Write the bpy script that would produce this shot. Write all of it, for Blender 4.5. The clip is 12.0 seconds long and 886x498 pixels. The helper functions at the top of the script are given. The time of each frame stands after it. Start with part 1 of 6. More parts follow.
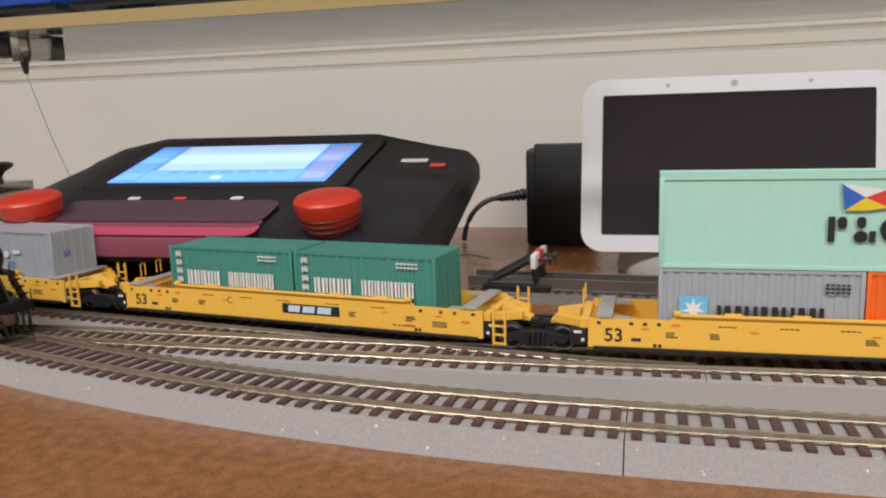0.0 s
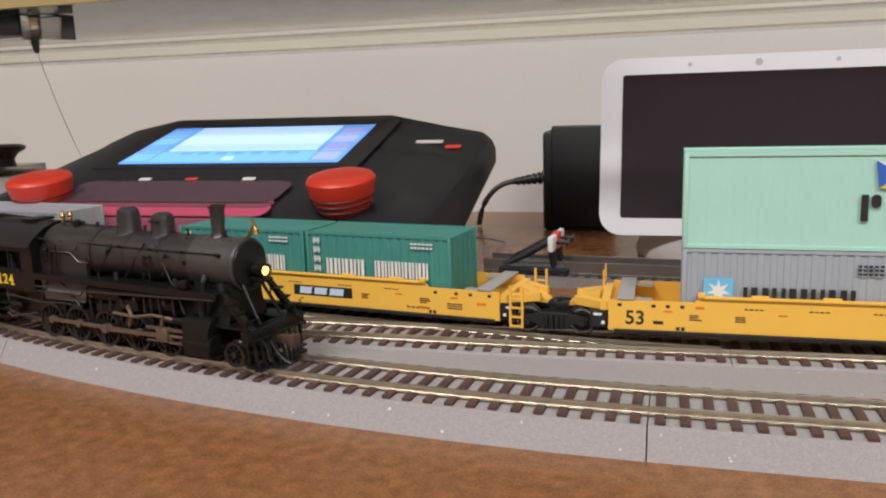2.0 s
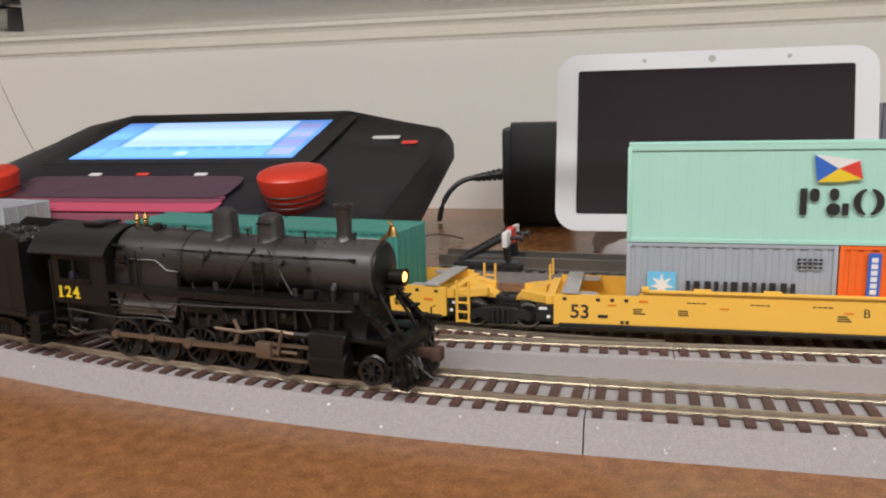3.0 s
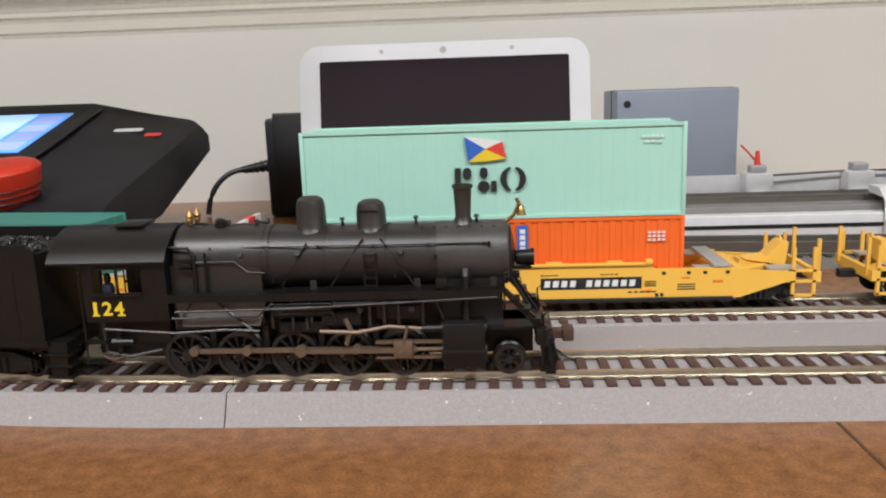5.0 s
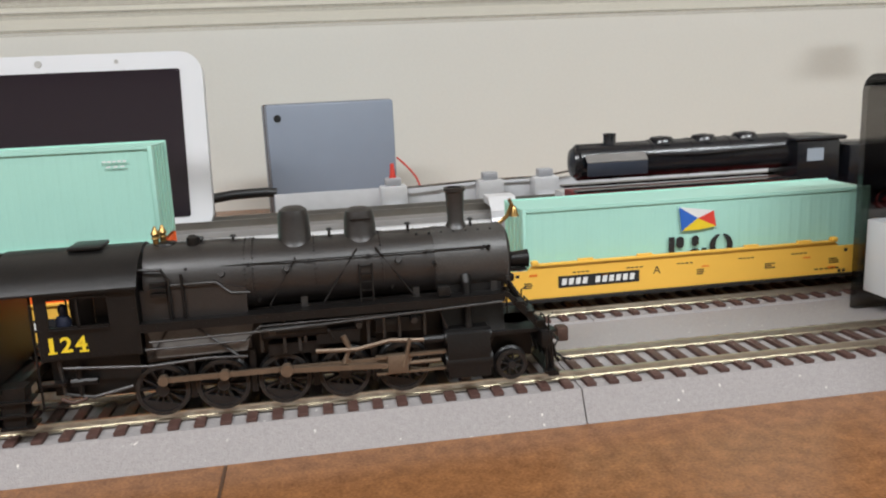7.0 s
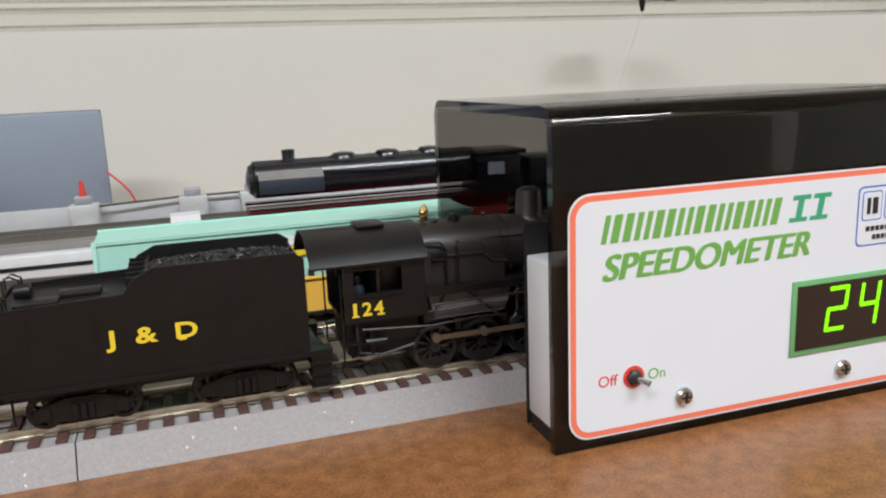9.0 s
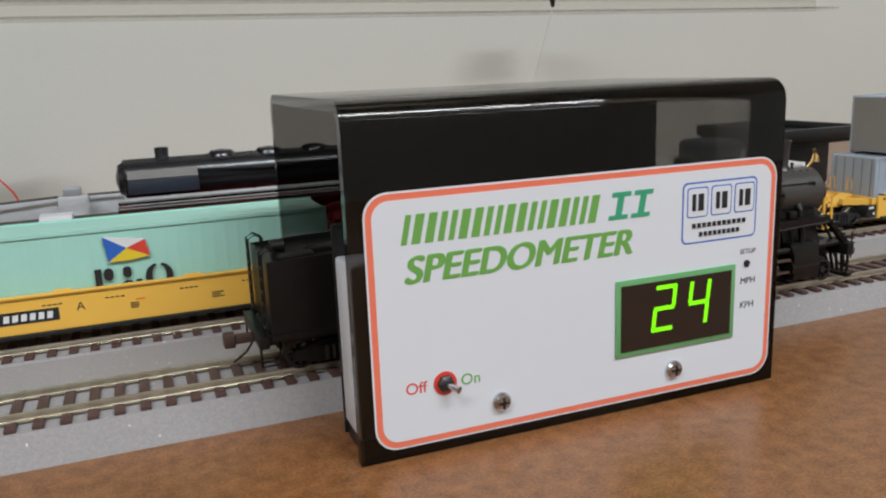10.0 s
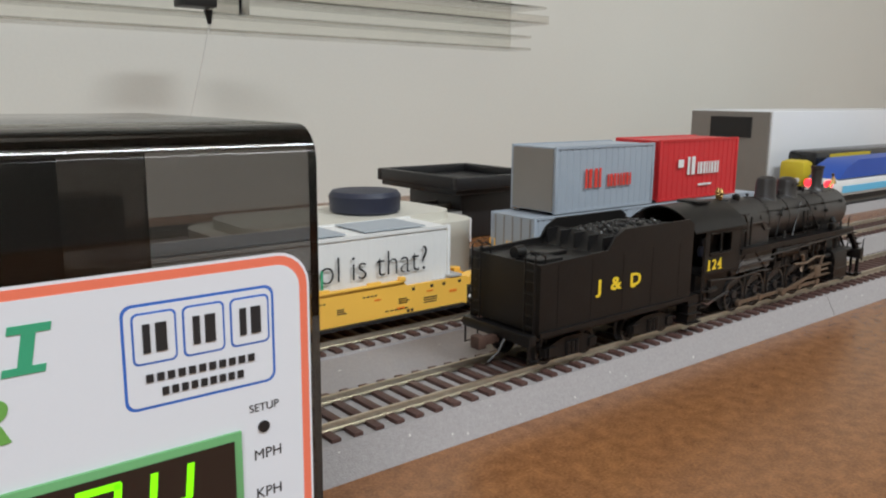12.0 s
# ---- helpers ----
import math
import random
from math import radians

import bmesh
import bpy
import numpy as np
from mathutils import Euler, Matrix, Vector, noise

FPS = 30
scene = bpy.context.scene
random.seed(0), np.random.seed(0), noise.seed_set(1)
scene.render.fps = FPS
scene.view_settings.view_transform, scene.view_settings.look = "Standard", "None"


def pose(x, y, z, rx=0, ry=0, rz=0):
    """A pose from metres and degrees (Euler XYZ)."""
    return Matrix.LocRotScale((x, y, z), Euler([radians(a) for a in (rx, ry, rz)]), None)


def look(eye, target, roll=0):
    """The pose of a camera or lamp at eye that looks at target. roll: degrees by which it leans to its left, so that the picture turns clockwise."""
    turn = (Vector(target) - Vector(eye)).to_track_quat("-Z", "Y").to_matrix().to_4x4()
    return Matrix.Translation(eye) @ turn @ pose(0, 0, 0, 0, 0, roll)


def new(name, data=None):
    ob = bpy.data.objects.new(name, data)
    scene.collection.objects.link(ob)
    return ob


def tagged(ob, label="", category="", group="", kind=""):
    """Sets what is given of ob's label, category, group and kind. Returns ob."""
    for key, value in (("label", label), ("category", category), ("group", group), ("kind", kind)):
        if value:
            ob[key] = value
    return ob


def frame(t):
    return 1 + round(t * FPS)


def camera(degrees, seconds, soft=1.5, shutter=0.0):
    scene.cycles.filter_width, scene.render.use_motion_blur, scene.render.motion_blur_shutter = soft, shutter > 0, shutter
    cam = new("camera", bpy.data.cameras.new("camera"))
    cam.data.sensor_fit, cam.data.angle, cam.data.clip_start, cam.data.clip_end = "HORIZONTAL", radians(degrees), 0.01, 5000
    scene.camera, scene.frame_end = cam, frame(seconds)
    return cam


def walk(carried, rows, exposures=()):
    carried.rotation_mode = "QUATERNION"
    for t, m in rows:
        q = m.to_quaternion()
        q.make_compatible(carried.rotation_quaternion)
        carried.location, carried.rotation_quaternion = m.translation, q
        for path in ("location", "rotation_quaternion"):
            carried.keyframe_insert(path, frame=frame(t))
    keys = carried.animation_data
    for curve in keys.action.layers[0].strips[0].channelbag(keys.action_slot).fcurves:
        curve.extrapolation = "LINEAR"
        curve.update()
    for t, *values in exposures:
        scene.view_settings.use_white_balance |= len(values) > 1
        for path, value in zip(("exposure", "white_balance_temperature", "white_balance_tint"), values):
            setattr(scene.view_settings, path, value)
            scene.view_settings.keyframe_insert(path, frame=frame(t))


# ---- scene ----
cam = camera(57.97, 12.0, soft=2.1)
PATH = [
    (0, (0.10066, 0.00533, 0.10739), (-0.40217, 1.9092, -0.24254), -1.854),
    (0.5, (0.09285, 0.00458, 0.10702), (-0.45561, 1.89535, -0.2454), -2.139),
    (1, (0.09297, 0.00776, 0.10307), (-0.46971, 1.89199, -0.26169), -2.147),
    (1.5, (0.09362, 0.0107, 0.10545), (-0.45975, 1.89554, -0.27029), -1.916),
    (2, (0.0978, 0.01334, 0.10224), (-0.43853, 1.90294, -0.27424), -1.815),
    (2.5, (0.10141, 0.01819, 0.10075), (-0.40687, 1.91574, -0.27466), -1.600),
    (4.5, (0.14974, 0.01351, 0.09749), (-0.09201, 1.95594, -0.31302), -1.981),
    (5, (0.17114, 0.0144, 0.09647), (0.06329, 1.96921, -0.31229), -1.947),
    (5.5, (0.19314, 0.01945, 0.09568), (0.19599, 1.97809, -0.30892), -2.008),
    (6, (0.22446, 0.02342, 0.09564), (0.32088, 1.98001, -0.30744), -2.300),
    (6.5, (0.26373, 0.02681, 0.09526), (0.45838, 1.97542, -0.31098), -2.629),
    (8.5, (0.37289, 0.01751, 0.10095), (0.93405, 1.89179, -0.31401), -2.051),
    (9, (0.40071, 0.01269, 0.10155), (1.00812, 1.86913, -0.3282), -2.335),
    (9.5, (0.4241, 0.0104, 0.09919), (1.08007, 1.84947, -0.33389), -2.308),
    (10, (0.44264, 0.00855, 0.09868), (1.14325, 1.82954, -0.34081), -2.254),
    (10.5, (0.45868, 0.01048, 0.09924), (1.2109, 1.81555, -0.32015), -1.890),
    (11, (0.4955, 0.02932, 0.10163), (1.41452, 1.75923, -0.30186), -0.773),
    (11.5, (0.52784, 0.05501, 0.0982), (1.61652, 1.68696, -0.29102), -0.219),
    (12, (0.54874, 0.06537, 0.09775), (1.78505, 1.59163, -0.27915), 0.553),
]
walk(cam, [(t, look(eye, target, roll)) for t, eye, target, roll in PATH],
     exposures=[(0, -0.24, 6900, 16), (4.5, -0.08, 6700, 14), (5.5, -0.04, 6600, 12), (6.5, -0.06, 6530, 11), (8.5, 0.02, 6480, 10), (9.0, 0.0, 6420, 10), (9.5, -0.20, 6370, 9), (10.5, -0.48, 6160, 9), (11.5, -0.50, 6100, 8), (12, -0.30, 6320, 9)])


# ---- world, lamps and exposure ----
world = bpy.data.worlds.new("room_air")
scene.world = world
world.use_nodes = True
world.node_tree.nodes["Background"].inputs[0].default_value = (1.0, 0.98, 0.95, 1)
world.node_tree.nodes["Background"].inputs[1].default_value = 0.25


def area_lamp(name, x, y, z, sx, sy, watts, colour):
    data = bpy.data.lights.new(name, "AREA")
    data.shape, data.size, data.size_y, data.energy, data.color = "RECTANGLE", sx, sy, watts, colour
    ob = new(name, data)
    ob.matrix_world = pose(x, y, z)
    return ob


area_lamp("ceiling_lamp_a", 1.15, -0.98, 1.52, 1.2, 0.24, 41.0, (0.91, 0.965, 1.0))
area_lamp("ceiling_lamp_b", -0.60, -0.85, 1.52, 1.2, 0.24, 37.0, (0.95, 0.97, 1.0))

# ---- materials ----


def material(name, colour, rough=0.5, metal=0.0, dark=0.8, scale=300.0, fine=3000.0, bump=0.1, coat=0.0, tone=None, spread=0.0, spec=0.5):
    """Two scales of variation on object coordinates, with fine relief."""
    m = bpy.data.materials.new(name)
    m.use_nodes = True
    nt = m.node_tree
    b = nt.nodes["Principled BSDF"]
    tc = nt.nodes.new("ShaderNodeTexCoord")
    n1, n2 = nt.nodes.new("ShaderNodeTexNoise"), nt.nodes.new("ShaderNodeTexNoise")
    n1.inputs["Scale"].default_value, n2.inputs["Scale"].default_value = scale, fine
    n1.inputs["Detail"].default_value, n2.inputs["Detail"].default_value = 4, 2
    for n in (n1, n2):
        nt.links.new(tc.outputs["Object"], n.inputs["Vector"])
    ramp = nt.nodes.new("ShaderNodeValToRGB")
    ramp.color_ramp.elements[0].position, ramp.color_ramp.elements[1].position = 0.3, 0.7
    c2 = tone or tuple(c * dark for c in colour)
    ramp.color_ramp.elements[0].color = (*c2, 1)
    ramp.color_ramp.elements[1].color = (*colour, 1)
    mix = nt.nodes.new("ShaderNodeMath")
    mix.operation = "MULTIPLY_ADD"
    mix.inputs[1].default_value, mix.inputs[2].default_value = 0.45, 0.28
    add = nt.nodes.new("ShaderNodeMath")
    add.operation = "ADD"
    nt.links.new(n1.outputs["Fac"], add.inputs[0])
    nt.links.new(n2.outputs["Fac"], add.inputs[1])
    nt.links.new(add.outputs[0], mix.inputs[0])
    last = mix.outputs[0]
    if spread:
        info = nt.nodes.new("ShaderNodeObjectInfo")
        ma = nt.nodes.new("ShaderNodeMath")
        ma.operation = "MULTIPLY_ADD"
        ma.inputs[1].default_value = spread
        nt.links.new(info.outputs["Random"], ma.inputs[0])
        nt.links.new(last, ma.inputs[2])
        last = ma.outputs[0]
    sub = nt.nodes.new("ShaderNodeMath")
    sub.operation = "SUBTRACT"
    sub.inputs[1].default_value = 0.23
    nt.links.new(last, sub.inputs[0])
    nt.links.new(sub.outputs[0], ramp.inputs[0])
    nt.links.new(ramp.outputs[0], b.inputs["Base Color"])
    b.inputs["Roughness"].default_value, b.inputs["Metallic"].default_value = rough, metal
    b.inputs["Coat Weight"].default_value = coat
    b.inputs["Specular IOR Level"].default_value = spec
    if bump:
        bp = nt.nodes.new("ShaderNodeBump")
        bp.inputs["Strength"].default_value, bp.inputs["Distance"].default_value = bump, 0.0003
        nt.links.new(n2.outputs["Fac"], bp.inputs["Height"])
        nt.links.new(bp.outputs[0], b.inputs["Normal"])
    return m


def plain(name, colour, rough=0.5, metal=0.0):
    return material(name, colour, rough, metal, 0.92, 200, 2500, 0.03)


def glow(name, colour, strength):
    m = bpy.data.materials.new(name)
    m.use_nodes = True
    b = m.node_tree.nodes["Principled BSDF"]
    b.inputs["Base Color"].default_value = (*colour, 1)
    b.inputs["Emission Color"].default_value = (*colour, 1)
    b.inputs["Emission Strength"].default_value = strength
    return m


def smoked(name, colour, rough=0.02, ior=1.49):
    """Thin tinted plastic: looks through, with a clear gloss."""
    m = bpy.data.materials.new(name)
    m.use_nodes = True
    nt = m.node_tree
    nt.nodes.remove(nt.nodes["Principled BSDF"])
    tr, gl, fr, mx = (nt.nodes.new(k) for k in ("ShaderNodeBsdfTransparent", "ShaderNodeBsdfGlossy", "ShaderNodeFresnel", "ShaderNodeMixShader"))
    tr.inputs[0].default_value = (*colour, 1)
    gl.inputs["Roughness"].default_value = rough
    fr.inputs["IOR"].default_value = ior
    nt.links.new(fr.outputs[0], mx.inputs[0])
    nt.links.new(tr.outputs[0], mx.inputs[1])
    nt.links.new(gl.outputs[0], mx.inputs[2])
    nt.links.new(mx.outputs[0], nt.nodes["Material Output"].inputs[0])
    return m


def ballast(name, colour):
    """Grey moulded ballast: fine even grains with a few pale flecks."""
    m = material(name, colour, 0.75, 0, 0.72, 900, 2400, 0.8)
    nt = m.node_tree
    b = nt.nodes["Principled BSDF"]
    base = b.inputs["Base Color"].links[0].from_socket
    tc = nt.nodes.new("ShaderNodeTexCoord")
    vo = nt.nodes.new("ShaderNodeTexNoise")
    vo.inputs["Scale"].default_value, vo.inputs["Detail"].default_value = 520, 1
    nt.links.new(tc.outputs["Object"], vo.inputs["Vector"])
    ramp = nt.nodes.new("ShaderNodeValToRGB")
    ramp.color_ramp.elements[0].position, ramp.color_ramp.elements[1].position = 0.75, 0.78
    nt.links.new(vo.outputs["Fac"], ramp.inputs[0])
    mix = nt.nodes.new("ShaderNodeMix")
    mix.data_type = "RGBA"
    nt.links.new(ramp.outputs[0], mix.inputs[0])
    nt.links.new(base, mix.inputs[6])
    mix.inputs[7].default_value = (0.72, 0.69, 0.66, 1)
    nt.links.new(mix.outputs[2], b.inputs["Base Color"])
    return m


M_TABLE = material("brown_hardboard", (0.37, 0.165, 0.060), 0.27, 0, 0.55, 200, 1200, 0.16, tone=(0.125, 0.047, 0.018))
M_GROOVE = plain("groove_dark", (0.085, 0.042, 0.02), 0.7)
M_WALL = material("cream_wall_paint", (0.745, 0.73, 0.665), 0.75, 0, 0.95, 6, 400, 0.08)
M_CEIL = plain("ceiling_paint", (0.75, 0.72, 0.66), 0.9)
# tone of the room sides out of view, set for bounced light
M_UNSEEN_ROOM = plain("unseen_room_bounce_paint", (0.42, 0.39, 0.35), 0.9)
M_BED = ballast("grey_ballast_plastic", (0.405, 0.38, 0.377))
M_TIE = material("brown_tie_plastic", (0.085, 0.042, 0.034), 0.55, 0, 0.7, 200, 2500, 0.2, spread=0.25)
M_RAIL = material("nickel_silver", (0.75, 0.695, 0.58), 0.36, 1.0, 0.75, 60, 1500, 0.05)
M_RAIL_DARK = material("oxidised_rail", (0.30, 0.28, 0.25), 0.4, 0.8, 0.7, 60, 1500, 0.05)
M_TIE_DARK = plain("black_tie_plastic", (0.05, 0.045, 0.042), 0.6)
M_BED_DARK = material("dark_ballast", (0.19, 0.165, 0.15), 0.8, 0, 0.6, 260, 1700, 0.4)
M_YELLOW = material("well_car_yellow", (0.95, 0.54, 0.085), 0.40, 0, 0.93, 60, 2500, 0.03)
M_GREYSTEP = material("galvanised_walkway", (0.48, 0.47, 0.45), 0.45, 0.2, 0.8, 300, 2500, 0.1)
M_BLACK = material("black_plastic", (0.016, 0.016, 0.017), 0.42, 0, 0.7, 300, 2500, 0.08)
M_WHEEL = material("blackened_metal", (0.018, 0.0175, 0.018), 0.32, 0.0, 0.6, 300, 2500, 0.1, spec=0.5)
M_STEEL = material("polished_steel", (0.6, 0.6, 0.6), 0.2, 1.0, 0.8, 300, 2500, 0.05)
M_TYRE = material("worn_steel_tyre", (0.055, 0.052, 0.05), 0.25, 0.5, 0.5, 300, 2500, 0.08)
M_MINT = material("mint_container_paint", (0.42, 0.74, 0.63), 0.45, 0, 0.94, 80, 2500, 0.04)
M_GREY = material("grey_container_paint", (0.38, 0.42, 0.46), 0.45, 0, 0.92, 80, 2500, 0.04)
M_ORANGE = material("orange_container_paint", (0.95, 0.16, 0.022), 0.45, 0, 0.92, 80, 2500, 0.04)
M_GREEN = material("sea_green_container_paint", (0.055, 0.27, 0.225), 0.5, 0, 0.9, 80, 2500, 0.05)
M_RED = material("red_container_paint", (0.62, 0.03, 0.035), 0.45, 0, 0.92, 80, 2500, 0.04)
M_WHITE = material("white_container_paint", (0.78, 0.78, 0.76), 0.45, 0, 0.95, 80, 2500, 0.03)
M_BLUEGREY = material("pale_blue_grey_paint", (0.36, 0.41, 0.47), 0.45, 0, 0.94, 80, 2500, 0.03)
# taupe for box ends, with their shade put into the colour
M_END_SHADE = material("taupe_end_shade", (0.27, 0.25, 0.225), 0.5, 0, 0.9, 80, 2500, 0.04)
M_LOCO = material("weathered_loco_black", (0.0100, 0.0090, 0.0087), 0.38, 0.0, 0.5, 140, 1600, 0.18, spec=0.36)
M_BOILER = material("graphite_boiler_paint", (0.024, 0.021, 0.020), 0.38, 0.0, 0.6, 110, 1500, 0.16, tone=(0.010, 0.0075, 0.0065), spec=0.75)
M_SMOKEBOX = material("graphite_smokebox_paint", (0.052, 0.049, 0.047), 0.42, 0.0, 0.6, 130, 1600, 0.16, tone=(0.024, 0.021, 0.019), spec=0.8)
M_ROD = material("weathered_rod_metal", (0.23, 0.165, 0.115), 0.40, 0.5, 0.6, 200, 1800, 0.15)
M_BRASS = material("brass", (0.42, 0.27, 0.10), 0.36, 1.0, 0.7, 300, 2500, 0.05)
M_RUST = material("rusty_coupler", (0.10, 0.055, 0.04), 0.65, 0.2, 0.6, 300, 1800, 0.3)
M_COAL = material("coal", (0.022, 0.021, 0.021), 0.28, 0, 0.5, 500, 2500, 0.6)
M_YPRINT = plain("yellow_lettering", (0.85, 0.62, 0.03), 0.5)
M_KPRINT = plain("black_lettering", (0.02, 0.02, 0.022), 0.5)
M_WPRINT = plain("white_lettering", (0.82, 0.82, 0.8), 0.5)
M_OPRINT = plain("orange_reflector", (0.85, 0.22, 0.02), 0.5)
M_BPRINT = plain("blue_print", (0.03, 0.14, 0.55), 0.5)
M_SKY = plain("light_blue_print", (0.16, 0.55, 0.82), 0.5)
M_RPRINT = plain("red_print", (0.75, 0.06, 0.04), 0.5)
M_SALMON = plain("salmon_border_print", (0.90, 0.21, 0.12), 0.5)
M_GPRINT = plain("leaf_green_print", (0.17, 0.42, 0.085), 0.5)
M_TEAL = plain("teal_green_print", (0.05, 0.38, 0.2), 0.5)
M_PANEL = material("white_label_film", (0.75, 0.78, 0.83), 0.35, 0, 0.98, 40, 2500, 0.01)
M_ACRYL = smoked("smoked_acrylic", (0.455, 0.445, 0.435))
M_LED = glow("green_led", (0.22, 0.85, 0.0), 0.85)
M_LEDOFF = plain("unlit_display", (0.028, 0.018, 0.014), 0.25)
M_SCREEN_A = glow("lit_screen_pale", (0.42, 0.68, 1.0), 0.95)
M_SCREEN_B = glow("lit_screen_blue", (0.12, 0.36, 0.95), 0.8)
M_LAMP = glow("headlight_glow", (1.0, 0.55, 0.12), 5.0)
M_AMBER = glow("amber_glow", (1.0, 0.35, 0.05), 0.8)
M_TAIL = glow("red_tail_glow", (1.0, 0.02, 0.03), 4.0)
M_PINK = glow("pink_tray_glow", (0.40, 0.06, 0.11), 0.35)
M_PINKDIM = glow("dim_pink_tray_glow", (0.20, 0.055, 0.085), 0.22)
M_TRAY = material("mauve_tray_plastic", (0.115, 0.068, 0.090), 0.26, 0, 0.8, 60, 2000, 0.02)
M_CONSOLE = material("console_black_plastic", (0.017, 0.0165, 0.021), 0.40, 0, 0.8, 300, 2200, 0.12, spec=0.32)
M_KNOB = material("red_knob_plastic", (0.66, 0.045, 0.02), 0.35, 0, 0.9, 200, 2500, 0.03)
M_HUBW = material("white_display_bezel", (0.76, 0.77, 0.79), 0.3, 0, 0.98, 100, 2500, 0.01)
M_FABRIC = material("pale_grey_fabric", (0.55, 0.54, 0.52), 0.9, 0, 0.7, 900, 2600, 0.5)
M_GLASS_OFF = plain("dark_screen_glass", (0.022, 0.015, 0.021), 0.16)
M_BOXGREY = material("blue_grey_plastic", (0.27, 0.31, 0.38), 0.5, 0, 0.93, 60, 2200, 0.06)
M_ALU = material("cast_aluminium", (0.84, 0.85, 0.87), 0.35, 0.15, 0.85, 150, 2200, 0.08)
M_SHELF = smoked("tinted_clear_shelf", (0.93, 0.915, 0.89), 0.12, 1.35)
M_GOLD = plain("shelf_gold_edge", (0.42, 0.33, 0.15), 0.4)
M_CLEAR = smoked("clear_plastic", (0.86, 0.85, 0.83), 0.05)
M_LBLUE = material("royal_blue_paint", (0.02, 0.09, 0.46), 0.35, 0, 0.9, 80, 2500, 0.03)
M_CREAM = material("ivory_plastic", (0.66, 0.64, 0.56), 0.45, 0, 0.95, 80, 2500, 0.03)
M_NAVY = material("dark_navy_cap", (0.025, 0.03, 0.055), 0.45, 0, 0.8, 200, 2500, 0.05)
M_LOCO2 = material("satin_loco_black", (0.012, 0.013, 0.017), 0.24, 0.0, 0.7, 200, 2000, 0.05, spec=0.7)
M_YLOCO = plain("bright_yellow_paint", (0.68, 0.52, 0.03), 0.45)

# ---- mesh tools ----


def box(bm, x0, x1, y0, y1, z0, z1, bevel=0.0):
    r = bmesh.ops.create_cube(bm, size=1.0)
    bmesh.ops.scale(bm, vec=(x1 - x0, y1 - y0, z1 - z0), verts=r["verts"])
    bmesh.ops.translate(bm, vec=((x0 + x1) / 2, (y0 + y1) / 2, (z0 + z1) / 2), verts=r["verts"])
    if bevel:
        edges = list({e for v in r["verts"] for e in v.link_edges})
        bmesh.ops.bevel(bm, geom=edges, offset=bevel, segments=2, affect="EDGES", profile=0.5)
    return bm


def bx(x0, x1, y0, y1, z0, z1, bevel=0.0):
    return box(bmesh.new(), x0, x1, y0, y1, z0, z1, bevel)


def rod(bm, a, b, r0, r1=None, seg=12):
    a, b = Vector(a), Vector(b)
    d = b - a
    m = Matrix.Translation((a + b) / 2) @ d.to_track_quat("Z", "Y").to_matrix().to_4x4()
    bmesh.ops.create_cone(bm, cap_ends=True, segments=seg, radius1=r0, radius2=r0 if r1 is None else r1, depth=d.length, matrix=m)
    return bm


def cyl(a, b, r0, r1=None, seg=16):
    return rod(bmesh.new(), a, b, r0, r1, seg)


def pipe(bm, points, r, seg=8):
    """One bent tube through the points."""
    pts = [Vector(p) for p in points]
    rings = []
    for i, p in enumerate(pts):
        d = (pts[min(i + 1, len(pts) - 1)] - pts[max(i - 1, 0)]).normalized()
        side_v = d.cross(Vector((0.31, 0.17, 0.93))).normalized()
        up = side_v.cross(d)
        rings.append([bm.verts.new(p + r * (math.cos(2 * math.pi * k / seg) * side_v + math.sin(2 * math.pi * k / seg) * up)) for k in range(seg)])
    for p, q in zip(rings, rings[1:]):
        for k in range(seg):
            j = (k + 1) % seg
            bm.faces.new((p[k], p[j], q[j], q[k]))
    bm.faces.new(list(reversed(rings[0])))
    bm.faces.new(rings[-1])
    return bm


def lathe(bm, profile, centre, axis="Z", seg=24):
    """profile: pairs of (radius, height) along the axis from centre."""
    rings = []
    for r, h in profile:
        ring = []
        for i in range(seg):
            a = 2 * math.pi * i / seg
            c, s = r * math.cos(a), r * math.sin(a)
            v = {"Z": (c, s, h), "X": (h, c, s), "Y": (c, h, -s)}[axis]
            ring.append(bm.verts.new(Vector(centre) + Vector(v)))
        rings.append(ring)
    for p, q in zip(rings, rings[1:]):
        for i in range(seg):
            j = (i + 1) % seg
            bm.faces.new((p[i], p[j], q[j], q[i]))
    bm.faces.new(list(reversed(rings[0])))
    bm.faces.new(rings[-1])
    return bm


def prism(bm, outline, lo, hi, axis="Y"):
    """An outline of pairs drawn out from lo to hi along the axis: X takes (y, z), Y takes (x, z), Z takes (x, y)."""
    def at(p, h):
        return {"X": (h, p[0], p[1]), "Y": (p[0], h, p[1]), "Z": (p[0], p[1], h)}[axis]
    a = [bm.verts.new(at(p, lo)) for p in outline]
    b = [bm.verts.new(at(p, hi)) for p in outline]
    n = len(a)
    bm.faces.new(a)
    bm.faces.new(list(reversed(b)))
    for i in range(n):
        bm.faces.new((a[i], b[i], b[(i + 1) % n], a[(i + 1) % n]))
    bmesh.ops.recalc_face_normals(bm, faces=bm.faces[:])
    return bm


def rounded(x0, x1, z0, z1, r, n=6):
    pts = []
    for cx, cz, a0 in ((x1 - r, z1 - r, 0), (x0 + r, z1 - r, 90), (x0 + r, z0 + r, 180), (x1 - r, z0 + r, 270)):
        for i in range(n + 1):
            a = radians(a0 + 90 * i / n)
            pts.append((cx + r * math.cos(a), cz + r * math.sin(a)))
    return pts


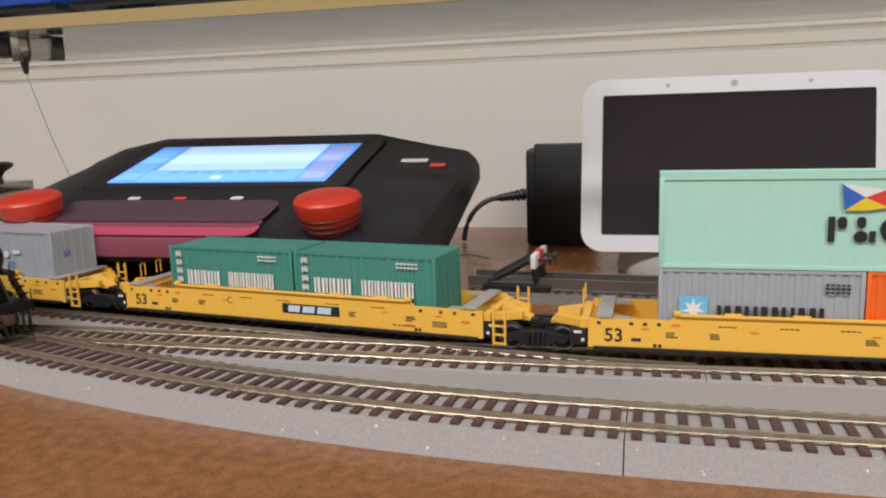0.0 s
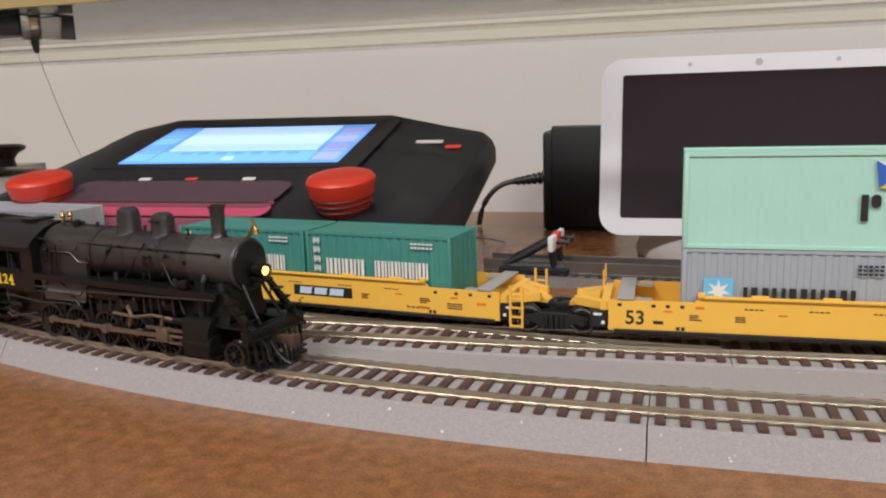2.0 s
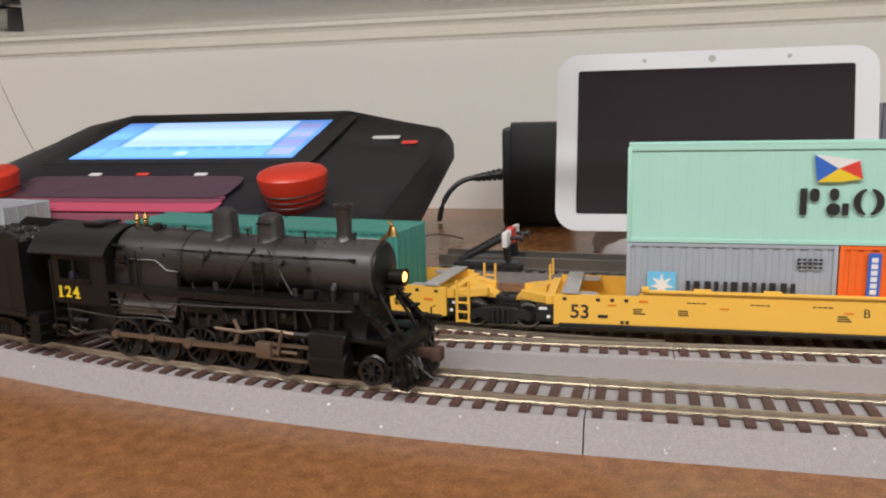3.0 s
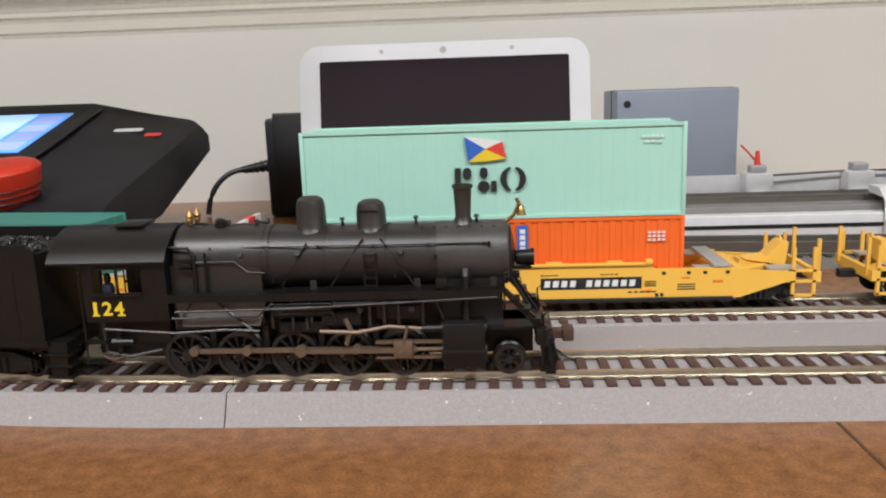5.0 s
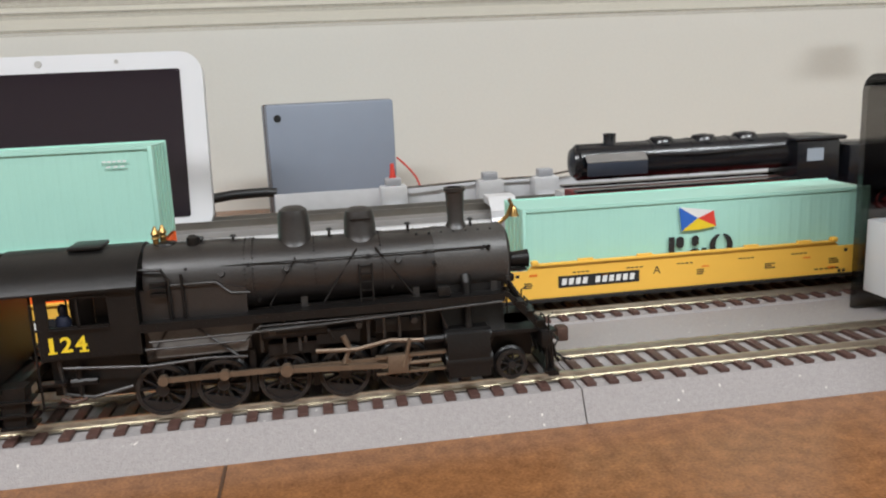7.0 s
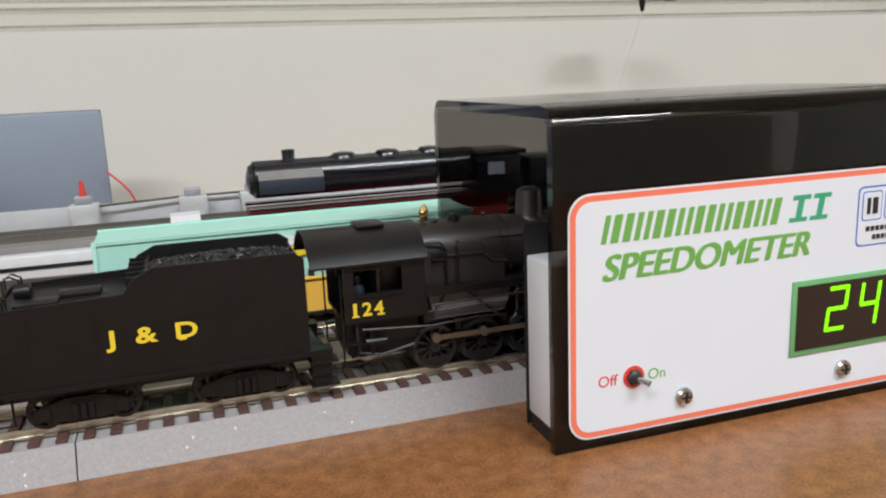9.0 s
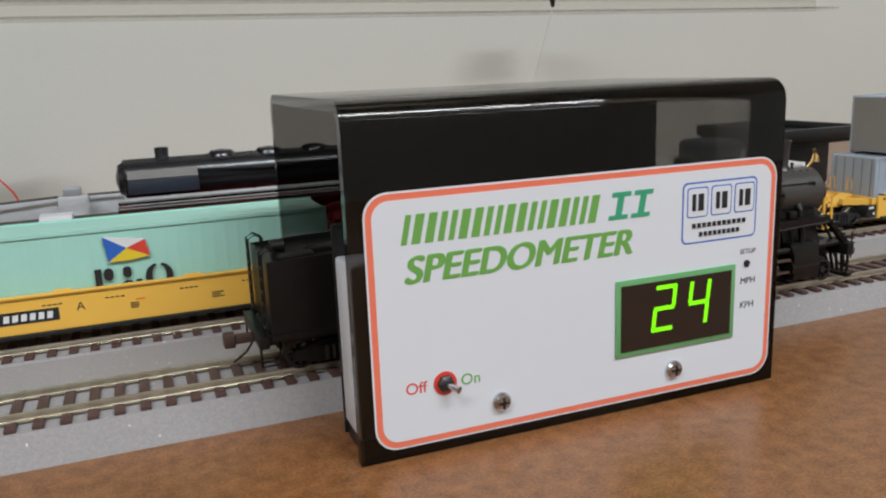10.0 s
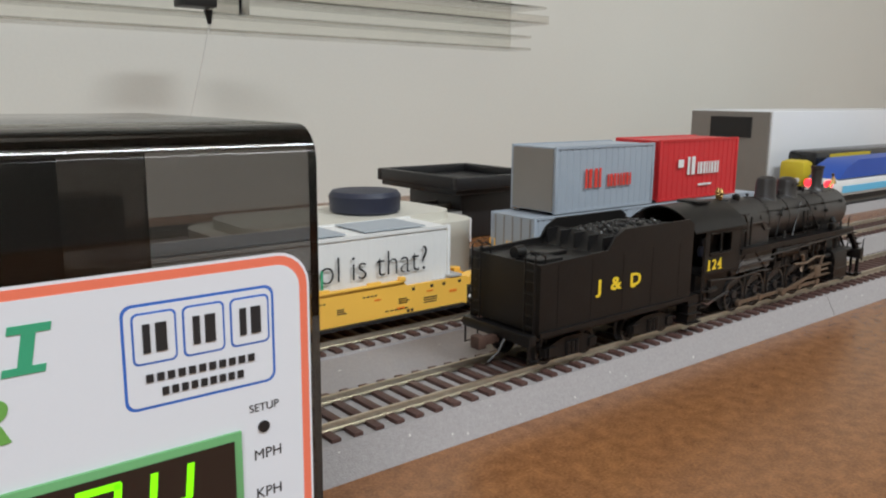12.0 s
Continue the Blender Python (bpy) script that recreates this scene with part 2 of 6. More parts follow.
def mesh_of(name, bm, mat, smooth=35):
    me = bpy.data.meshes.new(name)
    bmesh.ops.recalc_face_normals(bm, faces=bm.faces[:])
    if smooth:
        for f in bm.faces:
            f.smooth = True
        for e in bm.edges:
            e.smooth = len(e.link_faces) == 2 and e.calc_face_angle(0) < radians(smooth)
    bm.to_mesh(me)
    bm.free()
    me.materials.append(mat)
    return me


def part(name, bm, mat, parent=None, label=""):
    ob = new(name, mesh_of(name, bm, mat))
    ob.parent = parent
    if label:
        tagged(ob, label)
    return ob


def thing(name, m, label, category, group="", kind=""):
    ob = new(name)
    ob.empty_display_size = 0.01
    ob.matrix_basis = m
    return tagged(ob, label, category, group, kind)


def solid(name, bm, mat, label, category, kind="", group=""):
    ob = new(name, mesh_of(name, bm, mat))
    return tagged(ob, label, category, group, kind)


def letters(text, size, mat, parent, m, name="lettering", width=None, shear=0.0, thick=0.00008, bold=0.0):
    cu = bpy.data.curves.new(name, "FONT")
    cu.body, cu.size, cu.extrude, cu.shear, cu.offset = text, size, thick, shear, bold
    cu.align_x, cu.align_y = "CENTER", "CENTER"
    tmp = bpy.data.objects.new(name, cu)
    scene.collection.objects.link(tmp)
    bpy.context.view_layer.update()
    me = bpy.data.meshes.new_from_object(tmp.evaluated_get(bpy.context.evaluated_depsgraph_get()))
    bpy.data.objects.remove(tmp)
    if width:
        xs = [v.co.x for v in me.vertices]
        k = width / (max(xs) - min(xs))
        for v in me.vertices:
            v.co.x *= k
    me.materials.clear()
    me.materials.append(mat)
    ob = new(name, me)
    ob.parent = parent
    ob.matrix_basis = m
    return ob


def hoop(x, y0, y1, z, r0, r1, n=40):
    """A flat open ring round an axle along y."""
    bm = bmesh.new()
    loops = [[bm.verts.new((x + r * math.cos(2 * math.pi * i / n), y, z + r * math.sin(2 * math.pi * i / n))) for i in range(n)] for r, y in ((r0, y0), (r1, y0), (r1, y1), (r0, y1))]
    for k in range(4):
        p, q = loops[k], loops[(k + 1) % 4]
        for i in range(n):
            j = (i + 1) % n
            bm.faces.new((p[i], p[j], q[j], q[i]))
    bmesh.ops.recalc_face_normals(bm, faces=bm.faces[:])
    return bm


def side(x, y, z):
    """A pose on a side that faces -y, for writing and marks."""
    return pose(x, y, z, 90, 0, 0)


def bars(name, rows, y, mat, parent, lean=0.0):
    """Plain marks in one mesh, each (x0, x1, z0, z1), on a side that faces -y."""
    bm = bmesh.new()
    base = min(r[2] for r in rows)
    for x0, x1, z0, z1 in rows:
        d = (z1 - z0) * lean
        s = (z0 - base) * lean
        prism(bm, [(x0 + s, z0), (x1 + s, z0), (x1 + s + d, z1), (x0 + s + d, z1)], y - 0.00012, y + 0.0001)
    ob = part(name, bm, mat, parent)
    return tagged(ob, kind="stuff") if len(rows) > 1 else ob


def block_word(x, z, w, h, n, gap=0.22):
    """n plain upright blocks of a word's size."""
    step = w / n
    gap = max(gap, 0.34)
    return [(x + i * step, x + i * step + step * (1 - gap), z, z + h) for i in range(n)]


def stroke_word(x, z, w, h, n, gap=0.2):
    """A word's place as plain upright bars, a wide and a narrow one for each sign."""
    rows, step = [], w / n
    for i in range(n):
        a, c = x + i * step, step * (1 - gap)
        wide = 0.44 if i % 2 else 0.30
        rows.append((a, a + c * wide, z, z + h))
        rows.append((a + c * (0.98 - (0.74 - wide)), a + c, z, z + h))
    return rows


def emblem(t, y):
    """Three heavy abstract shapes under the flag of a mint container."""
    k = 0.0001
    bm = bmesh.new()
    box(bm, -0.0134, -0.0112, y - k, y + k, 0.0102, 0.0192)
    prism(bm, rounded(-0.0104, -0.0074, 0.0148, 0.0192, 0.0014), y - k, y + k)
    part("company_mark", bm, M_KPRINT, t)
    bm = prism(bmesh.new(), rounded(-0.0050, -0.0008, 0.0102, 0.0142, 0.0018), y - k, y + k)
    prism(bm, rounded(-0.0042, -0.0014, 0.0152, 0.0192, 0.0013), y - k, y + k)
    box(bm, -0.0002, 0.0018, y - k, y + k, 0.0102, 0.0142)
    part("company_mark", bm, M_KPRINT, t)
    bm = bmesh.new()
    for sx in (-1, 1):
        # two crescents
        outer = [(0.0078 + sx * 0.0047 * math.cos(radians(a)), 0.0147 + 0.0046 * math.sin(radians(a))) for a in range(-75, 76, 15)]
        inner = [(0.0078 + sx * 0.0024 * math.cos(radians(a)), 0.0147 + 0.0040 * math.sin(radians(a))) for a in range(75, -76, -15)]
        prism(bm, outer + inner, y - k, y + k)
    part("company_mark", bm, M_KPRINT, t)


# ---- the room ----


def build_room():
    solid("tabletop", bx(-1.6, 2.6, -0.62, 0.70, -0.03, 0.0), M_TABLE, "brown speckled hardboard layout table", "table", "structure")
    # the thin joints between the boards of the table
    solid("board_joint", bx(0.2674, 0.2682, -0.62, 0.2275, 0.0, 0.00025), M_GROOVE, "dark joint in the brown table", "joint", "structure")
    solid("wall_north", bx(-1.6, 2.6, 0.70, 0.80, -0.9, 1.6), M_WALL, "cream painted wall behind the table", "wall", "structure")
    # unseen sides and floor, added to close the room and bounce light
    solid("wall_west", bx(-1.7, -1.6, -2.2, 0.80, -0.9, 1.6), M_UNSEEN_ROOM, "plain room wall out of view, added to bounce light", "wall", "structure")
    solid("wall_east", bx(2.6, 2.7, -2.2, 0.80, -0.9, 1.6), M_WALL, "plain cream room wall out of view", "wall", "structure")
    solid("wall_south", bx(-1.6, 2.6, -2.3, -2.2, -0.9, 1.6), M_UNSEEN_ROOM, "plain wall across the room, out of view, added to bounce light", "wall", "structure")
    solid("ceiling", bx(-1.7, 2.7, -2.3, 0.80, 1.6, 1.65), M_CEIL, "pale ceiling", "ceiling", "structure")
    solid("floor", bx(-1.7, 2.7, -2.3, 0.80, -0.95, -0.9), M_UNSEEN_ROOM, "dark room floor out of view, added to bounce light", "floor", "structure")


build_room()

# ---- tracks ----
RAIL_TOP = 0.0118


def near_y(x):
    d = max(0.0, 0.105 - x)
    return 0.2487 + d * d / 1.86


def main_y(x):
    u = min(1.0, max(0.0, (x - 0.02) / 0.22))
    return 0.3052 + 0.0063 * u * u * (3 - 2 * u)


def branch_y(x):
    d = max(0.0, 0.13 - x)
    return 0.3112 + (0.14 * d * d / 0.16 if d < 0.08 else 0.14 * (d - 0.04))


def siding_y(x):
    return 0.452 - 0.075 * x


TIE_MESH = mesh_of("tie", bx(-0.00145, 0.00145, -0.015, 0.015, 0, 0.0016, 0.0002), M_TIE)
TIE_MESH_DARK = mesh_of("tie", bx(-0.0013, 0.0013, -0.0145, 0.0145, 0, 0.0016), M_TIE_DARK)


def strip(profile, x0, x1, fy, drop=0.0, step=0.02):
    """A cross-section of (offset, height) swept along a track's line."""
    n = max(1, int(math.ceil((x1 - x0) / step)))
    verts, faces, k = [], [], len(profile)
    for i in range(n + 1):
        x = x0 + (x1 - x0) * i / n
        slope = (fy(x + 1e-3) - fy(x - 1e-3)) / 2e-3
        c = math.cos(math.atan(slope))
        s = math.sin(math.atan(slope))
        for o, h in profile:
            verts.append((x - o * s, fy(x) + o * c, h - drop if h > 0.001 else h))
    for i in range(n):
        for j in range(k):
            a, b = i * k + j, i * k + (j + 1) % k
            faces.append((a, b, b + k, a + k))
    faces += [tuple(range(k)), tuple(reversed(range(n * k, n * k + k)))]
    bm = bmesh.new()
    vs = [bm.verts.new(v) for v in verts]
    for f in faces:
        bm.faces.new([vs[i] for i in f])
    return bm


def track_section(x0, x1, fy, label, drop=0.0, south=0.0205, north=0.0205, bed=None, tie=None, rail=None, spacing=0.0068, top=0.0088):
    bed, tie, rail = bed or M_BED, tie or TIE_MESH, rail or M_RAIL
    t = thing("track_section", Matrix(), label, "model track", "track sections")
    g = 0.00022
    part("roadbed", strip([(-south, 0), (-0.0158, top), (0.0158, top), (north, 0)], x0 + g, x1 - g, fy, drop), bed, t)
    for o in (-0.00865, 0.00865):
        h0 = top + 0.0006
        prof = [(o - 0.0011, h0), (o - 0.0011, h0 + 0.0004), (o - 0.0003, h0 + 0.0007), (o - 0.0003, RAIL_TOP - 0.0008), (o - 0.00055, RAIL_TOP - 0.0006), (o - 0.00045, RAIL_TOP),
                (o + 0.00045, RAIL_TOP), (o + 0.00055, RAIL_TOP - 0.0006), (o + 0.0003, RAIL_TOP - 0.0008), (o + 0.0003, h0 + 0.0007), (o + 0.0011, h0 + 0.0004), (o + 0.0011, h0)]
        part("rail", strip(prof, x0 + 0.0001, x1 - 0.0001, fy, drop), rail, t)
    n = int((x1 - x0) / spacing)
    for i in range(n):
        x = x0 + (x1 - x0) * (i + 0.5) / n
        a = math.degrees(math.atan((fy(x + 1e-3) - fy(x - 1e-3)) / 2e-3))
        ob = new("tie", tie)
        ob.parent = t
        ob.matrix_basis = pose(x, fy(x), top - 0.0005 - drop, 0, 0, a)
    return t


def build_tracks():
    grey = "grey ballasted model track with brown ties and nickel rails"
    for x0, x1 in ((-0.42, -0.16), (-0.16, 0.094), (0.094, 0.367), (0.367, 0.640), (0.640, 0.913), (0.913, 1.186), (1.186, 1.46)):
        track_section(x0, x1, near_y, grey)
    for x0, x1 in ((-0.42, -0.14), (-0.14, 0.12), (0.12, 0.393), (0.393, 0.666), (0.666, 0.939), (0.939, 1.212), (1.212, 1.46)):
        track_section(x0, x1, main_y, grey, 0.00025)
    for x0, x1 in ((-0.42, -0.14), (-0.14, 0.118)):
        track_section(x0, x1, branch_y, grey, 0.0005)
    # the grey roadbed between the two lines
    strip_bm = strip([(0.0, 0), (0.0, 0.0078), (0.052, 0.0078), (0.052, 0)], -0.42, 1.46, lambda x: near_y(x) + 0.006)
    solid("roadbed_infill", strip_bm, M_BED, "grey ballast plate between two model tracks", "roadbed", "structure")
    dark = "old dark model track with dull rails on black ties"
    track_section(0.0, 0.36, siding_y, dark, 0, bed=M_BED_DARK, tie=TIE_MESH_DARK, rail=M_RAIL_DARK, top=0.0045)
    track_section(0.36, 0.72, siding_y, dark, 0, bed=M_BED_DARK, tie=TIE_MESH_DARK, rail=M_RAIL_DARK, top=0.0045)
    track_section(0.72, 1.46, lambda x: 0.398, dark, 0, bed=M_BED, tie=TIE_MESH_DARK, rail=M_RAIL_DARK, top=0.0070)


build_tracks()

# ---- containers ----


def container(m, length, height, mat, label, rib=0.0042, end_mat=None, smooth_side=False):
    """A box with corner posts, rails and corrugated sides. Local: x along, y across, z from its base."""
    t = thing("container", m, label, "shipping container", "containers")
    w, l, h = 0.014, length / 2, height
    bm = bmesh.new()
    box(bm, -l + 0.0005, l - 0.0005, -w + 0.0006, w - 0.0006, 0.0006, h - 0.0005)
    part("body", bm, mat, t)
    for sx in (-1, 1):
        for sy in (-1, 1):
            part("corner_post", bx(sx * l - (0.0014 if sx > 0 else 0), sx * l + (0.0014 if sx < 0 else 0), sy * w - (0.0014 if sy > 0 else 0), sy * w + (0.0014 if sy < 0 else 0), 0, h, 0.0001), mat, t)
    for sy in (-1, 1):
        for z0 in (0, h - 0.0012):
            part("side_rail", bx(-l + 0.0014, l - 0.0014, sy * w - (0.0008 if sy > 0 else 0), sy * w + (0.0008 if sy < 0 else 0), z0, z0 + 0.0012), mat, t)
    bm = bmesh.new()
    n = int((length - 0.004) / rib)
    for sy in (-1, 1):
        for i in range(n):
            x = -l + 0.002 + (i + 0.5) * (length - 0.004) / n
            d = 0.00005 if smooth_side else 0.00035
            a, b = (sy * (w - 0.0007), sy * (w - 0.0006 + d))
            prism(bm, [(x - rib * 0.34, a), (x + rib * 0.34, a), (x + rib * 0.22, b), (x - rib * 0.22, b)], 0.0012, h - 0.0012, "Z")
    tagged(part("corrugation", bm, mat, t), kind="stuff")
    bm = bmesh.new()
    for sx in (-1, 1):
        for i in range(5):
            y = -w + 0.003 + i * 0.0055
            rod(bm, (sx * (l - 0.0003), y, 0.001), (sx * (l - 0.0003), y, h - 0.001), 0.0003, 0.0003, 6)
    tagged(part("door_bar", bm, end_mat or mat, t), kind="stuff")
    return t


Y20, H86, H96 = 0.0697, 0.0297, 0.0335


def flag_mark(t, x, z, s, y):
    for k, (mat, pts) in enumerate(((M_BPRINT, [(0, 1), (0.5, 0.5), (0.08, 0.02)]), (M_WPRINT, [(0, 1), (0.5, 0.5), (0.92, 0.78), (0.45, 0.9)]),
                                    (M_RPRINT, [(0.92, 0.78), (0.5, 0.5), (1.0, 0.12)]), (M_YPRINT, [(0.08, 0.02), (0.5, 0.5), (1.0, 0.12), (0.55, 0.02)]))):
        bm = prism(bmesh.new(), [(x + px * s, z + pz * s * 0.62) for px, pz in pts], y - 0.00035, y + 0.0001)
        part("flag_mark", bm, mat, t)


def shipping_mark(t, x, z, w, y, mat, tall=0.0028):
    """Heavy blocks in place of a three-sign company mark."""
    h = min(w * 0.40, tall)
    bars("company_mark", [(x, x + w * 0.27, z, z + h), (x + w * 0.34, x + w * 0.62, z, z + h), (x + w * 0.69, x + w, z, z + h)], y - 0.0003, mat, t, 0.2)


# ---- well cars ----
SIDE = 0.0163
FLOOR = 0.0046


def truck(parent_x, t):
    """A two-axle truck under a well car, as parts of the car."""
    f = part("truck_frame", bx(parent_x - 0.0135, parent_x + 0.0135, -0.0118, 0.0118, 0.0035, 0.0062, 0.0004), M_BLACK, t)
    for sy in (-1, 1):
        bm = bmesh.new()
        prism(bm, [(parent_x - 0.0125, 0.0064), (parent_x - 0.0125, 0.0044), (parent_x - 0.0075, 0.0042), (parent_x - 0.004, 0.0018), (parent_x + 0.004, 0.0018), (parent_x + 0.0075, 0.0042), (parent_x + 0.0125, 0.0044), (parent_x + 0.0125, 0.0064), (parent_x + 0.005, 0.0080), (parent_x - 0.005, 0.0080)],
              sy * 0.0122 - 0.0009, sy * 0.0122 + 0.0009)
        rod(bm, (parent_x - 0.0103, sy * 0.0120, 0.0047), (parent_x - 0.0103, sy * 0.0140, 0.0047), 0.0016, 0.0013)
        rod(bm, (parent_x + 0.0103, sy * 0.0120, 0.0047), (parent_x + 0.0103, sy * 0.0140, 0.0047), 0.0016, 0.0013)
        for i in range(4):
            rod(bm, (parent_x - 0.003 + i * 0.002, sy * 0.0134, 0.0025), (parent_x - 0.003 + i * 0.002, sy * 0.0134, 0.0075), 0.0009, 0.0009, 8)
        part("side_frame", bm, M_BLACK, t)
    for dx in (-0.0103, 0.0103):
        bm = rod(bmesh.new(), (parent_x + dx, -0.010, 0.0047), (parent_x + dx, 0.010, 0.0047), 0.001)
        for sy in (-1, 1):
            lathe(bm, [(0.0056, 0), (0.0056, 0.0006), (0.0048, 0.0008), (0.0046, 0.0026), (0.0030, 0.0026), (0.0028, 0.0020), (0.001, 0.0020)], (parent_x + dx, sy * 0.0072 - (0 if sy > 0 else 0.0), 0.0047), "Y", 20) if sy > 0 else lathe(
                bm, [(0.0056, 0), (0.0056, -0.0006), (0.0048, -0.0008), (0.0046, -0.0026), (0.0030, -0.0026), (0.0028, -0.0020), (0.001, -0.0020)], (parent_x + dx, -0.0072, 0.0047), "Y", 20)
        ws = part("wheelset", bm, M_WHEEL, t)
        for sy in (-1, 1):
            part("tyre", hoop(parent_x + dx, sy * 0.0082, sy * 0.00985, 0.0047, 0.0041, 0.0048, 28), M_STEEL, ws, "bright steel tyre")
    return f


def well_car(m, label, left_end="joint", right_end="joint", letter="", number=True, plate=None, trucks=(True, True)):
    """A well car, local z from the rail head; the well runs from x = 0 to L."""
    L = 0.185
    t = thing("well_car", m, label, "freight car", "well cars")
    top, low = 0.0172, 0.0037
    for sy in (-1, 1):
        ys = (sy * SIDE, sy * (SIDE - 0.0011))
        bm = prism(bmesh.new(), [(0.0, low), (L, low), (L, top - 0.0022), (L - 0.030, top - 0.0022), (L - 0.032, top), (0.032, top), (0.030, top - 0.0022), (0.0, top - 0.0022)], min(ys), max(ys))
        s = part("side_sill", bm, M_YELLOW, t)
        part("top_chord", bx(0.033, L - 0.033, sy * SIDE - 0.0010, sy * SIDE + 0.0010, top - 0.0005, top + 0.0004, 0.0002), M_YELLOW, t)
        part("bottom_chord", bx(0.002, L - 0.002, sy * SIDE - 0.0012, sy * SIDE + 0.0012, low - 0.0008, low + 0.0006, 0.0002), M_BLACK, t)
        for x in (0.0325, L - 0.0325):
            part("guide_post", bx(x - 0.0013, x + 0.0013, sy * SIDE - 0.0013, sy * SIDE + 0.0013, top - 0.0002, top + 0.0016, 0.0004), M_YELLOW, t)
        for i, x in enumerate((0.052, 0.075, 0.118, 0.140)):
            part("lift_lug", bx(x - 0.003, x + 0.003, sy * SIDE - 0.0007, sy * SIDE + 0.0007, top, top + 0.0012, 0.0003), M_YELLOW, t)
    part("floor", bx(0.001, L - 0.001, -SIDE + 0.0012, SIDE - 0.0012, low, low + 0.0007), M_YELLOW, t)
    # cross bolsters and end structures
    for x0, sx, end in ((0.0, -1, left_end), (L, 1, right_end)):
        part("end_bulkhead", prism(bmesh.new(), [(x0 - sx * 0.022, low + 0.0007), (x0 - sx * 0.020, low + 0.0007), (x0 - sx * 0.002, 0.0108), (x0, 0.0118), (x0 - sx * 0.004, 0.0118)], -SIDE + 0.0012, SIDE - 0.0012), M_YELLOW, t)
        step = part("walkway", bx(x0 - sx * 0.006 - 0.003, x0 - sx * 0.006 + 0.003, -SIDE - 0.0004, SIDE + 0.0004, top - 0.0018, top - 0.0010, 0.0001), M_GREYSTEP, t)
        for sy in (-1, 1):
            part("platform_grating", bx(x0 - sx * 0.012 - 0.0035, x0 - sx * 0.012 + 0.0035, sy * 0.0125 - 0.0025, sy * 0.0125 + 0.0025, top - 0.0030, top - 0.0024), M_GREYSTEP, t)
        # a tapering goose-neck towards the truck
        bm = prism(bmesh.new(), [(-0.0150, 0.0108), (0.0150, 0.0108), (0.0150, 0.0140), (-0.0150, 0.0140)], min(x0, x0 + sx * 0.003), max(x0, x0 + sx * 0.003), "X")
        part("goose_neck", bm, M_YELLOW, t)
        reach = 0.021 if end == "joint" else 0.031
        bm = prism(bmesh.new(), [(x0 + sx * 0.004, 0.0150), (x0 + sx * reach * 0.55, 0.0122), (x0 + sx * reach * 0.75, 0.0098), (x0 + sx * reach * 0.75, 0.0090), (x0 + sx * 0.004, 0.0092)], -0.0034, 0.0034)
        part("draw_link", bx(min(x0 + sx * 0.010, x0 + sx * reach), max(x0 + sx * 0.010, x0 + sx * reach), -0.0026, 0.0026, 0.0072, 0.0096, 0.0004), M_BLACK, t)
        part("draft_beam", bm, M_YELLOW, t)
        for sy in (-1, 1):
            bm = prism(bmesh.new(), [(x0 + sx * 0.002, sy * 0.0140), (x0 + sx * 0.002, sy * 0.0090), (x0 + sx * 0.010, sy * 0.0040), (x0 + sx * 0.0135, sy * 0.0040), (x0 + sx * 0.0135, sy * 0.0065)], 0.0104, 0.0134, "Z")
            part("neck_arm", bm, M_YELLOW, t)
        if end == "joint":
            # ladder and handrails beside the joint
            for sy in (-1, 1):
                bm = bmesh.new()
                xl = x0 + sx * 0.007
                for dx in (-0.0024, 0.0024):
                    box(bm, xl + dx - 0.0004, xl + dx + 0.0004, sy * SIDE - 0.0005, sy * SIDE + 0.0005, 0.0018, 0.0182)
                for k in range(4):
                    box(bm, xl - 0.0024, xl + 0.0024, sy * SIDE - 0.0004, sy * SIDE + 0.0004, 0.0020 + k * 0.0036, 0.0027 + k * 0.0036)
                if (sx > 0):
                    part("ladder", bm, M_YELLOW, t)
                else:
                    bm.free()
            bm = bmesh.new()
            for yy in (-0.002, 0.009):
                pipe(bm, [(x0 + sx * 0.003, yy, top - 0.001), (x0 + sx * 0.003, yy, top + 0.0052), (x0 + sx * 0.003, yy + 0.003, top + 0.0052), (x0 + sx * 0.003, yy + 0.003, top - 0.001)], 0.0003, 6)
            if sx < 0:
                part("handrail", bm, M_YELLOW, t)
            else:
                bm.free()
            part("side_shield", bx(min(x0 + sx * 0.0005, x0 + sx * 0.0068), max(x0 + sx * 0.0005, x0 + sx * 0.0068), -SIDE + 0.0006, SIDE - 0.0006, 0.0042, 0.0106, 0.0003), M_BLACK, t)
            bars("stencil", [(x0 + sx * 0.004 - 0.0015, x0 + sx * 0.004 + 0.0015, 0.0088, 0.0098), (x0 + sx * 0.0020 - 0.0006, x0 + sx * 0.0020 + 0.0006, 0.0056, 0.0068)], -SIDE + 0.0006, M_WPRINT, t)
        else:
            # open end platform with tall posts and steps over the coupler
            for sy in (-1, 1):
                bm = bmesh.new()
                for dx in (0.020, 0.0275):
                    box(bm, x0 + sx * dx - 0.0006, x0 + sx * dx + 0.0006, sy * 0.0150 - 0.0006, sy * 0.0150 + 0.0006, 0.0030, 0.0215)
                for z in (0.0032, 0.0085, 0.0125):
                    box(bm, x0 + sx * 0.0238 - 0.0044, x0 + sx * 0.0238 + 0.0044, sy * 0.0150 - 0.0006, sy * 0.0150 + 0.0006, z, z + 0.0009)
                part("step_ladder", bm, M_YELLOW, t)
                bm = prism(bmesh.new(), [(x0, 0.0140), (x0 + sx * 0.0205, 0.0128), (x0 + sx * 0.0205, 0.0096), (x0 + sx * 0.0165, 0.0088), (x0 + sx * 0.001, 0.0038), (x0, 0.0037)], sy * (SIDE - 0.0006) - 0.0006, sy * (SIDE - 0.0006) + 0.0006)
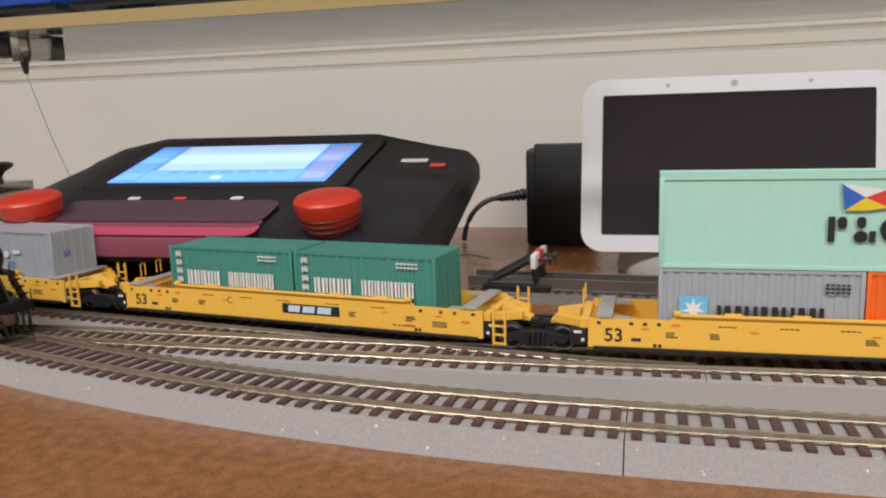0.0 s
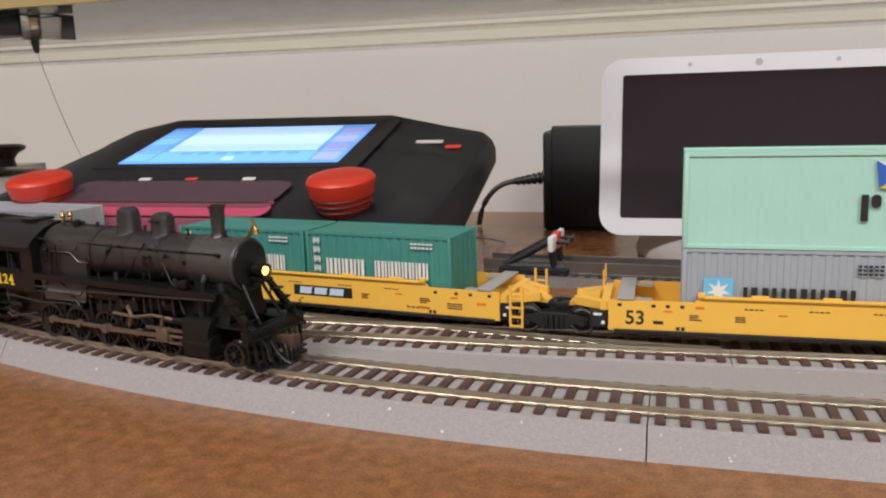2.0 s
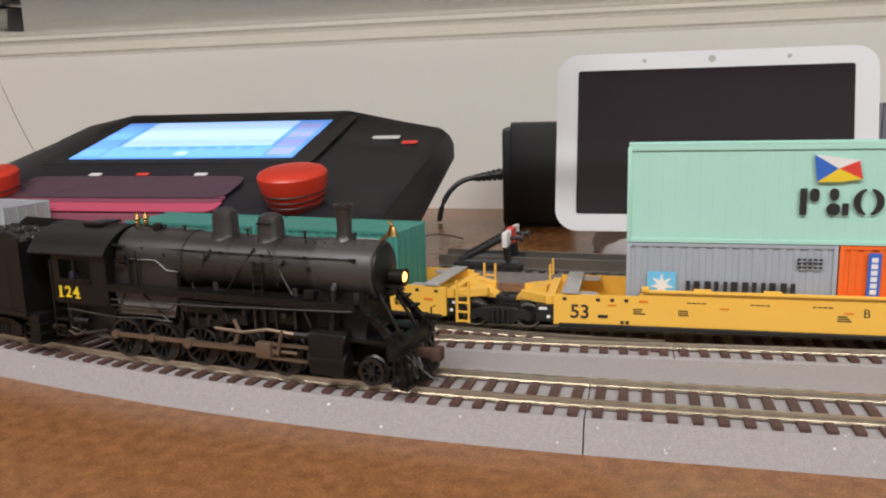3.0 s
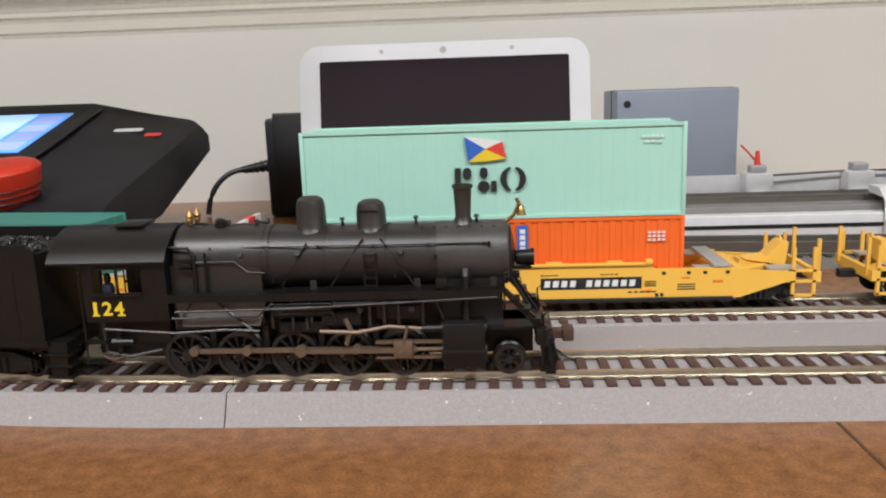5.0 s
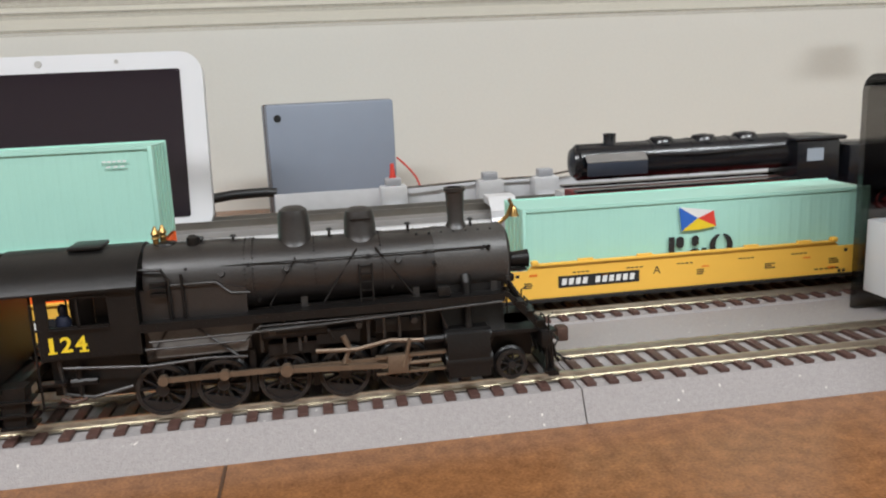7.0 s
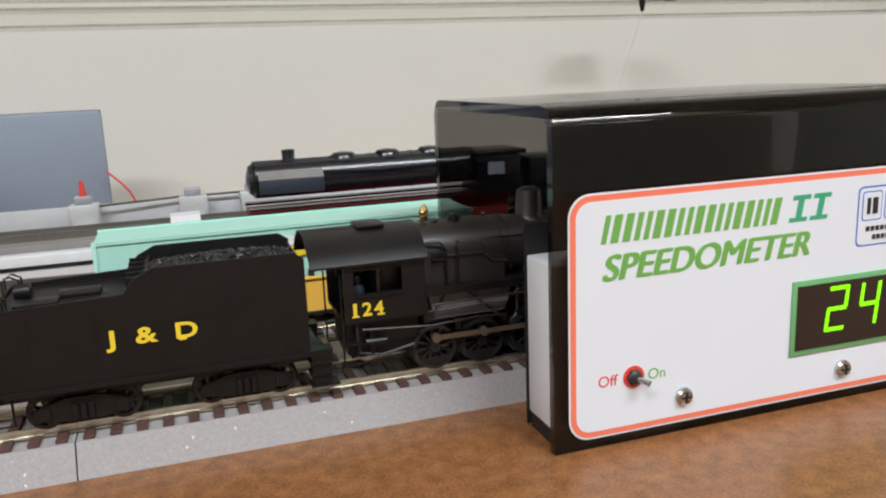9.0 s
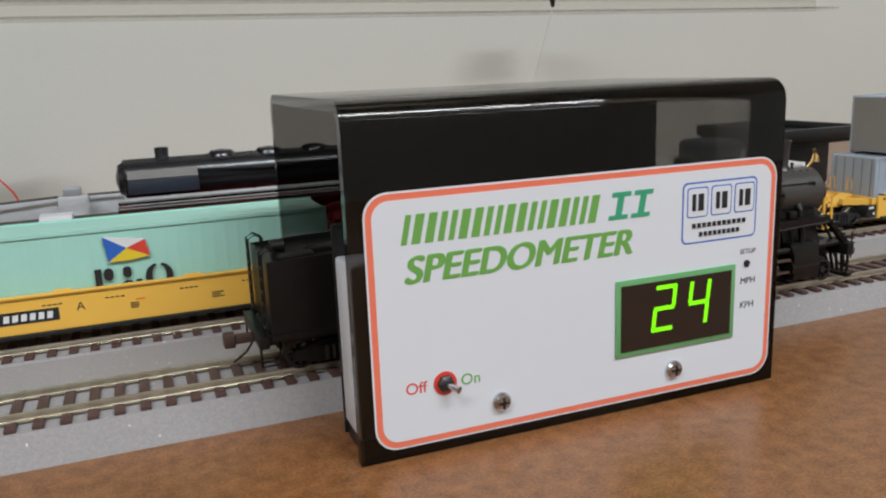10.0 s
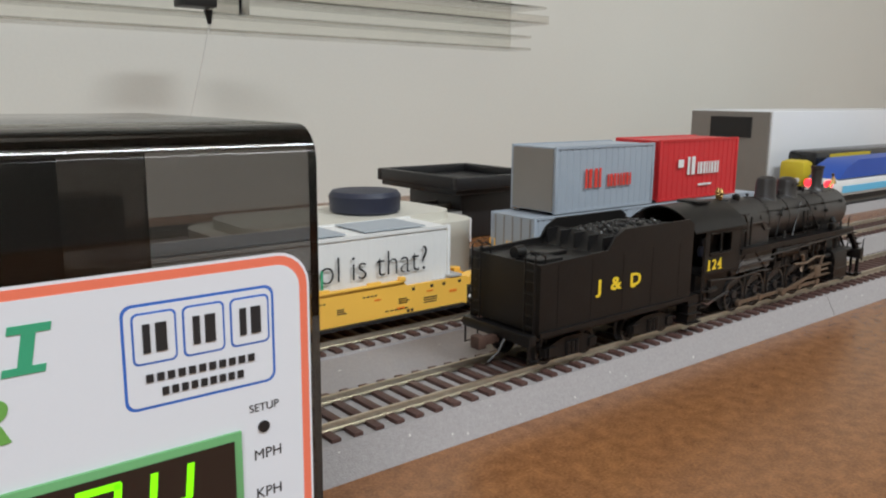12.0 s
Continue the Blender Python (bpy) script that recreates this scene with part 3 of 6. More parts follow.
                part("end_sill", bm, M_YELLOW, t)
                part("platform_grating", bx(x0 + sx * 0.018 - 0.006, x0 + sx * 0.018 + 0.006, sy * 0.0105 - 0.0035, sy * 0.0105 + 0.0035, 0.0130, 0.0136), M_GREYSTEP, t)
                part("grab_post", bx(x0 + sx * 0.030 - 0.0006, x0 + sx * 0.030 + 0.0006, sy * 0.0120 - 0.0006, sy * 0.0120 + 0.0006, 0.0100, 0.0240), M_YELLOW, t)
            bm = prism(bmesh.new(), [(x0 + sx * 0.006, 0.0150), (x0 + sx * 0.014, 0.0160), (x0 + sx * 0.019, 0.0215), (x0 + sx * 0.022, 0.0212), (x0 + sx * 0.021, 0.0125)], -0.004, 0.004)
            part("brake_stand", bm, M_YELLOW, t)
            part("brake_wheel", lathe(bmesh.new(), [(0.0028, 0), (0.0030, 0.0004), (0.0028, 0.0008)], (x0 + sx * 0.0215, 0.006, 0.0195), "X", 16), M_YELLOW, t)
            part("end_crossbeam", bx(x0 + sx * 0.029 - 0.0009, x0 + sx * 0.029 + 0.0009, -0.0155, 0.0155, 0.0085, 0.0125), M_YELLOW, t)
            part("coupler", bx(min(x0 + sx * 0.028, x0 + sx * 0.0355), max(x0 + sx * 0.028, x0 + sx * 0.0355), -0.0018, 0.0018, 0.0066, 0.0098, 0.0004), M_BLACK, t)
    if trucks[0]:
        truck(-0.0205 if left_end == "joint" else -0.008, t)
    if trucks[1]:
        truck(L + 0.0205 if right_end == "joint" else L + 0.008, t)
    # marks on the side that faces the aisle
    y = -SIDE
    if number:
        letters("53", 0.0072, M_KPRINT, t, side(0.0095, y, 0.0085), "number", bold=0.00012)
    if letter:
        letters(letter, 0.0042, M_KPRINT, t, side(0.062 if letter == "C" else 0.105 if letter == "B" else 0.080, y, 0.0115), "car_letter")
    small = []
    for x in (0.004, 0.016, 0.021, 0.026, L - 0.004, L - 0.012, L - 0.018, L - 0.027):
        small.append((x - 0.0007, x + 0.0007, 0.0128, 0.0139))
    for x in (0.047, 0.068, 0.088, 0.113, 0.135):
        for k in range(4):
            small.append((x + k * 0.0017, x + k * 0.0017 + 0.0012, 0.0131, 0.0135))
    for k in range(3):
        small.append((L - 0.022, L - 0.0155, 0.0088 - k * 0.0009, 0.0092 - k * 0.0009))
    small.append((0.016, 0.0195, 0.0066, 0.0078))
    for k in range(5):
        small.append((L - 0.040 + k * 0.0022, L - 0.0385 + k * 0.0022, 0.0062, 0.0067))
    rng = random.Random(len(label))
    for x in (0.0285, 0.044, 0.0960, 0.1240, 0.1515, L - 0.034):
        for k in range(3):
            w = rng.uniform(0.0022, 0.0046)
            small.append((x, x + w, 0.0101 - k * 0.0008, 0.0105 - k * 0.0008))
    for x in (0.0240, L - 0.0300):
        small.append((x, x + 0.0012, 0.0046, 0.0058))
        small.append((x + 0.0018, x + 0.0030, 0.0046, 0.0058))
    bars("stencil", small, y, M_KPRINT, t)
    bars("notice", [(0.0305, 0.0335, 0.0128, 0.0137), (L - 0.0345, L - 0.0312, 0.0062, 0.0072), (L - 0.0092, L - 0.0055, 0.0094, 0.0104)], y, M_OPRINT, t)
    for x in (0.0425, 0.0645, 0.0865, 0.1085, 0.1305, 0.1525):
        part("side_rib", bx(x - 0.0005, x + 0.0005, SIDE - 0.0016, SIDE - 0.0011, low + 0.001, top - 0.001), M_YELLOW, t)
    bars("reflector", [(0.0195, 0.0225, 0.0112, 0.0118), (0.058, 0.061, 0.0112, 0.0118), (0.098, 0.101, 0.0112, 0.0118), (0.140, 0.143, 0.0112, 0.0118), (L - 0.0205, L - 0.0175, 0.0112, 0.0118)], y, M_OPRINT, t)
    if plate:
        x, w, marks = plate
        bars("name_plate", [(x, x + w, 0.0078, 0.0122)], y, M_KPRINT, t)
        if marks == "logo":
            shipping_mark(t, x + 0.0030, 0.0086, w - 0.0074, y, M_SKYWHITE, 0.0029)
        else:
            bars("plate_print", block_word(x + 0.0012, 0.0088, w * 0.34, 0.0024, 4) + block_word(x + w * 0.45, 0.0088, w * 0.51, 0.0024, 6), y - 0.0001, M_WPRINT, t, 0.15)
    return t


M_SKYWHITE = plain("pale_logo_print", (0.62, 0.76, 0.88), 0.5)


def build_train():
    z = RAIL_TOP
    yc = 0.3195
    base_b = pose(0.0780, yc, z)
    well_car(base_b, "yellow well car carrying stacked grey, orange and mint containers", "joint", "coupler", "B", plate=(0.113, 0.037, "n"), trucks=(True, True))
    # the mint container above, a grey and an orange one below
    m = base_b @ pose(0.0957, 0, 0.0346)
    mint = container(m, 0.1400, H96, M_MINT, "mint green forty-foot container stacked on top", smooth_side=True)
    yy = -0.0143
    flag_mark(mint, -0.0096, 0.0212, 0.0150, yy)
    emblem(mint, yy)
    bars("small_print", [(0.054 + k * 0.0016, 0.0551 + k * 0.0016, 0.0285, 0.0291) for k in range(5)] + [(0.055 + k * 0.0022, 0.0565 + k * 0.0022, 0.0268, 0.0273) for k in range(3)], yy, M_WPRINT, mint)
    m = base_b @ pose(0.0606, 0, FLOOR)
    gr = container(m, Y20, H86, M_GREY, "light grey twenty-foot container in the well")
    bars("star_panel", [(-0.0275, -0.0175, 0.0098, 0.0195)], yy - 0.0002, M_SKY, gr)
    bm = bmesh.new()
    pts = [(-0.0225 + (0.0042 if k % 2 == 0 else 0.0017) * math.sin(k * math.pi / 7), 0.0147 + (0.0042 if k % 2 == 0 else 0.0017) * math.cos(k * math.pi / 7)) for k in range(14)]
    part("star_mark", prism(bm, pts, yy - 0.0005, yy - 0.0002), M_WPRINT, gr)
    bars("company_mark", stroke_word(-0.0142, 0.0112, 0.0375, 0.0052, 6, 0.24), yy - 0.0003, M_KPRINT, gr)
    bars("small_print", [(0.022 + k * 0.0017, 0.0232 + k * 0.0017, 0.0245 - j * 0.0014, 0.0252 - j * 0.0014) for k in range(5) for j in range(3)], yy - 0.0003, M_KPRINT, gr)
    m = base_b @ pose(0.1308, 0, FLOOR)
    og = container(m, Y20, H86, M_ORANGE, "bright orange twenty-foot container in the well")
    bars("name_strip", [(-0.0262, -0.0222, 0.0100, 0.0275)], yy - 0.0003, M_BPRINT, og)
    bars("strip_marks", [(-0.0252, -0.0232, 0.0112 + k * 0.0022, 0.0128 + k * 0.0022) for k in range(7)], yy - 0.0005, M_WPRINT, og)
    bars("small_print", [(0.0215 + k * 0.0017, 0.0227 + k * 0.0017, 0.0235 - j * 0.0014, 0.0242 - j * 0.0014) for k in range(4) for j in range(3)], yy - 0.0003, M_WPRINT, og)

    # the car to the west stands on the branch, at an angle
    base_c = pose(0.0385, 0.3238, z, 0, 0, -8.3) @ pose(-0.185, 0, 0)
    well_car(base_c, "yellow well car carrying two sea-green containers on a curve", "joint", "joint", "C", plate=(0.0905, 0.0290, "logo"), trucks=(True, False))
    for k in (0, 1):
        g = container(base_c @ pose(0.0612 + k * 0.0690, 0, FLOOR + 0.0010), 0.0678, H86, M_GREEN, "sea-green twenty-foot container with white company marks")
        bars("company_mark", stroke_word(-0.0235, 0.0120, 0.0190, 0.0068, 5, 0.24) + stroke_word(-0.0002, 0.0120, 0.0250, 0.0068, 8, 0.24), yy - 0.0003, M_WPRINT, g)
        bars("side_sign", [(-0.0295 + q * 0.0011, -0.0289 + q * 0.0011, 0.0128 + j * 0.0040 + 0.0004 * (q % 2), 0.0154 + j * 0.0040) for j in range(4) for q in range(3)] + [(-0.0297, -0.0264, 0.0138 + j * 0.0040, 0.0143 + j * 0.0040) for j in range(4)], yy - 0.0003, M_WPRINT, g)
        bars("small_print", [(0.0165 + q * 0.0017, 0.0177 + q * 0.0017, 0.0262 - j * 0.0016, 0.0269 - j * 0.0016) for q in range(6) for j in range(2)], yy - 0.0003, M_WPRINT, g)
    base_x = base_c @ pose(-0.041 - 0.185, 0, 0)
    well_car(base_x, "yellow well car with a long grey container", "coupler", "joint", "", plate=None, trucks=(True, False))
    g = container(base_x @ pose(0.0940, 0, FLOOR + 0.001), 0.166, H96, M_GREY, "long pale grey container with its length in digits")
    letters("53", 0.0050, M_BPRINT, g, side(0.054, yy - 0.0004, 0.0155), "digits")
    letters("53", 0.0046, M_BPRINT, g, pose(0.0832, -0.005, 0.021, 90, 0, 90), "digits")
    bars("yellow_mark", [(0.040, 0.0408, 0.0190, 0.0240)], yy - 0.0003, M_YPRINT, g)
    bars("small_print", [(0.049, 0.052, 0.0195, 0.0225), (0.0555, 0.0600, 0.0215, 0.0235)], yy - 0.0003, M_WPRINT, g)

    # cars to the east
    base_a = pose(0.3408, yc, z)
    well_car(base_a, "yellow well car with one mint container", "coupler", "joint", "A", plate=(0.0415, 0.0315, "n"), trucks=(True, True))
    m2 = container(base_a @ pose(0.0990, 0, FLOOR - 0.0006), 0.1400, H96, M_MINT, "mint green forty-foot container standing in the well", smooth_side=True)
    flag_mark(m2, -0.0096, 0.0212, 0.0150, yy)
    emblem(m2, yy)
    bm = bx(-0.0703, -0.0700, -0.0115, -0.0055, 0.0045, 0.0145)
    part("blue_notice", bm, M_BPRINT, m2)
    base_d = pose(0.5690, yc, z)
    well_car(base_d, "yellow well car with a white container", "joint", "joint", "", trucks=(False, True))
    w = container(base_d @ pose(0.0960, 0, FLOOR - 0.0006), 0.1640, 0.0320, M_WHITE, "long white container with a printed question", smooth_side=True)
    letters("cool is that?", 0.0138, M_KPRINT, w, side(0.0398, yy - 0.0003, 0.0200), "lettering", width=0.060, bold=-0.00022)
    bars("colour_marks", [(0.0225, 0.0235, 0.0060, 0.0210)], yy - 0.0005, M_TEAL, w)
    bars("colour_marks", [(0.0265, 0.0275, 0.0050, 0.0110), (0.010, 0.016, 0.004, 0.0100)], yy - 0.0005, M_BPRINT, w)
    part("roof_panel", bx(0.044, 0.072, -0.0105, 0.0105, 0.0320, 0.0324), M_GREY, w)
    part("roof_panel", bx(-0.050, 0.036, -0.0105, 0.0105, 0.0320, 0.0324), M_GREY, w)
    base_e = pose(0.7950, yc, z)
    well_car(base_e, "yellow well car with grey and red stacked containers", "joint", "joint", "", trucks=(False, True))
    container(base_e @ pose(0.0890, 0, FLOOR), 0.1800, H86, M_BLUEGREY, "long blue-grey container below the stack", end_mat=M_END_SHADE)
    ys = container(base_e @ pose(0.0460, 0, FLOOR + H86 + 0.0005), Y20, H86, M_BLUEGREY, "grey twenty-foot container with red company marks", end_mat=M_END_SHADE)
    # thin sheet over the west end, its shade painted in taupe
    part("end_shade_sheet", bx(-Y20 / 2 - 0.0003, -Y20 / 2, -0.0125, 0.0125, 0.001, H86 - 0.001), M_END_SHADE, ys)
    bars("company_mark", stroke_word(-0.0160, 0.0105, 0.0125, 0.0088, 2, 0.28) + stroke_word(-0.0005, 0.0105, 0.0180, 0.0058, 4, 0.22), yy - 0.0003, M_RPRINT, ys)
    kl = container(base_e @ pose(0.1200, 0, FLOOR + H86 + 0.0005), Y20, H86 + 0.001, M_RED, "red twenty-foot container with white company marks")
    bars("company_mark", stroke_word(-0.0120, 0.0125, 0.0080, 0.0092, 1, 0.2) + stroke_word(-0.0030, 0.0125, 0.0200, 0.0062, 4, 0.22) + [(-0.020, -0.0155, 0.0165, 0.0205), (-0.002, 0.010, 0.0065, 0.0075)], yy - 0.0003, M_WPRINT, kl)


build_train()

# ---- steam locomotive and tender ----
WR = 0.0070
CRANK = 0.0034
DRIVERS = (-0.0830, -0.0672, -0.0508, -0.0345, -0.0182)


def spoked(bm, x, y, sy, r, spokes, tread=0.0026):
    """A spoked wheel on an axle along y; sy says which way it faces."""
    n = 4 * spokes
    rh, ri = r * 0.27, r - 0.0011

    def ring(rr, h):
        return [bm.verts.new((x + rr * math.cos(2 * math.pi * (i + 0.5) / n), y + sy * h, rr * math.sin(2 * math.pi * (i + 0.5) / n))) for i in range(n)]
    hub_f, hub_b = ring(rh, tread * 0.85), ring(rh, tread * 0.25)
    in_f, in_b = ring(ri, tread * 0.85), ring(ri, tread * 0.25)
    loops = [in_f, ring(ri, tread), ring(r, tread), ring(r, 0.0005), ring(r + 0.0006, 0.0), ring(r + 0.0006, -0.0005), ring(ri, -0.0005), in_b]
    for p, q in zip(loops, loops[1:]):
        for i in range(n):
            j = (i + 1) % n
            bm.faces.new((p[i], p[j], q[j], q[i]))
    cap = ring(rh * 0.9, tread + 0.0004)
    for i in range(n):
        j = (i + 1) % n
        bm.faces.new((hub_f[i], hub_f[j], cap[j], cap[i]))
        if i % 4 == 0:
            bm.faces.new((hub_f[i], hub_f[j], in_f[j], in_f[i]))
            bm.faces.new((hub_b[i], hub_b[j], in_b[j], in_b[i]))
            bm.faces.new((hub_f[i], in_f[i], in_b[i], hub_b[i]))
            bm.faces.new((hub_f[j], in_f[j], in_b[j], hub_b[j]))
        else:
            bm.faces.new((hub_f[i], hub_f[j], hub_b[j], hub_b[i]))
            bm.faces.new((in_f[i], in_f[j], in_b[j], in_b[i]))
    bm.faces.new(cap)
    bm.faces.new(hub_b)
    return bm


def serif_number(t, x, y, z):
    """The cab number in spread yellow digits with small feet."""
    for k, ch in enumerate("124"):
        letters(ch, 0.0056, M_YPRINT, t, side(x + 0.0012 + k * 0.0036, y, z + 0.0020), "number", width=0.0029 if k else 0.0011, bold=0.00012)
    bars("serif", [(x + 0.0002, x + 0.0024, z, z + 0.0005), (x + 0.0078, x + 0.0101, z, z + 0.0005)], y + 0.00005, M_YPRINT, t)


def build_loco():
    t = thing("steam_locomotive", Matrix(), "weathered black ten-coupled steam locomotive with yellow number", "locomotive")
    za, rb = 0.0345, 0.0093
    bm = bmesh.new()
    lathe(bm, [(0.0104, -0.0850), (0.0104, -0.066), (0.0099, -0.058), (rb, -0.048), (rb, -0.0075)], (0, 0, za), "X", 40)
    part("boiler", bm, M_BOILER, t)
    for x in (-0.058, -0.040, -0.022):
        bm = lathe(bmesh.new(), [(rb + 0.00015 if x > -0.05 else 0.0101, x), (rb + 0.00015 if x > -0.05 else 0.0101, x + 0.0007)], (0, 0, za), "X", 40)
        part("boiler_band", bm, M_BOILER, t)
    bm = bmesh.new()
    lathe(bm, [(rb + 0.0002, -0.0077), (rb + 0.0002, 0.0128), (rb - 0.0003, 0.0133)], (0, 0, za), "X", 40)
    for k in range(28):
        a = 2 * math.pi * k / 28
        for x in (-0.0068, -0.0060, 0.0120):
            bmesh.ops.create_cube(bm, size=0.0003, matrix=Matrix.Translation((x, (rb + 0.0002) * math.cos(a), za + (rb + 0.0002) * math.sin(a))))
    part("smokebox", bm, M_SMOKEBOX, t, "graphite grey riveted smokebox")
    bm = lathe(bmesh.new(), [(0.0086, 0.0133), (0.0082, 0.0139), (0.0060, 0.0144), (0.0030, 0.0150), (0.0012, 0.0153)], (0, 0, za), "X", 32)
    part("smokebox_door", bm, M_LOCO, t)
    part("chimney", lathe(bmesh.new(), [(0.0040, 0.0425), (0.0030, 0.0440), (0.0023, 0.0455), (0.0027, 0.0538), (0.0031, 0.0540), (0.0031, 0.0550), (0.0024, 0.0550), (0.0022, 0.0520), (0.001, 0.0520)], (0, 0, 0), "Z", 24), M_BOILER, t)
    for x, h in ((-0.0455, 0.0528), (-0.0274, 0.0514)):
        bm = lathe(bmesh.new(), [(0.0062, 0.0405), (0.0052, 0.0425), (0.0045, 0.0440), (0.0043, h - 0.0028), (0.0038, h - 0.0011), (0.0024, h - 0.0002), (0.0008, h)], (x, 0, 0), "Z", 24)
        part("dome", bm, M_BOILER, t)
    bm = bmesh.new()
    prism(bm, [(-0.0302, 0.0480), (-0.0246, 0.0480), (-0.0246, 0.0486), (-0.0302, 0.0486)], -0.0045, -0.0042)
    for x in (-0.0705, -0.062, -0.036, -0.014, 0.004):
        rod(bm, (x, -0.001, 0.0425), (x, -0.001, 0.0455), 0.0005, 0.0004, 8)
        lathe(bm, [(0.0009, 0.0455), (0.0006, 0.0462)], (x, -0.001, 0), "Z", 8)
    tagged(part("boiler_fitting", bm, M_LOCO, t), kind="stuff")
    part("turret", lathe(bmesh.new(), [(0.0035, 0.0415), (0.0035, 0.0440), (0.003, 0.0450), (0.001, 0.0454)], (-0.0800, 0, 0), "Z", 20), M_LOCO, t)
    for y in (-0.0012, 0.0012):
        part("safety_valve", lathe(bmesh.new(), [(0.0008, 0.0450), (0.0008, 0.0462), (0.0012, 0.0465), (0.0008, 0.0470), (0.0012, 0.0478), (0.0006, 0.0490), (0.0003, 0.0498)], (-0.0815 + y * 0.6, y, 0), "Z", 12), M_BRASS, t)
    part("air_pump_dome", lathe(bmesh.new(), [(0.0014, 0.0435), (0.0018, 0.0450), (0.0016, 0.0464), (0.0006, 0.0470)], (-0.0725, -0.0022, 0), "Z", 14), M_LOCO, t)
    # bell on its bracket, headlight
    bm = pipe(bmesh.new(), [(0.0118, 0, 0.0430), (0.0150, 0, 0.0455), (0.0166, 0, 0.0490), (0.0158, 0, 0.0505)], 0.0006)
    part("bell_bracket", bm, M_BRASS, t)
    part("bell", lathe(bmesh.new(), [(0.0015, 0.0455), (0.0011, 0.0466), (0.0008, 0.0480), (0.0002, 0.0486)], (0.0172, 0, 0), "Z", 14), M_BRASS, t)
    hl = part("headlight", lathe(bmesh.new(), [(0.0012, 0.0150), (0.0022, 0.0156), (0.0024, 0.0195), (0.0027, 0.0208), (0.0023, 0.0208), (0.0020, 0.0200), (0.0003, 0.0200)], (0, 0, 0.0328), "X", 20), M_LOCO, t)
    part("lens", lathe(bmesh.new(), [(0.0016, 0.0201), (0.0013, 0.0206), (0.0004, 0.0208)], (0, 0, 0.0328), "X", 16), M_LAMP, hl, "glowing warm headlight lens")
    part("headlight_bracket", bx(0.0140, 0.0200, -0.0022, 0.0022, 0.0296, 0.0304), M_LOCO, t)
    part("number_lamp", bx(0.0135, 0.0165, -0.0014, 0.0014, 0.0265, 0.0285, 0.0003), M_LOCO, t)
    # cab
    cx0, cx1, cw = -0.1110, -0.0862, 0.0142
    for sy in (-1, 1):
        bm = bmesh.new()
        y0, y1 = sorted((sy * cw, sy * (cw - 0.0006)))
        box(bm, cx0, cx1, y0, y1, 0.0190, 0.0272)
        box(bm, cx0, cx0 + 0.0030, y0, y1, 0.0272, 0.0385)
        box(bm, cx1 - 0.0072, cx1, y0, y1, 0.0272, 0.0385)
        box(bm, cx0 + 0.0030, cx1 - 0.0072, y0, y1, 0.0350, 0.0385)
        side_p = part("cab_side", bm, M_LOCO, t)
        bm = bmesh.new()
        for a, b, c, d in ((cx0 + 0.0030, cx1 - 0.0072, 0.0270, 0.0276), (cx0 + 0.0030, cx1 - 0.0072, 0.0347, 0.0353), (cx0 + 0.0100, cx0 + 0.0106, 0.0272, 0.0350)):
            box(bm, a, b, sy * cw - 0.0004, sy * cw + 0.0004, c, d)
        part("window_frame", bm, M_LOCO, side_p)
        part("arm_rest", bx(cx0 + 0.0030, cx1 - 0.0075, sy * (cw + 0.0002) - 0.0006, sy * (cw + 0.0002) + 0.0006, 0.0266, 0.0271), M_LOCO, side_p)
    serif_number(t, -0.1092, -cw - 0.0001, 0.0207)
    bm = bmesh.new()
    arc = [(-0.0158 + 0.0316 * i / 20, 0.0370 + 0.0085 * math.sin(math.pi * i / 20) ** 0.75) for i in range(21)]
    prism(bm, arc + [(y, z - 0.0006) for y, z in reversed(arc)], -0.1205, -0.0855, "X")
    part("cab_roof", bm, M_LOCO, t)
    part("roof_hatch", bx(-0.1040, -0.0955, -0.0050, 0.0050, 0.0452, 0.0462, 0.0003), M_LOCO, t)
    bm = prism(bmesh.new(), [(y, z - 0.0006) for y, z in arc[1:-1]] + [(cw, 0.0190), (-cw, 0.0190)], -0.0872, -0.0864, "X")
    part("cab_front", bm, M_LOCO, t)
    part("cab_floor", bx(cx0, cx1, -cw + 0.0006, cw - 0.0006, 0.0185, 0.0193), M_LOCO, t)
    # plate added across the far window to keep the cab's inside dark
    part("far_window_blank", bx(cx0 + 0.0030, cx1 - 0.0070, cw - 0.0013, cw - 0.0008, 0.0265, 0.0356), M_LOCO, t)
    part("backhead", bx(-0.0985, -0.0874, -0.0085, 0.0095, 0.0194, 0.0400, 0.001), M_LOCO, t)
    bm = lathe(bmesh.new(), [(0.0016, 0.0255), (0.0020, 0.0275), (0.0016, 0.0292), (0.0008, 0.0296), (0.0011, 0.0308), (0.0009, 0.0322), (0.0003, 0.0326)], (-0.1058, -0.0095, 0), "Z", 14)
    part("driver_figure", bm, M_NAVY, t, "tiny dark seated figure in the cab window")
    for sy in (-1, 1):
        bm = bmesh.new()
        for x in (-0.1120,):
            pipe(bm, [(x, sy * 0.0142, 0.0060), (x, sy * 0.0142, 0.0340)], 0.0003, 6)
        box(bm, -0.1125, -0.1060, sy * 0.0125 - 0.0015, sy * 0.0125 + 0.0015, 0.0060, 0.0066)
        box(bm, -0.1125, -0.1060, sy * 0.0125 - 0.0015, sy * 0.0125 + 0.0015, 0.0120, 0.0126)
        part("cab_step", bm, M_LOCO, t)
    bm = bmesh.new()
    box(bm, -0.110, -0.088, -0.0100, 0.0100, 0.0080, 0.0185)
    part("trailing_frame", bm, M_LOCO, t)
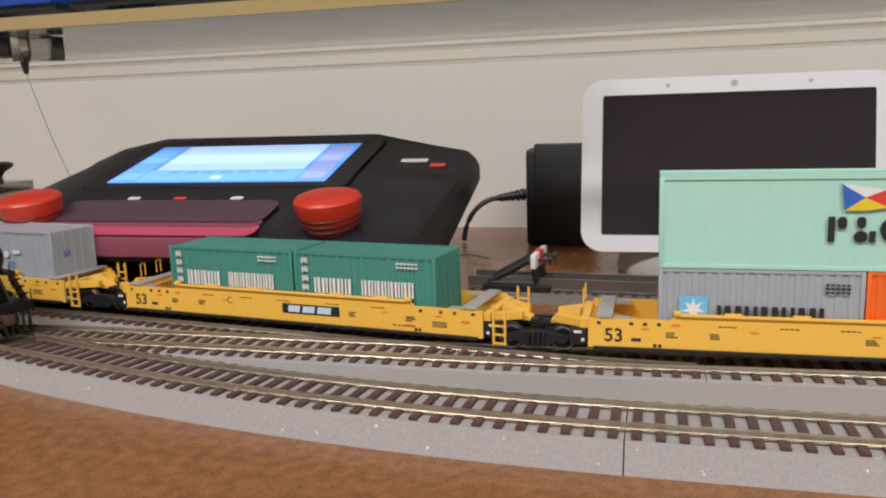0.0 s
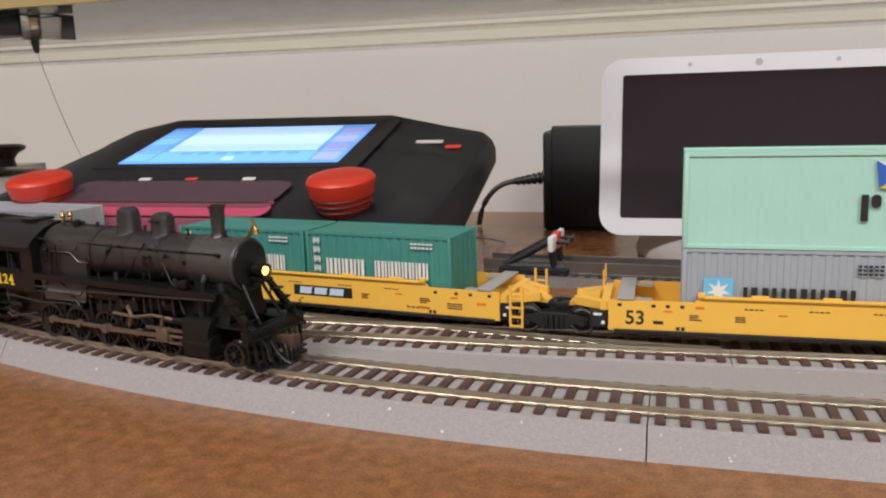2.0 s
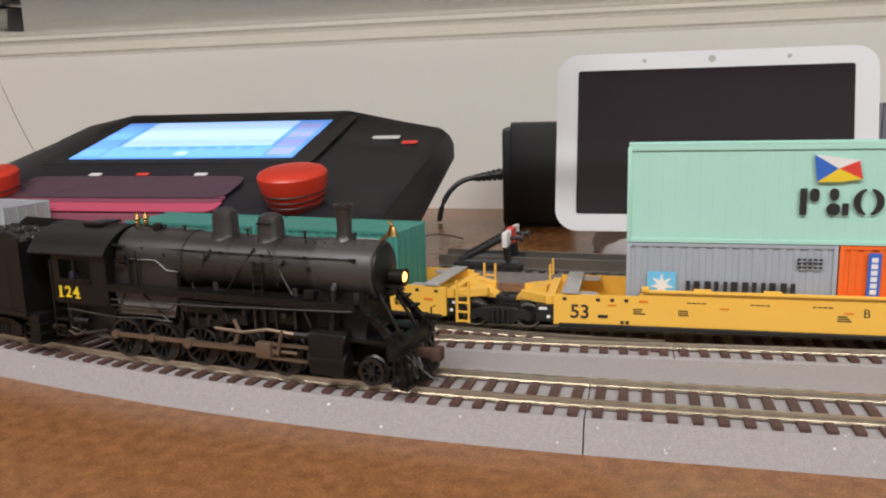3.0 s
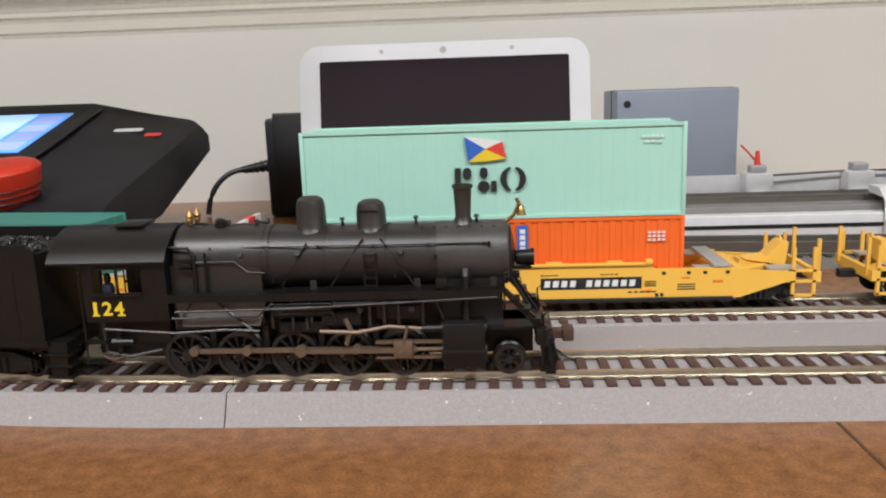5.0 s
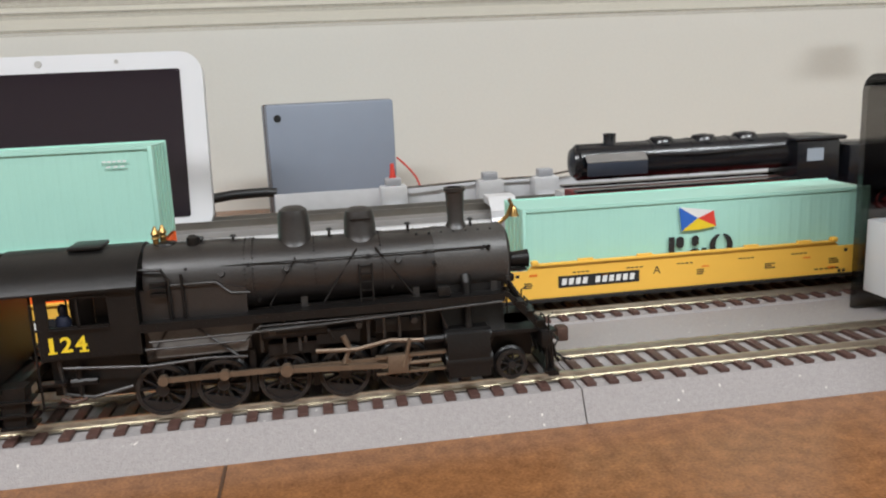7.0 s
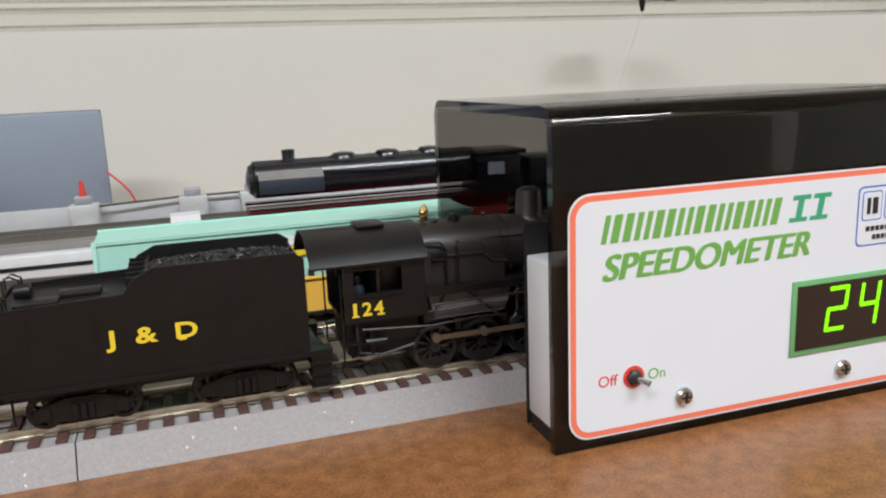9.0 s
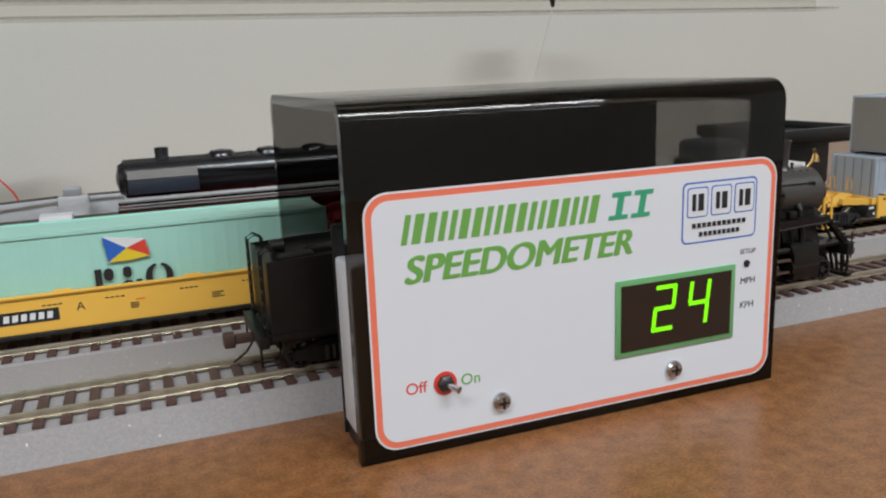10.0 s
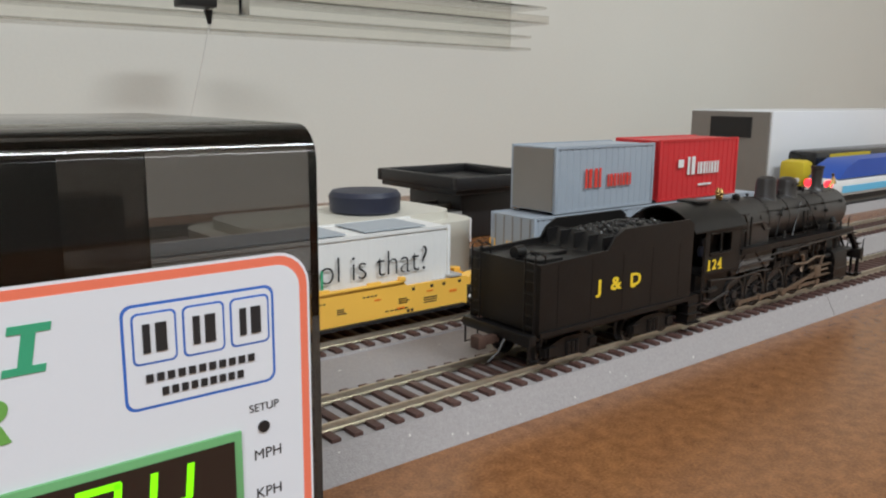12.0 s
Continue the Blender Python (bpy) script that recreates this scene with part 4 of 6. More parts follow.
    part("injector_body", rod(rod(bmesh.new(), (-0.1050, -0.0120, 0.0120), (-0.0985, -0.0120, 0.0120), 0.0013, 0.0010, 10), (-0.1030, -0.0120, 0.0080), (-0.1030, -0.0120, 0.0160), 0.0007, 0.0009, 8), M_LOCO, t)
    part("feed_pipe", pipe(bmesh.new(), [(-0.1075, -0.0120, 0.0185), (-0.1070, -0.0122, 0.0090), (-0.1000, -0.0122, 0.0075), (-0.0900, -0.0122, 0.0095)], 0.0005, 6), M_STEELDARK, t)
    for sy in (-1, 1):
        bm = rod(bmesh.new(), (-0.0555, sy * 0.0118, 0.0212), (-0.0385, sy * 0.0118, 0.0212), 0.0024, 0.0024, 18)
        part("air_reservoir", bm, M_LOCO, t)
        part("lubricator", bx(-0.0080, -0.0045, sy * 0.0125 - 0.0012, sy * 0.0125 + 0.0012, 0.0268, 0.0298, 0.0003), M_LOCO, t)
        for x in (-0.0650, -0.0480, -0.0180):
            part("washout_plug", rod(bmesh.new(), (x, sy * 0.0096, 0.0372), (x, sy * 0.0104, 0.0375), 0.0010, 0.0008, 12), M_BOILER, t)
    bm = pipe(bmesh.new(), [(-0.1080, -0.0125, 0.0078), (-0.1050, -0.0128, 0.0066), (-0.1015, -0.0128, 0.0076)], 0.0005, 6)
    part("copper_hose", bm, M_RUST, t)
    # firebox and ash pan
    for sy in (-1, 1):
        bm = prism(bmesh.new(), [(-0.0860, 0.0150), (-0.0590, 0.0165), (-0.0590, 0.0330), (-0.0640, 0.0345), (-0.0860, 0.0345)], sy * 0.0098 - 0.0008, sy * 0.0098 + 0.0008)
        part("firebox_side", bm, M_BOILER, t)
        bm = prism(bmesh.new(), [(-0.0830, 0.0165), (-0.0600, 0.0165), (-0.0575, 0.0245), (-0.0850, 0.0245)], sy * 0.0120 - 0.0003, sy * 0.0120 + 0.0003)
        part("ash_pan", bm, M_GREYPAN, t)
        bm = bmesh.new()
        pipe(bm, [(-0.0850, sy * 0.0127, 0.0165), (-0.0790, sy * 0.0127, 0.0250)], 0.0003, 6)
        pipe(bm, [(-0.0610, sy * 0.0127, 0.0140), (-0.0740, sy * 0.0127, 0.0255)], 0.0004, 6)
        part("brace_rod", bm, M_STEELDARK, t)
        # running board with its edge, and the sloping end
        bm = bx(-0.0862, 0.0105, sy * 0.0118 - 0.0030, sy * 0.0118 + 0.0030, 0.0258, 0.0265)
        box(bm, -0.0862, 0.0105, sy * 0.0146 - 0.0003, sy * 0.0146 + 0.0003, 0.0244, 0.0267)
        rb_ = part("running_board", bm, M_LOCO, t)
        bm = prism(bmesh.new(), [(0.0100, 0.0265), (0.0118, 0.0265), (0.0240, 0.0145), (0.0240, 0.0125), (0.0225, 0.0125)], sy * 0.0118 - 0.0011, sy * 0.0118 + 0.0011)
        for k in range(4):
            box(bm, 0.0135 + k * 0.003, 0.0160 + k * 0.003, sy * 0.0118 - 0.0024, sy * 0.0118 + 0.0024, 0.0232 - k * 0.003, 0.0238 - k * 0.003)
        part("front_steps", bm, M_LOCO, t)
        bm = pipe(bmesh.new(), [(-0.084, sy * 0.0152, 0.0218), (-0.050, sy * 0.0152, 0.0222), (0.0095, sy * 0.0152, 0.0246)], 0.00035, 6)
        pipe(bm, [(-0.0800, sy * 0.0112, 0.0355), (-0.0665, sy * 0.0112, 0.0355), (-0.0630, sy * 0.0108, 0.0322), (-0.0580, sy * 0.0104, 0.0318)], 0.0004, 6)
        part("pipe", bm, M_STEELDARK, t)
        bm = bmesh.new()
        hy = sy * 0.0090
        pipe(bm, [(-0.0750, hy, 0.0392), (0.0080, hy, 0.0392)], 0.00022, 6)
        for k in range(6):
            rod(bm, (-0.074 + k * 0.0160, sy * 0.0078, 0.0388), (-0.074 + k * 0.0160, sy * 0.0094, 0.0392), 0.0005, 0.0005, 6)
        part("handrail", bm, M_LOCO, t)
        bm = bmesh.new()
        for dx in (-0.0017, 0.0017):
            rod(bm, (-0.0270 + dx, sy * 0.0105, 0.0262), (-0.0270 + dx, sy * 0.0097, 0.0370), 0.0003, 0.0003, 6)
        for k in range(5):
            rod(bm, (-0.0287, sy * (0.0105 - k * 0.00018), 0.0275 + k * 0.0022), (-0.0253, sy * (0.0105 - k * 0.00018), 0.0275 + k * 0.0022), 0.00025, 0.00025, 6)
        rod(bm, (-0.0290, sy * 0.0080, 0.0410), (-0.0390, sy * 0.0105, 0.0270), 0.0003, 0.0003, 6)
        rod(bm, (-0.0240, sy * 0.0080, 0.0410), (-0.0140, sy * 0.0105, 0.0270), 0.0003, 0.0003, 6)
        part("ladder", bm, M_LOCO, t)
        bm = bmesh.new()
        for x in (-0.0440, -0.0135, 0.0085):
            box(bm, x - 0.0009, x + 0.0009, sy * 0.0096 - 0.0003, sy * 0.0096 + 0.0003, 0.0265, 0.0292)
        for x in (-0.0275, -0.0460):
            box(bm, x - 0.0004, x + 0.0004, sy * 0.0120 - 0.0004, sy * 0.0120 + 0.0004, 0.0150, 0.0256)
        tagged(part("board_bracket", bm, M_STEELDARK, t), kind="stuff")
        part("steam_pipe", rod(rod(bmesh.new(), (0.0005, sy * 0.0098, 0.0295), (0.0005, sy * 0.0118, 0.0165), 0.0012, 0.0012, 12), (0.0005, sy * 0.0085, 0.0310), (0.0005, sy * 0.0100, 0.0290), 0.0016, 0.0013, 12), M_LOCO, t)
        # injector plumbing ahead of the cab
        bm = bmesh.new()
        pipe(bm, [(-0.0860, sy * 0.0105, 0.0400), (-0.0800, sy * 0.0112, 0.0398), (-0.0785, sy * 0.0115, 0.0370), (-0.0785, sy * 0.0115, 0.0260)], 0.0005, 8)
        pipe(bm, [(-0.0750, sy * 0.0115, 0.0385), (-0.0750, sy * 0.0115, 0.0260)], 0.0004, 8)
        for z in (0.0360, 0.0345, 0.0330):
            box(bm, -0.0830, -0.0790, sy * 0.0118 - 0.0006, sy * 0.0118 + 0.0006, z, z + 0.0008)
        part("injector", bm, M_LOCO, t)
        # cylinder
        bm = bmesh.new()
        prism(bm, [(sy * 0.0090, 0.0035), (sy * 0.0148, 0.0035), (sy * 0.0153, 0.0045), (sy * 0.0153, 0.0120), (sy * 0.0145, 0.0160), (sy * 0.0128, 0.0172), (sy * 0.0090, 0.0172)], -0.0062, 0.0058, "X")
        for z in (0.0042, 0.0168):
            rod(bm, (-0.0068, sy * 0.0125, 0.0080 if z < 0.01 else 0.0148), (0.0064, sy * 0.0125, 0.0080 if z < 0.01 else 0.0148), 0.0030 if z < 0.01 else 0.0022, None, 16)
        rod(bm, (-0.0125, sy * 0.0125, 0.0148), (-0.0065, sy * 0.0125, 0.0148), 0.0012, 0.0012, 10)
        part("cylinder", bm, M_LOCO, t)
        bm = bx(-0.0260, -0.0065, sy * 0.0132 - 0.0007, sy * 0.0132 + 0.0007, 0.0108, 0.0116)
        box(bm, -0.0260, -0.0065, sy * 0.0132 - 0.0007, sy * 0.0132 + 0.0007, 0.0062, 0.0068)
        part("slide_bar", bm, M_ROD, t)
        bm = pipe(bmesh.new(), [(-0.0420, sy * 0.0142, 0.0150), (-0.0310, sy * 0.0142, 0.0145), (-0.0220, sy * 0.0138, 0.0160), (-0.0120, sy * 0.0130, 0.0150)], 0.0006, 6)
        part("radius_rod", bm, M_ROD, t)
        part("combination_lever", rod(bmesh.new(), (-0.0165, sy * 0.0142, 0.0160), (-0.0185, sy * 0.0142, 0.0080), 0.0005, 0.0006, 8), M_ROD, t)
        part("expansion_link", pipe(bmesh.new(), [(-0.0345, sy * 0.0138, 0.0185), (-0.0330, sy * 0.0138, 0.0150), (-0.0345, sy * 0.0138, 0.0108)], 0.0008, 8), M_ROD, t)
        part("link_bracket", bx(-0.0415, -0.0300, sy * 0.0120 - 0.0012, sy * 0.0120 + 0.0012, 0.0165, 0.0200), M_LOCO, t)
        bm = bmesh.new()
        for x in (-0.0750, -0.0590, -0.0425, -0.0262):
            box(bm, x - 0.0008, x + 0.0008, sy * 0.0098 - 0.0008, sy * 0.0098 + 0.0008, 0.0040, 0.0160)
        part("brake_hanger", bm, M_LOCO, t)
        part("sand_pipe", pipe(bmesh.new(), [(-0.0455, sy * 0.0088, 0.0400), (-0.0530, sy * 0.0105, 0.0280), (-0.0430, sy * 0.0095, 0.0080)], 0.0003, 6), M_LOCO, t)
    part("main_frame", bx(-0.1080, 0.0200, -0.0050, 0.0050, 0.0050, 0.0150), M_LOCO, t)
    part("frame_web", bx(-0.0860, -0.0065, -0.0060, 0.0060, 0.0130, 0.0262), M_LOCO, t)
    part("smokebox_saddle", prism(bmesh.new(), [(-0.0105, 0.0140), (0.0105, 0.0140), (0.0080, 0.0210), (0.0072, 0.0285), (-0.0072, 0.0285), (-0.0080, 0.0210)], -0.0064, 0.0112, "X"), M_LOCO, t)
    bm = bmesh.new()
    for x, y, z in ((0.0116, -0.0118, 0.0262), (0.0226, -0.0148, 0.0148)):
        pipe(bm, [(x, y, z - 0.006), (x, y, z + 0.0045), (x + 0.0014, y, z + 0.0052)], 0.00028, 6)
        pipe(bm, [(x, -y, z - 0.006), (x, -y, z + 0.0045), (x + 0.0014, -y, z + 0.0052)], 0.00028, 6)
    pipe(bm, [(0.0246, -0.0140, 0.0100), (0.0256, -0.0138, 0.0118), (0.0256, 0.0138, 0.0118), (0.0246, 0.0140, 0.0100)], 0.0003, 6)
    for y in (-0.0085, 0.0085):
        pipe(bm, [(0.0238, y, 0.0105), (0.0258, y, 0.0085), (0.0262, y, 0.0050), (0.0274, y, 0.0034)], 0.0005, 6)
    part("pilot_pipework", bm, M_LOCO, t)
    for sy in (-1, 1):
        # rivets of the cab side, boiler seams and running board
        bm = bmesh.new()
        q = 0.00034
        for i in range(13):
            x = cx0 + 0.0008 + i * (cx1 - cx0 - 0.0016) / 12
            for z in (0.0196, 0.0380):
                bmesh.ops.create_cube(bm, size=q, matrix=Matrix.Translation((x, sy * cw, z)))
        for i in range(9):
            for x in (cx0 + 0.0008, cx1 - 0.0008):
                bmesh.ops.create_cube(bm, size=q, matrix=Matrix.Translation((x, sy * cw, 0.0205 + i * 0.0021)))
        for x in (-0.0590, -0.0568, -0.0405, -0.0225):
            for i in range(14):
                a = radians(-20 + i * 8.2)
                rr = 0.0100 if x < -0.05 else rb + 0.0001
                bmesh.ops.create_cube(bm, size=q, matrix=Matrix.Translation((x, sy * rr * math.cos(a), za + rr * math.sin(a))))
        for i in range(30):
            bmesh.ops.create_cube(bm, size=q, matrix=Matrix.Translation((-0.085 + i * 0.0031, sy * 0.0149, 0.0256)))
        tagged(part("rivet", bm, M_LOCO, t), kind="stuff")
        # pipes, hangers and cocks under the running board
        bm = bmesh.new()
        pipe(bm, [(-0.0855, sy * 0.0140, 0.0195), (-0.0600, sy * 0.0140, 0.0197), (-0.0560, sy * 0.0140, 0.0232), (-0.0080, sy * 0.0140, 0.0236), (-0.0060, sy * 0.0135, 0.0180)], 0.00035, 6)
        pipe(bm, [(-0.1060, sy * 0.0138, 0.0165), (-0.0850, sy * 0.0138, 0.0150), (-0.0700, sy * 0.0138, 0.0158), (-0.0600, sy * 0.0134, 0.0152)], 0.0004, 6)
        pipe(bm, [(-0.0540, sy * 0.0138, 0.0205), (-0.0380, sy * 0.0138, 0.0206), (-0.0370, sy * 0.0138, 0.0175)], 0.0003, 6)
        for x in (-0.0560, -0.0500, -0.0445, -0.0232, -0.0190, -0.0120):
            rod(bm, (x, sy * 0.0128, 0.0150 + (x * 900 % 3) * 0.0012), (x, sy * 0.0128, 0.0256), 0.00045, 0.00045, 6)
        for x in (-0.0530, -0.0300, -0.0150):
            rod(bm, (x, sy * 0.0110, 0.0212), (x, sy * 0.0146, 0.0212), 0.0011, 0.0009, 8)
        part("underboard_pipework", bm, M_PIPE, t)
        bm = bmesh.new()
        box(bm, -0.0545, -0.0400, sy * 0.0100 - 0.0016, sy * 0.0100 + 0.0016, 0.0140, 0.0172)
        box(bm, -0.0255, -0.0120, sy * 0.0108 - 0.0014, sy * 0.0108 + 0.0014, 0.0178, 0.0218, 0.0003)
        part("valve_gear_frame", bm, M_LOCO, t)
        # small valves and cocks along the boiler
        bm = bmesh.new()
        for x, z in ((-0.0690, 0.0305), (-0.0560, 0.0292), (-0.0200, 0.0300), (-0.0080, 0.0355), (0.0075, 0.0388)):
            yb = math.sqrt(max(0.0, rb * rb - (z - za) ** 2)) * sy
            rod(bm, (x, yb * 0.98, z), (x, yb + sy * 0.0012, z), 0.0007, 0.0005, 8)
            rod(bm, (x, yb + sy * 0.0010, z - 0.0008), (x, yb + sy * 0.0010, z + 0.0008), 0.0003, 0.0003, 6)
        tagged(part("boiler_cock", bm, M_LOCO, t), kind="stuff")
        bm = bmesh.new()
        for i in range(7):
            bmesh.ops.create_uvsphere(bm, u_segments=6, v_segments=4, radius=0.0004, matrix=Matrix.Translation((-0.012 + i * 0.0035, sy * 0.0040, 0.0431)))
        tagged(part("stud", bm, M_LOCO, t), kind="stuff")
    # front deck, braces, pilot, coupler
    part("pilot_beam", bx(0.0205, 0.0238, -0.0150, 0.0150, 0.0100, 0.0148, 0.0003), M_LOCO, t)
    part("front_deck", bx(0.0060, 0.0215, -0.0120, 0.0120, 0.0140, 0.0150), M_LOCO, t)
    for k in range(9):
        y = -0.0125 + k * 0.003125
        part("pilot_bar", cyl((0.0236, y, 0.0115), (0.0278 - abs(y) * 0.25, y * 0.92, 0.0005), 0.0007, 0.0006, 6), M_LOCO, t)
    part("pilot_foot", bx(0.0232, 0.0262, -0.0125, 0.0125, 0.0004, 0.0016), M_LOCO, t)
    bm = bmesh.new()
    for sy in (-1, 1):
        rod(bm, (0.0130, sy * 0.0045, 0.0290), (0.0215, sy * 0.0060, 0.0150), 0.0006, 0.0006, 8)
        box(bm, 0.0215, 0.0245, sy * 0.0135 - 0.0012, sy * 0.0135 + 0.0012, 0.0020, 0.0028)
        rod(bm, (0.0222, sy * 0.0135, 0.0025), (0.0222, sy * 0.0135, 0.0110), 0.0004, 0.0004, 6)
        pipe(bm, [(0.0225, sy * 0.0115, 0.0148), (0.0225, sy * 0.0115, 0.0180), (0.0225, sy * 0.0075, 0.0180), (0.0225, sy * 0.0075, 0.0148)], 0.0003, 6)
    part("smokebox_brace", bm, M_LOCO, t)
    bm = bx(0.0236, 0.0300, -0.0013, 0.0013, 0.0075, 0.0105, 0.0003)
    box(bm, 0.0290, 0.0325, -0.0023, 0.0020, 0.0068, 0.0112, 0.0006)
    part("coupler", bm, M_RUST, t)
    part("coupler_hose", pipe(bmesh.new(), [(0.0240, -0.0045, 0.0095), (0.0265, -0.0045, 0.0055), (0.0300, -0.0040, 0.0025), (0.0325, -0.0040, 0.0018)], 0.0004, 6), M_BLACK, t)
    # wheels and rods, keyed later
    movers = {"drivers": [], "rods": [], "main": []}
    for i, x in enumerate(DRIVERS):
        bm = bmesh.new()
        for sy in (-1, 1):
            spoked(bm, 0, sy * 0.0082, sy, WR, 12)
            c = (0.0, sy * 0.0090, CRANK) if sy < 0 else (CRANK, sy * 0.0090, 0.0)
            rod(bm, c, (c[0], sy * 0.0132, c[2]), 0.0011, 0.0011, 10)
            w = [(math.sin(a) * (WR - 0.001), -math.cos(a) * (WR - 0.001)) for a in [radians(-55 + 11 * k) for k in range(11)]]
            if sy < 0:
                prism(bm, w, sy * 0.0082 - 0.0022, sy * 0.0082 - 0.0006)
            else:
                prism(bm, [(-z, -x_) for x_, z in w][::-1], sy * 0.0082 + 0.0006, sy * 0.0082 + 0.0022)
        rod(bm, (0, -0.008, 0), (0, 0.008, 0), 0.0012)
        ob = part("driving_wheelset", bm, M_WHEEL, t)
        for sy in (-1, 1):
            part("tyre", hoop(0, sy * 0.0092, sy * 0.01087, 0, WR - 0.0006, WR + 0.00008, 48), M_TYRE, ob, "worn steel tyre")
        movers["drivers"].append((ob, x))
    for sy in (-1, 1):
        bm = bmesh.new()
        box(bm, DRIVERS[0], DRIVERS[-1], sy * 0.0126 - 0.0004, sy * 0.0126 + 0.0004, -0.0007, 0.0007)
        for x in DRIVERS:
            rod(bm, (x, sy * 0.0119, 0), (x, sy * 0.0135, 0), 0.0015, 0.0014, 12)
        movers["rods"].append((part("side_rod", bm, M_ROD, t), sy))
        bm = bx(0, 0.0300, sy * 0.0140 - 0.0004, sy * 0.0140 + 0.0004, -0.0007, 0.0007)
        rod(bm, (0, sy * 0.0134, 0), (0, sy * 0.0148, 0), 0.0019, 0.0017, 12)
        movers["main"].append((part("main_rod", bm, M_ROD, t), sy, "rod"))
        bm = bx(-0.0028, 0.0028, sy * 0.0134 - 0.0012, sy * 0.0134 + 0.0012, -0.0022, 0.0030, 0.0003)
        rod(bm, (0.0028, sy * 0.0130, 0), (0.0120, sy * 0.0130, 0), 0.0006, 0.0006, 8)
        movers["main"].append((part("crosshead", bm, M_ROD, t), sy, "head"))
    bm = bmesh.new()
    for sy in (-1, 1):
        spoked(bm, 0, sy * 0.0082, sy, 0.0044, 8, 0.0024)
    rod(bm, (0, -0.010, 0), (0, 0.010, 0), 0.0010)
    movers["lead"] = part("leading_wheelset", bm, M_WHEEL, t)
    for sy in (-1, 1):
        part("tyre", hoop(0, sy * 0.0092, sy * 0.01067, 0, 0.0039, 0.00446, 32), M_TYRE, movers["lead"], "worn steel tyre")
    return t, movers


M_PIPE = material("worn_pipe_paint", (0.030, 0.027, 0.025), 0.30, 0.2, 0.5, 400, 2000, 0.1, spec=0.7)
M_GREYPAN = material("dusty_grey_paint", (0.17, 0.16, 0.15), 0.6, 0.1, 0.6, 300, 2000, 0.2)
M_STEELDARK = material("grey_pipe_metal", (0.050, 0.047, 0.045), 0.33, 0.3, 0.6, 300, 2000, 0.1)


def build_tender():
    """Local x from the tender's front backwards to -0.080, z from the rail head."""
    t = thing("tender", Matrix(), "black coal tender with yellow initials", "tender")
    L, w = 0.080, 0.0160
    out = [(-L, 0.0130), (0, 0.0130), (0, 0.0405), (-0.0030, 0.0425), (-0.0400, 0.0425), (-0.0450, 0.0400), (-0.0480, 0.0362), (-L, 0.0350)]
    for sy in (-1, 1):
        y0, y1 = sorted((sy * w, sy * (w - 0.0007)))
        part("side_panel", prism(bmesh.new(), out, y0, y1), M_LOCO, t)
        bm = bmesh.new()
        box(bm, -L, 0.001, sy * w - 0.0008, sy * w + 0.0008, 0.0118, 0.0134)
        for k in range(5):
            box(bm, -L + 0.008 + k * 0.016, -L + 0.0083 + k * 0.016, sy * w - 0.0001, sy * w + 0.0001, 0.0134, 0.0345)
        part("sill", bm, M_LOCO, t)
        bm = prism(bmesh.new(), [(0.0, 0.0130), (0.0065, 0.0130), (0.0055, 0.0020), (0.0005, 0.0020)], sy * 0.0130 - 0.0025, sy * 0.0130 + 0.0025)
        for z in (0.002, 0.0055, 0.009):
            box(bm, -0.0005, 0.0078, sy * 0.0135 - 0.0030, sy * 0.0135 + 0.0030, z, z + 0.0006)
        part("front_step", bm, M_LOCO, t)
    part("rear_wall", bx(-L, -L + 0.0007, -w + 0.0007, w - 0.0007, 0.0130, 0.0350), M_LOCO, t)
    part("front_wall", bx(-0.0010, -0.0003, -w + 0.0007, w - 0.0007, 0.0130, 0.0395), M_LOCO, t)
    part("water_deck", bx(-L + 0.0007, -0.0465, -w + 0.0007, w - 0.0007, 0.0332, 0.0340), M_LOCO, t)
    bm = prism(bmesh.new(), [(-0.0475, 0.0340), (-0.0420, 0.0400), (-0.0414, 0.0396), (-0.0468, 0.0336)], -w + 0.0007, w - 0.0007)
    for k in range(5):
        box(bm, -0.0472, -0.0420, -0.0130 + k * 0.0064, -0.0124 + k * 0.0064, 0.0340, 0.0398)
    part("coal_bulkhead", bm, M_LOCO, t)
    # coal
    rng = random.Random(4)
    bm = bmesh.new()
    bmesh.ops.create_grid(bm, x_segments=22, y_segments=10, size=0.5)
    for v in bm.verts:
        u, q = v.co.x, v.co.y
        v.co = Vector((-0.0215 + u * 0.0400, q * 0.0300, 0.0366 + 0.0040 * (1 - (2 * q) ** 2) * (0.7 + 0.3 * math.cos(3 * u)) + rng.uniform(-0.0005, 0.0007)))
    part("coal", bm, M_COAL, t)
    bm = bmesh.new()
    for k in range(260):
        u, q = rng.uniform(-0.5, 0.5), rng.uniform(-0.5, 0.5)
        s = rng.uniform(0.0007, 0.0018)
        m = Matrix.Translation((-0.0215 + u * 0.0395, q * 0.0285, 0.0371 + 0.0040 * (1 - (2 * q) ** 2) * (0.7 + 0.3 * math.cos(3 * u)))) @ Euler((rng.uniform(0, 3), rng.uniform(0, 3), 0)).to_matrix().to_4x4()
        bmesh.ops.create_icosphere(bm, subdivisions=1, radius=s * 0.62, matrix=m)
    ob = part("coal", bm, M_COAL, t)
    tagged(ob, kind="stuff")
    for x, y in ((-0.0600, 0.0), (-0.0700, -0.0075)):
        part("water_hatch", bx(x - 0.0055, x + 0.0055, y - 0.0035, y + 0.0035, 0.0338, 0.0352, 0.0004), M_LOCO, t)
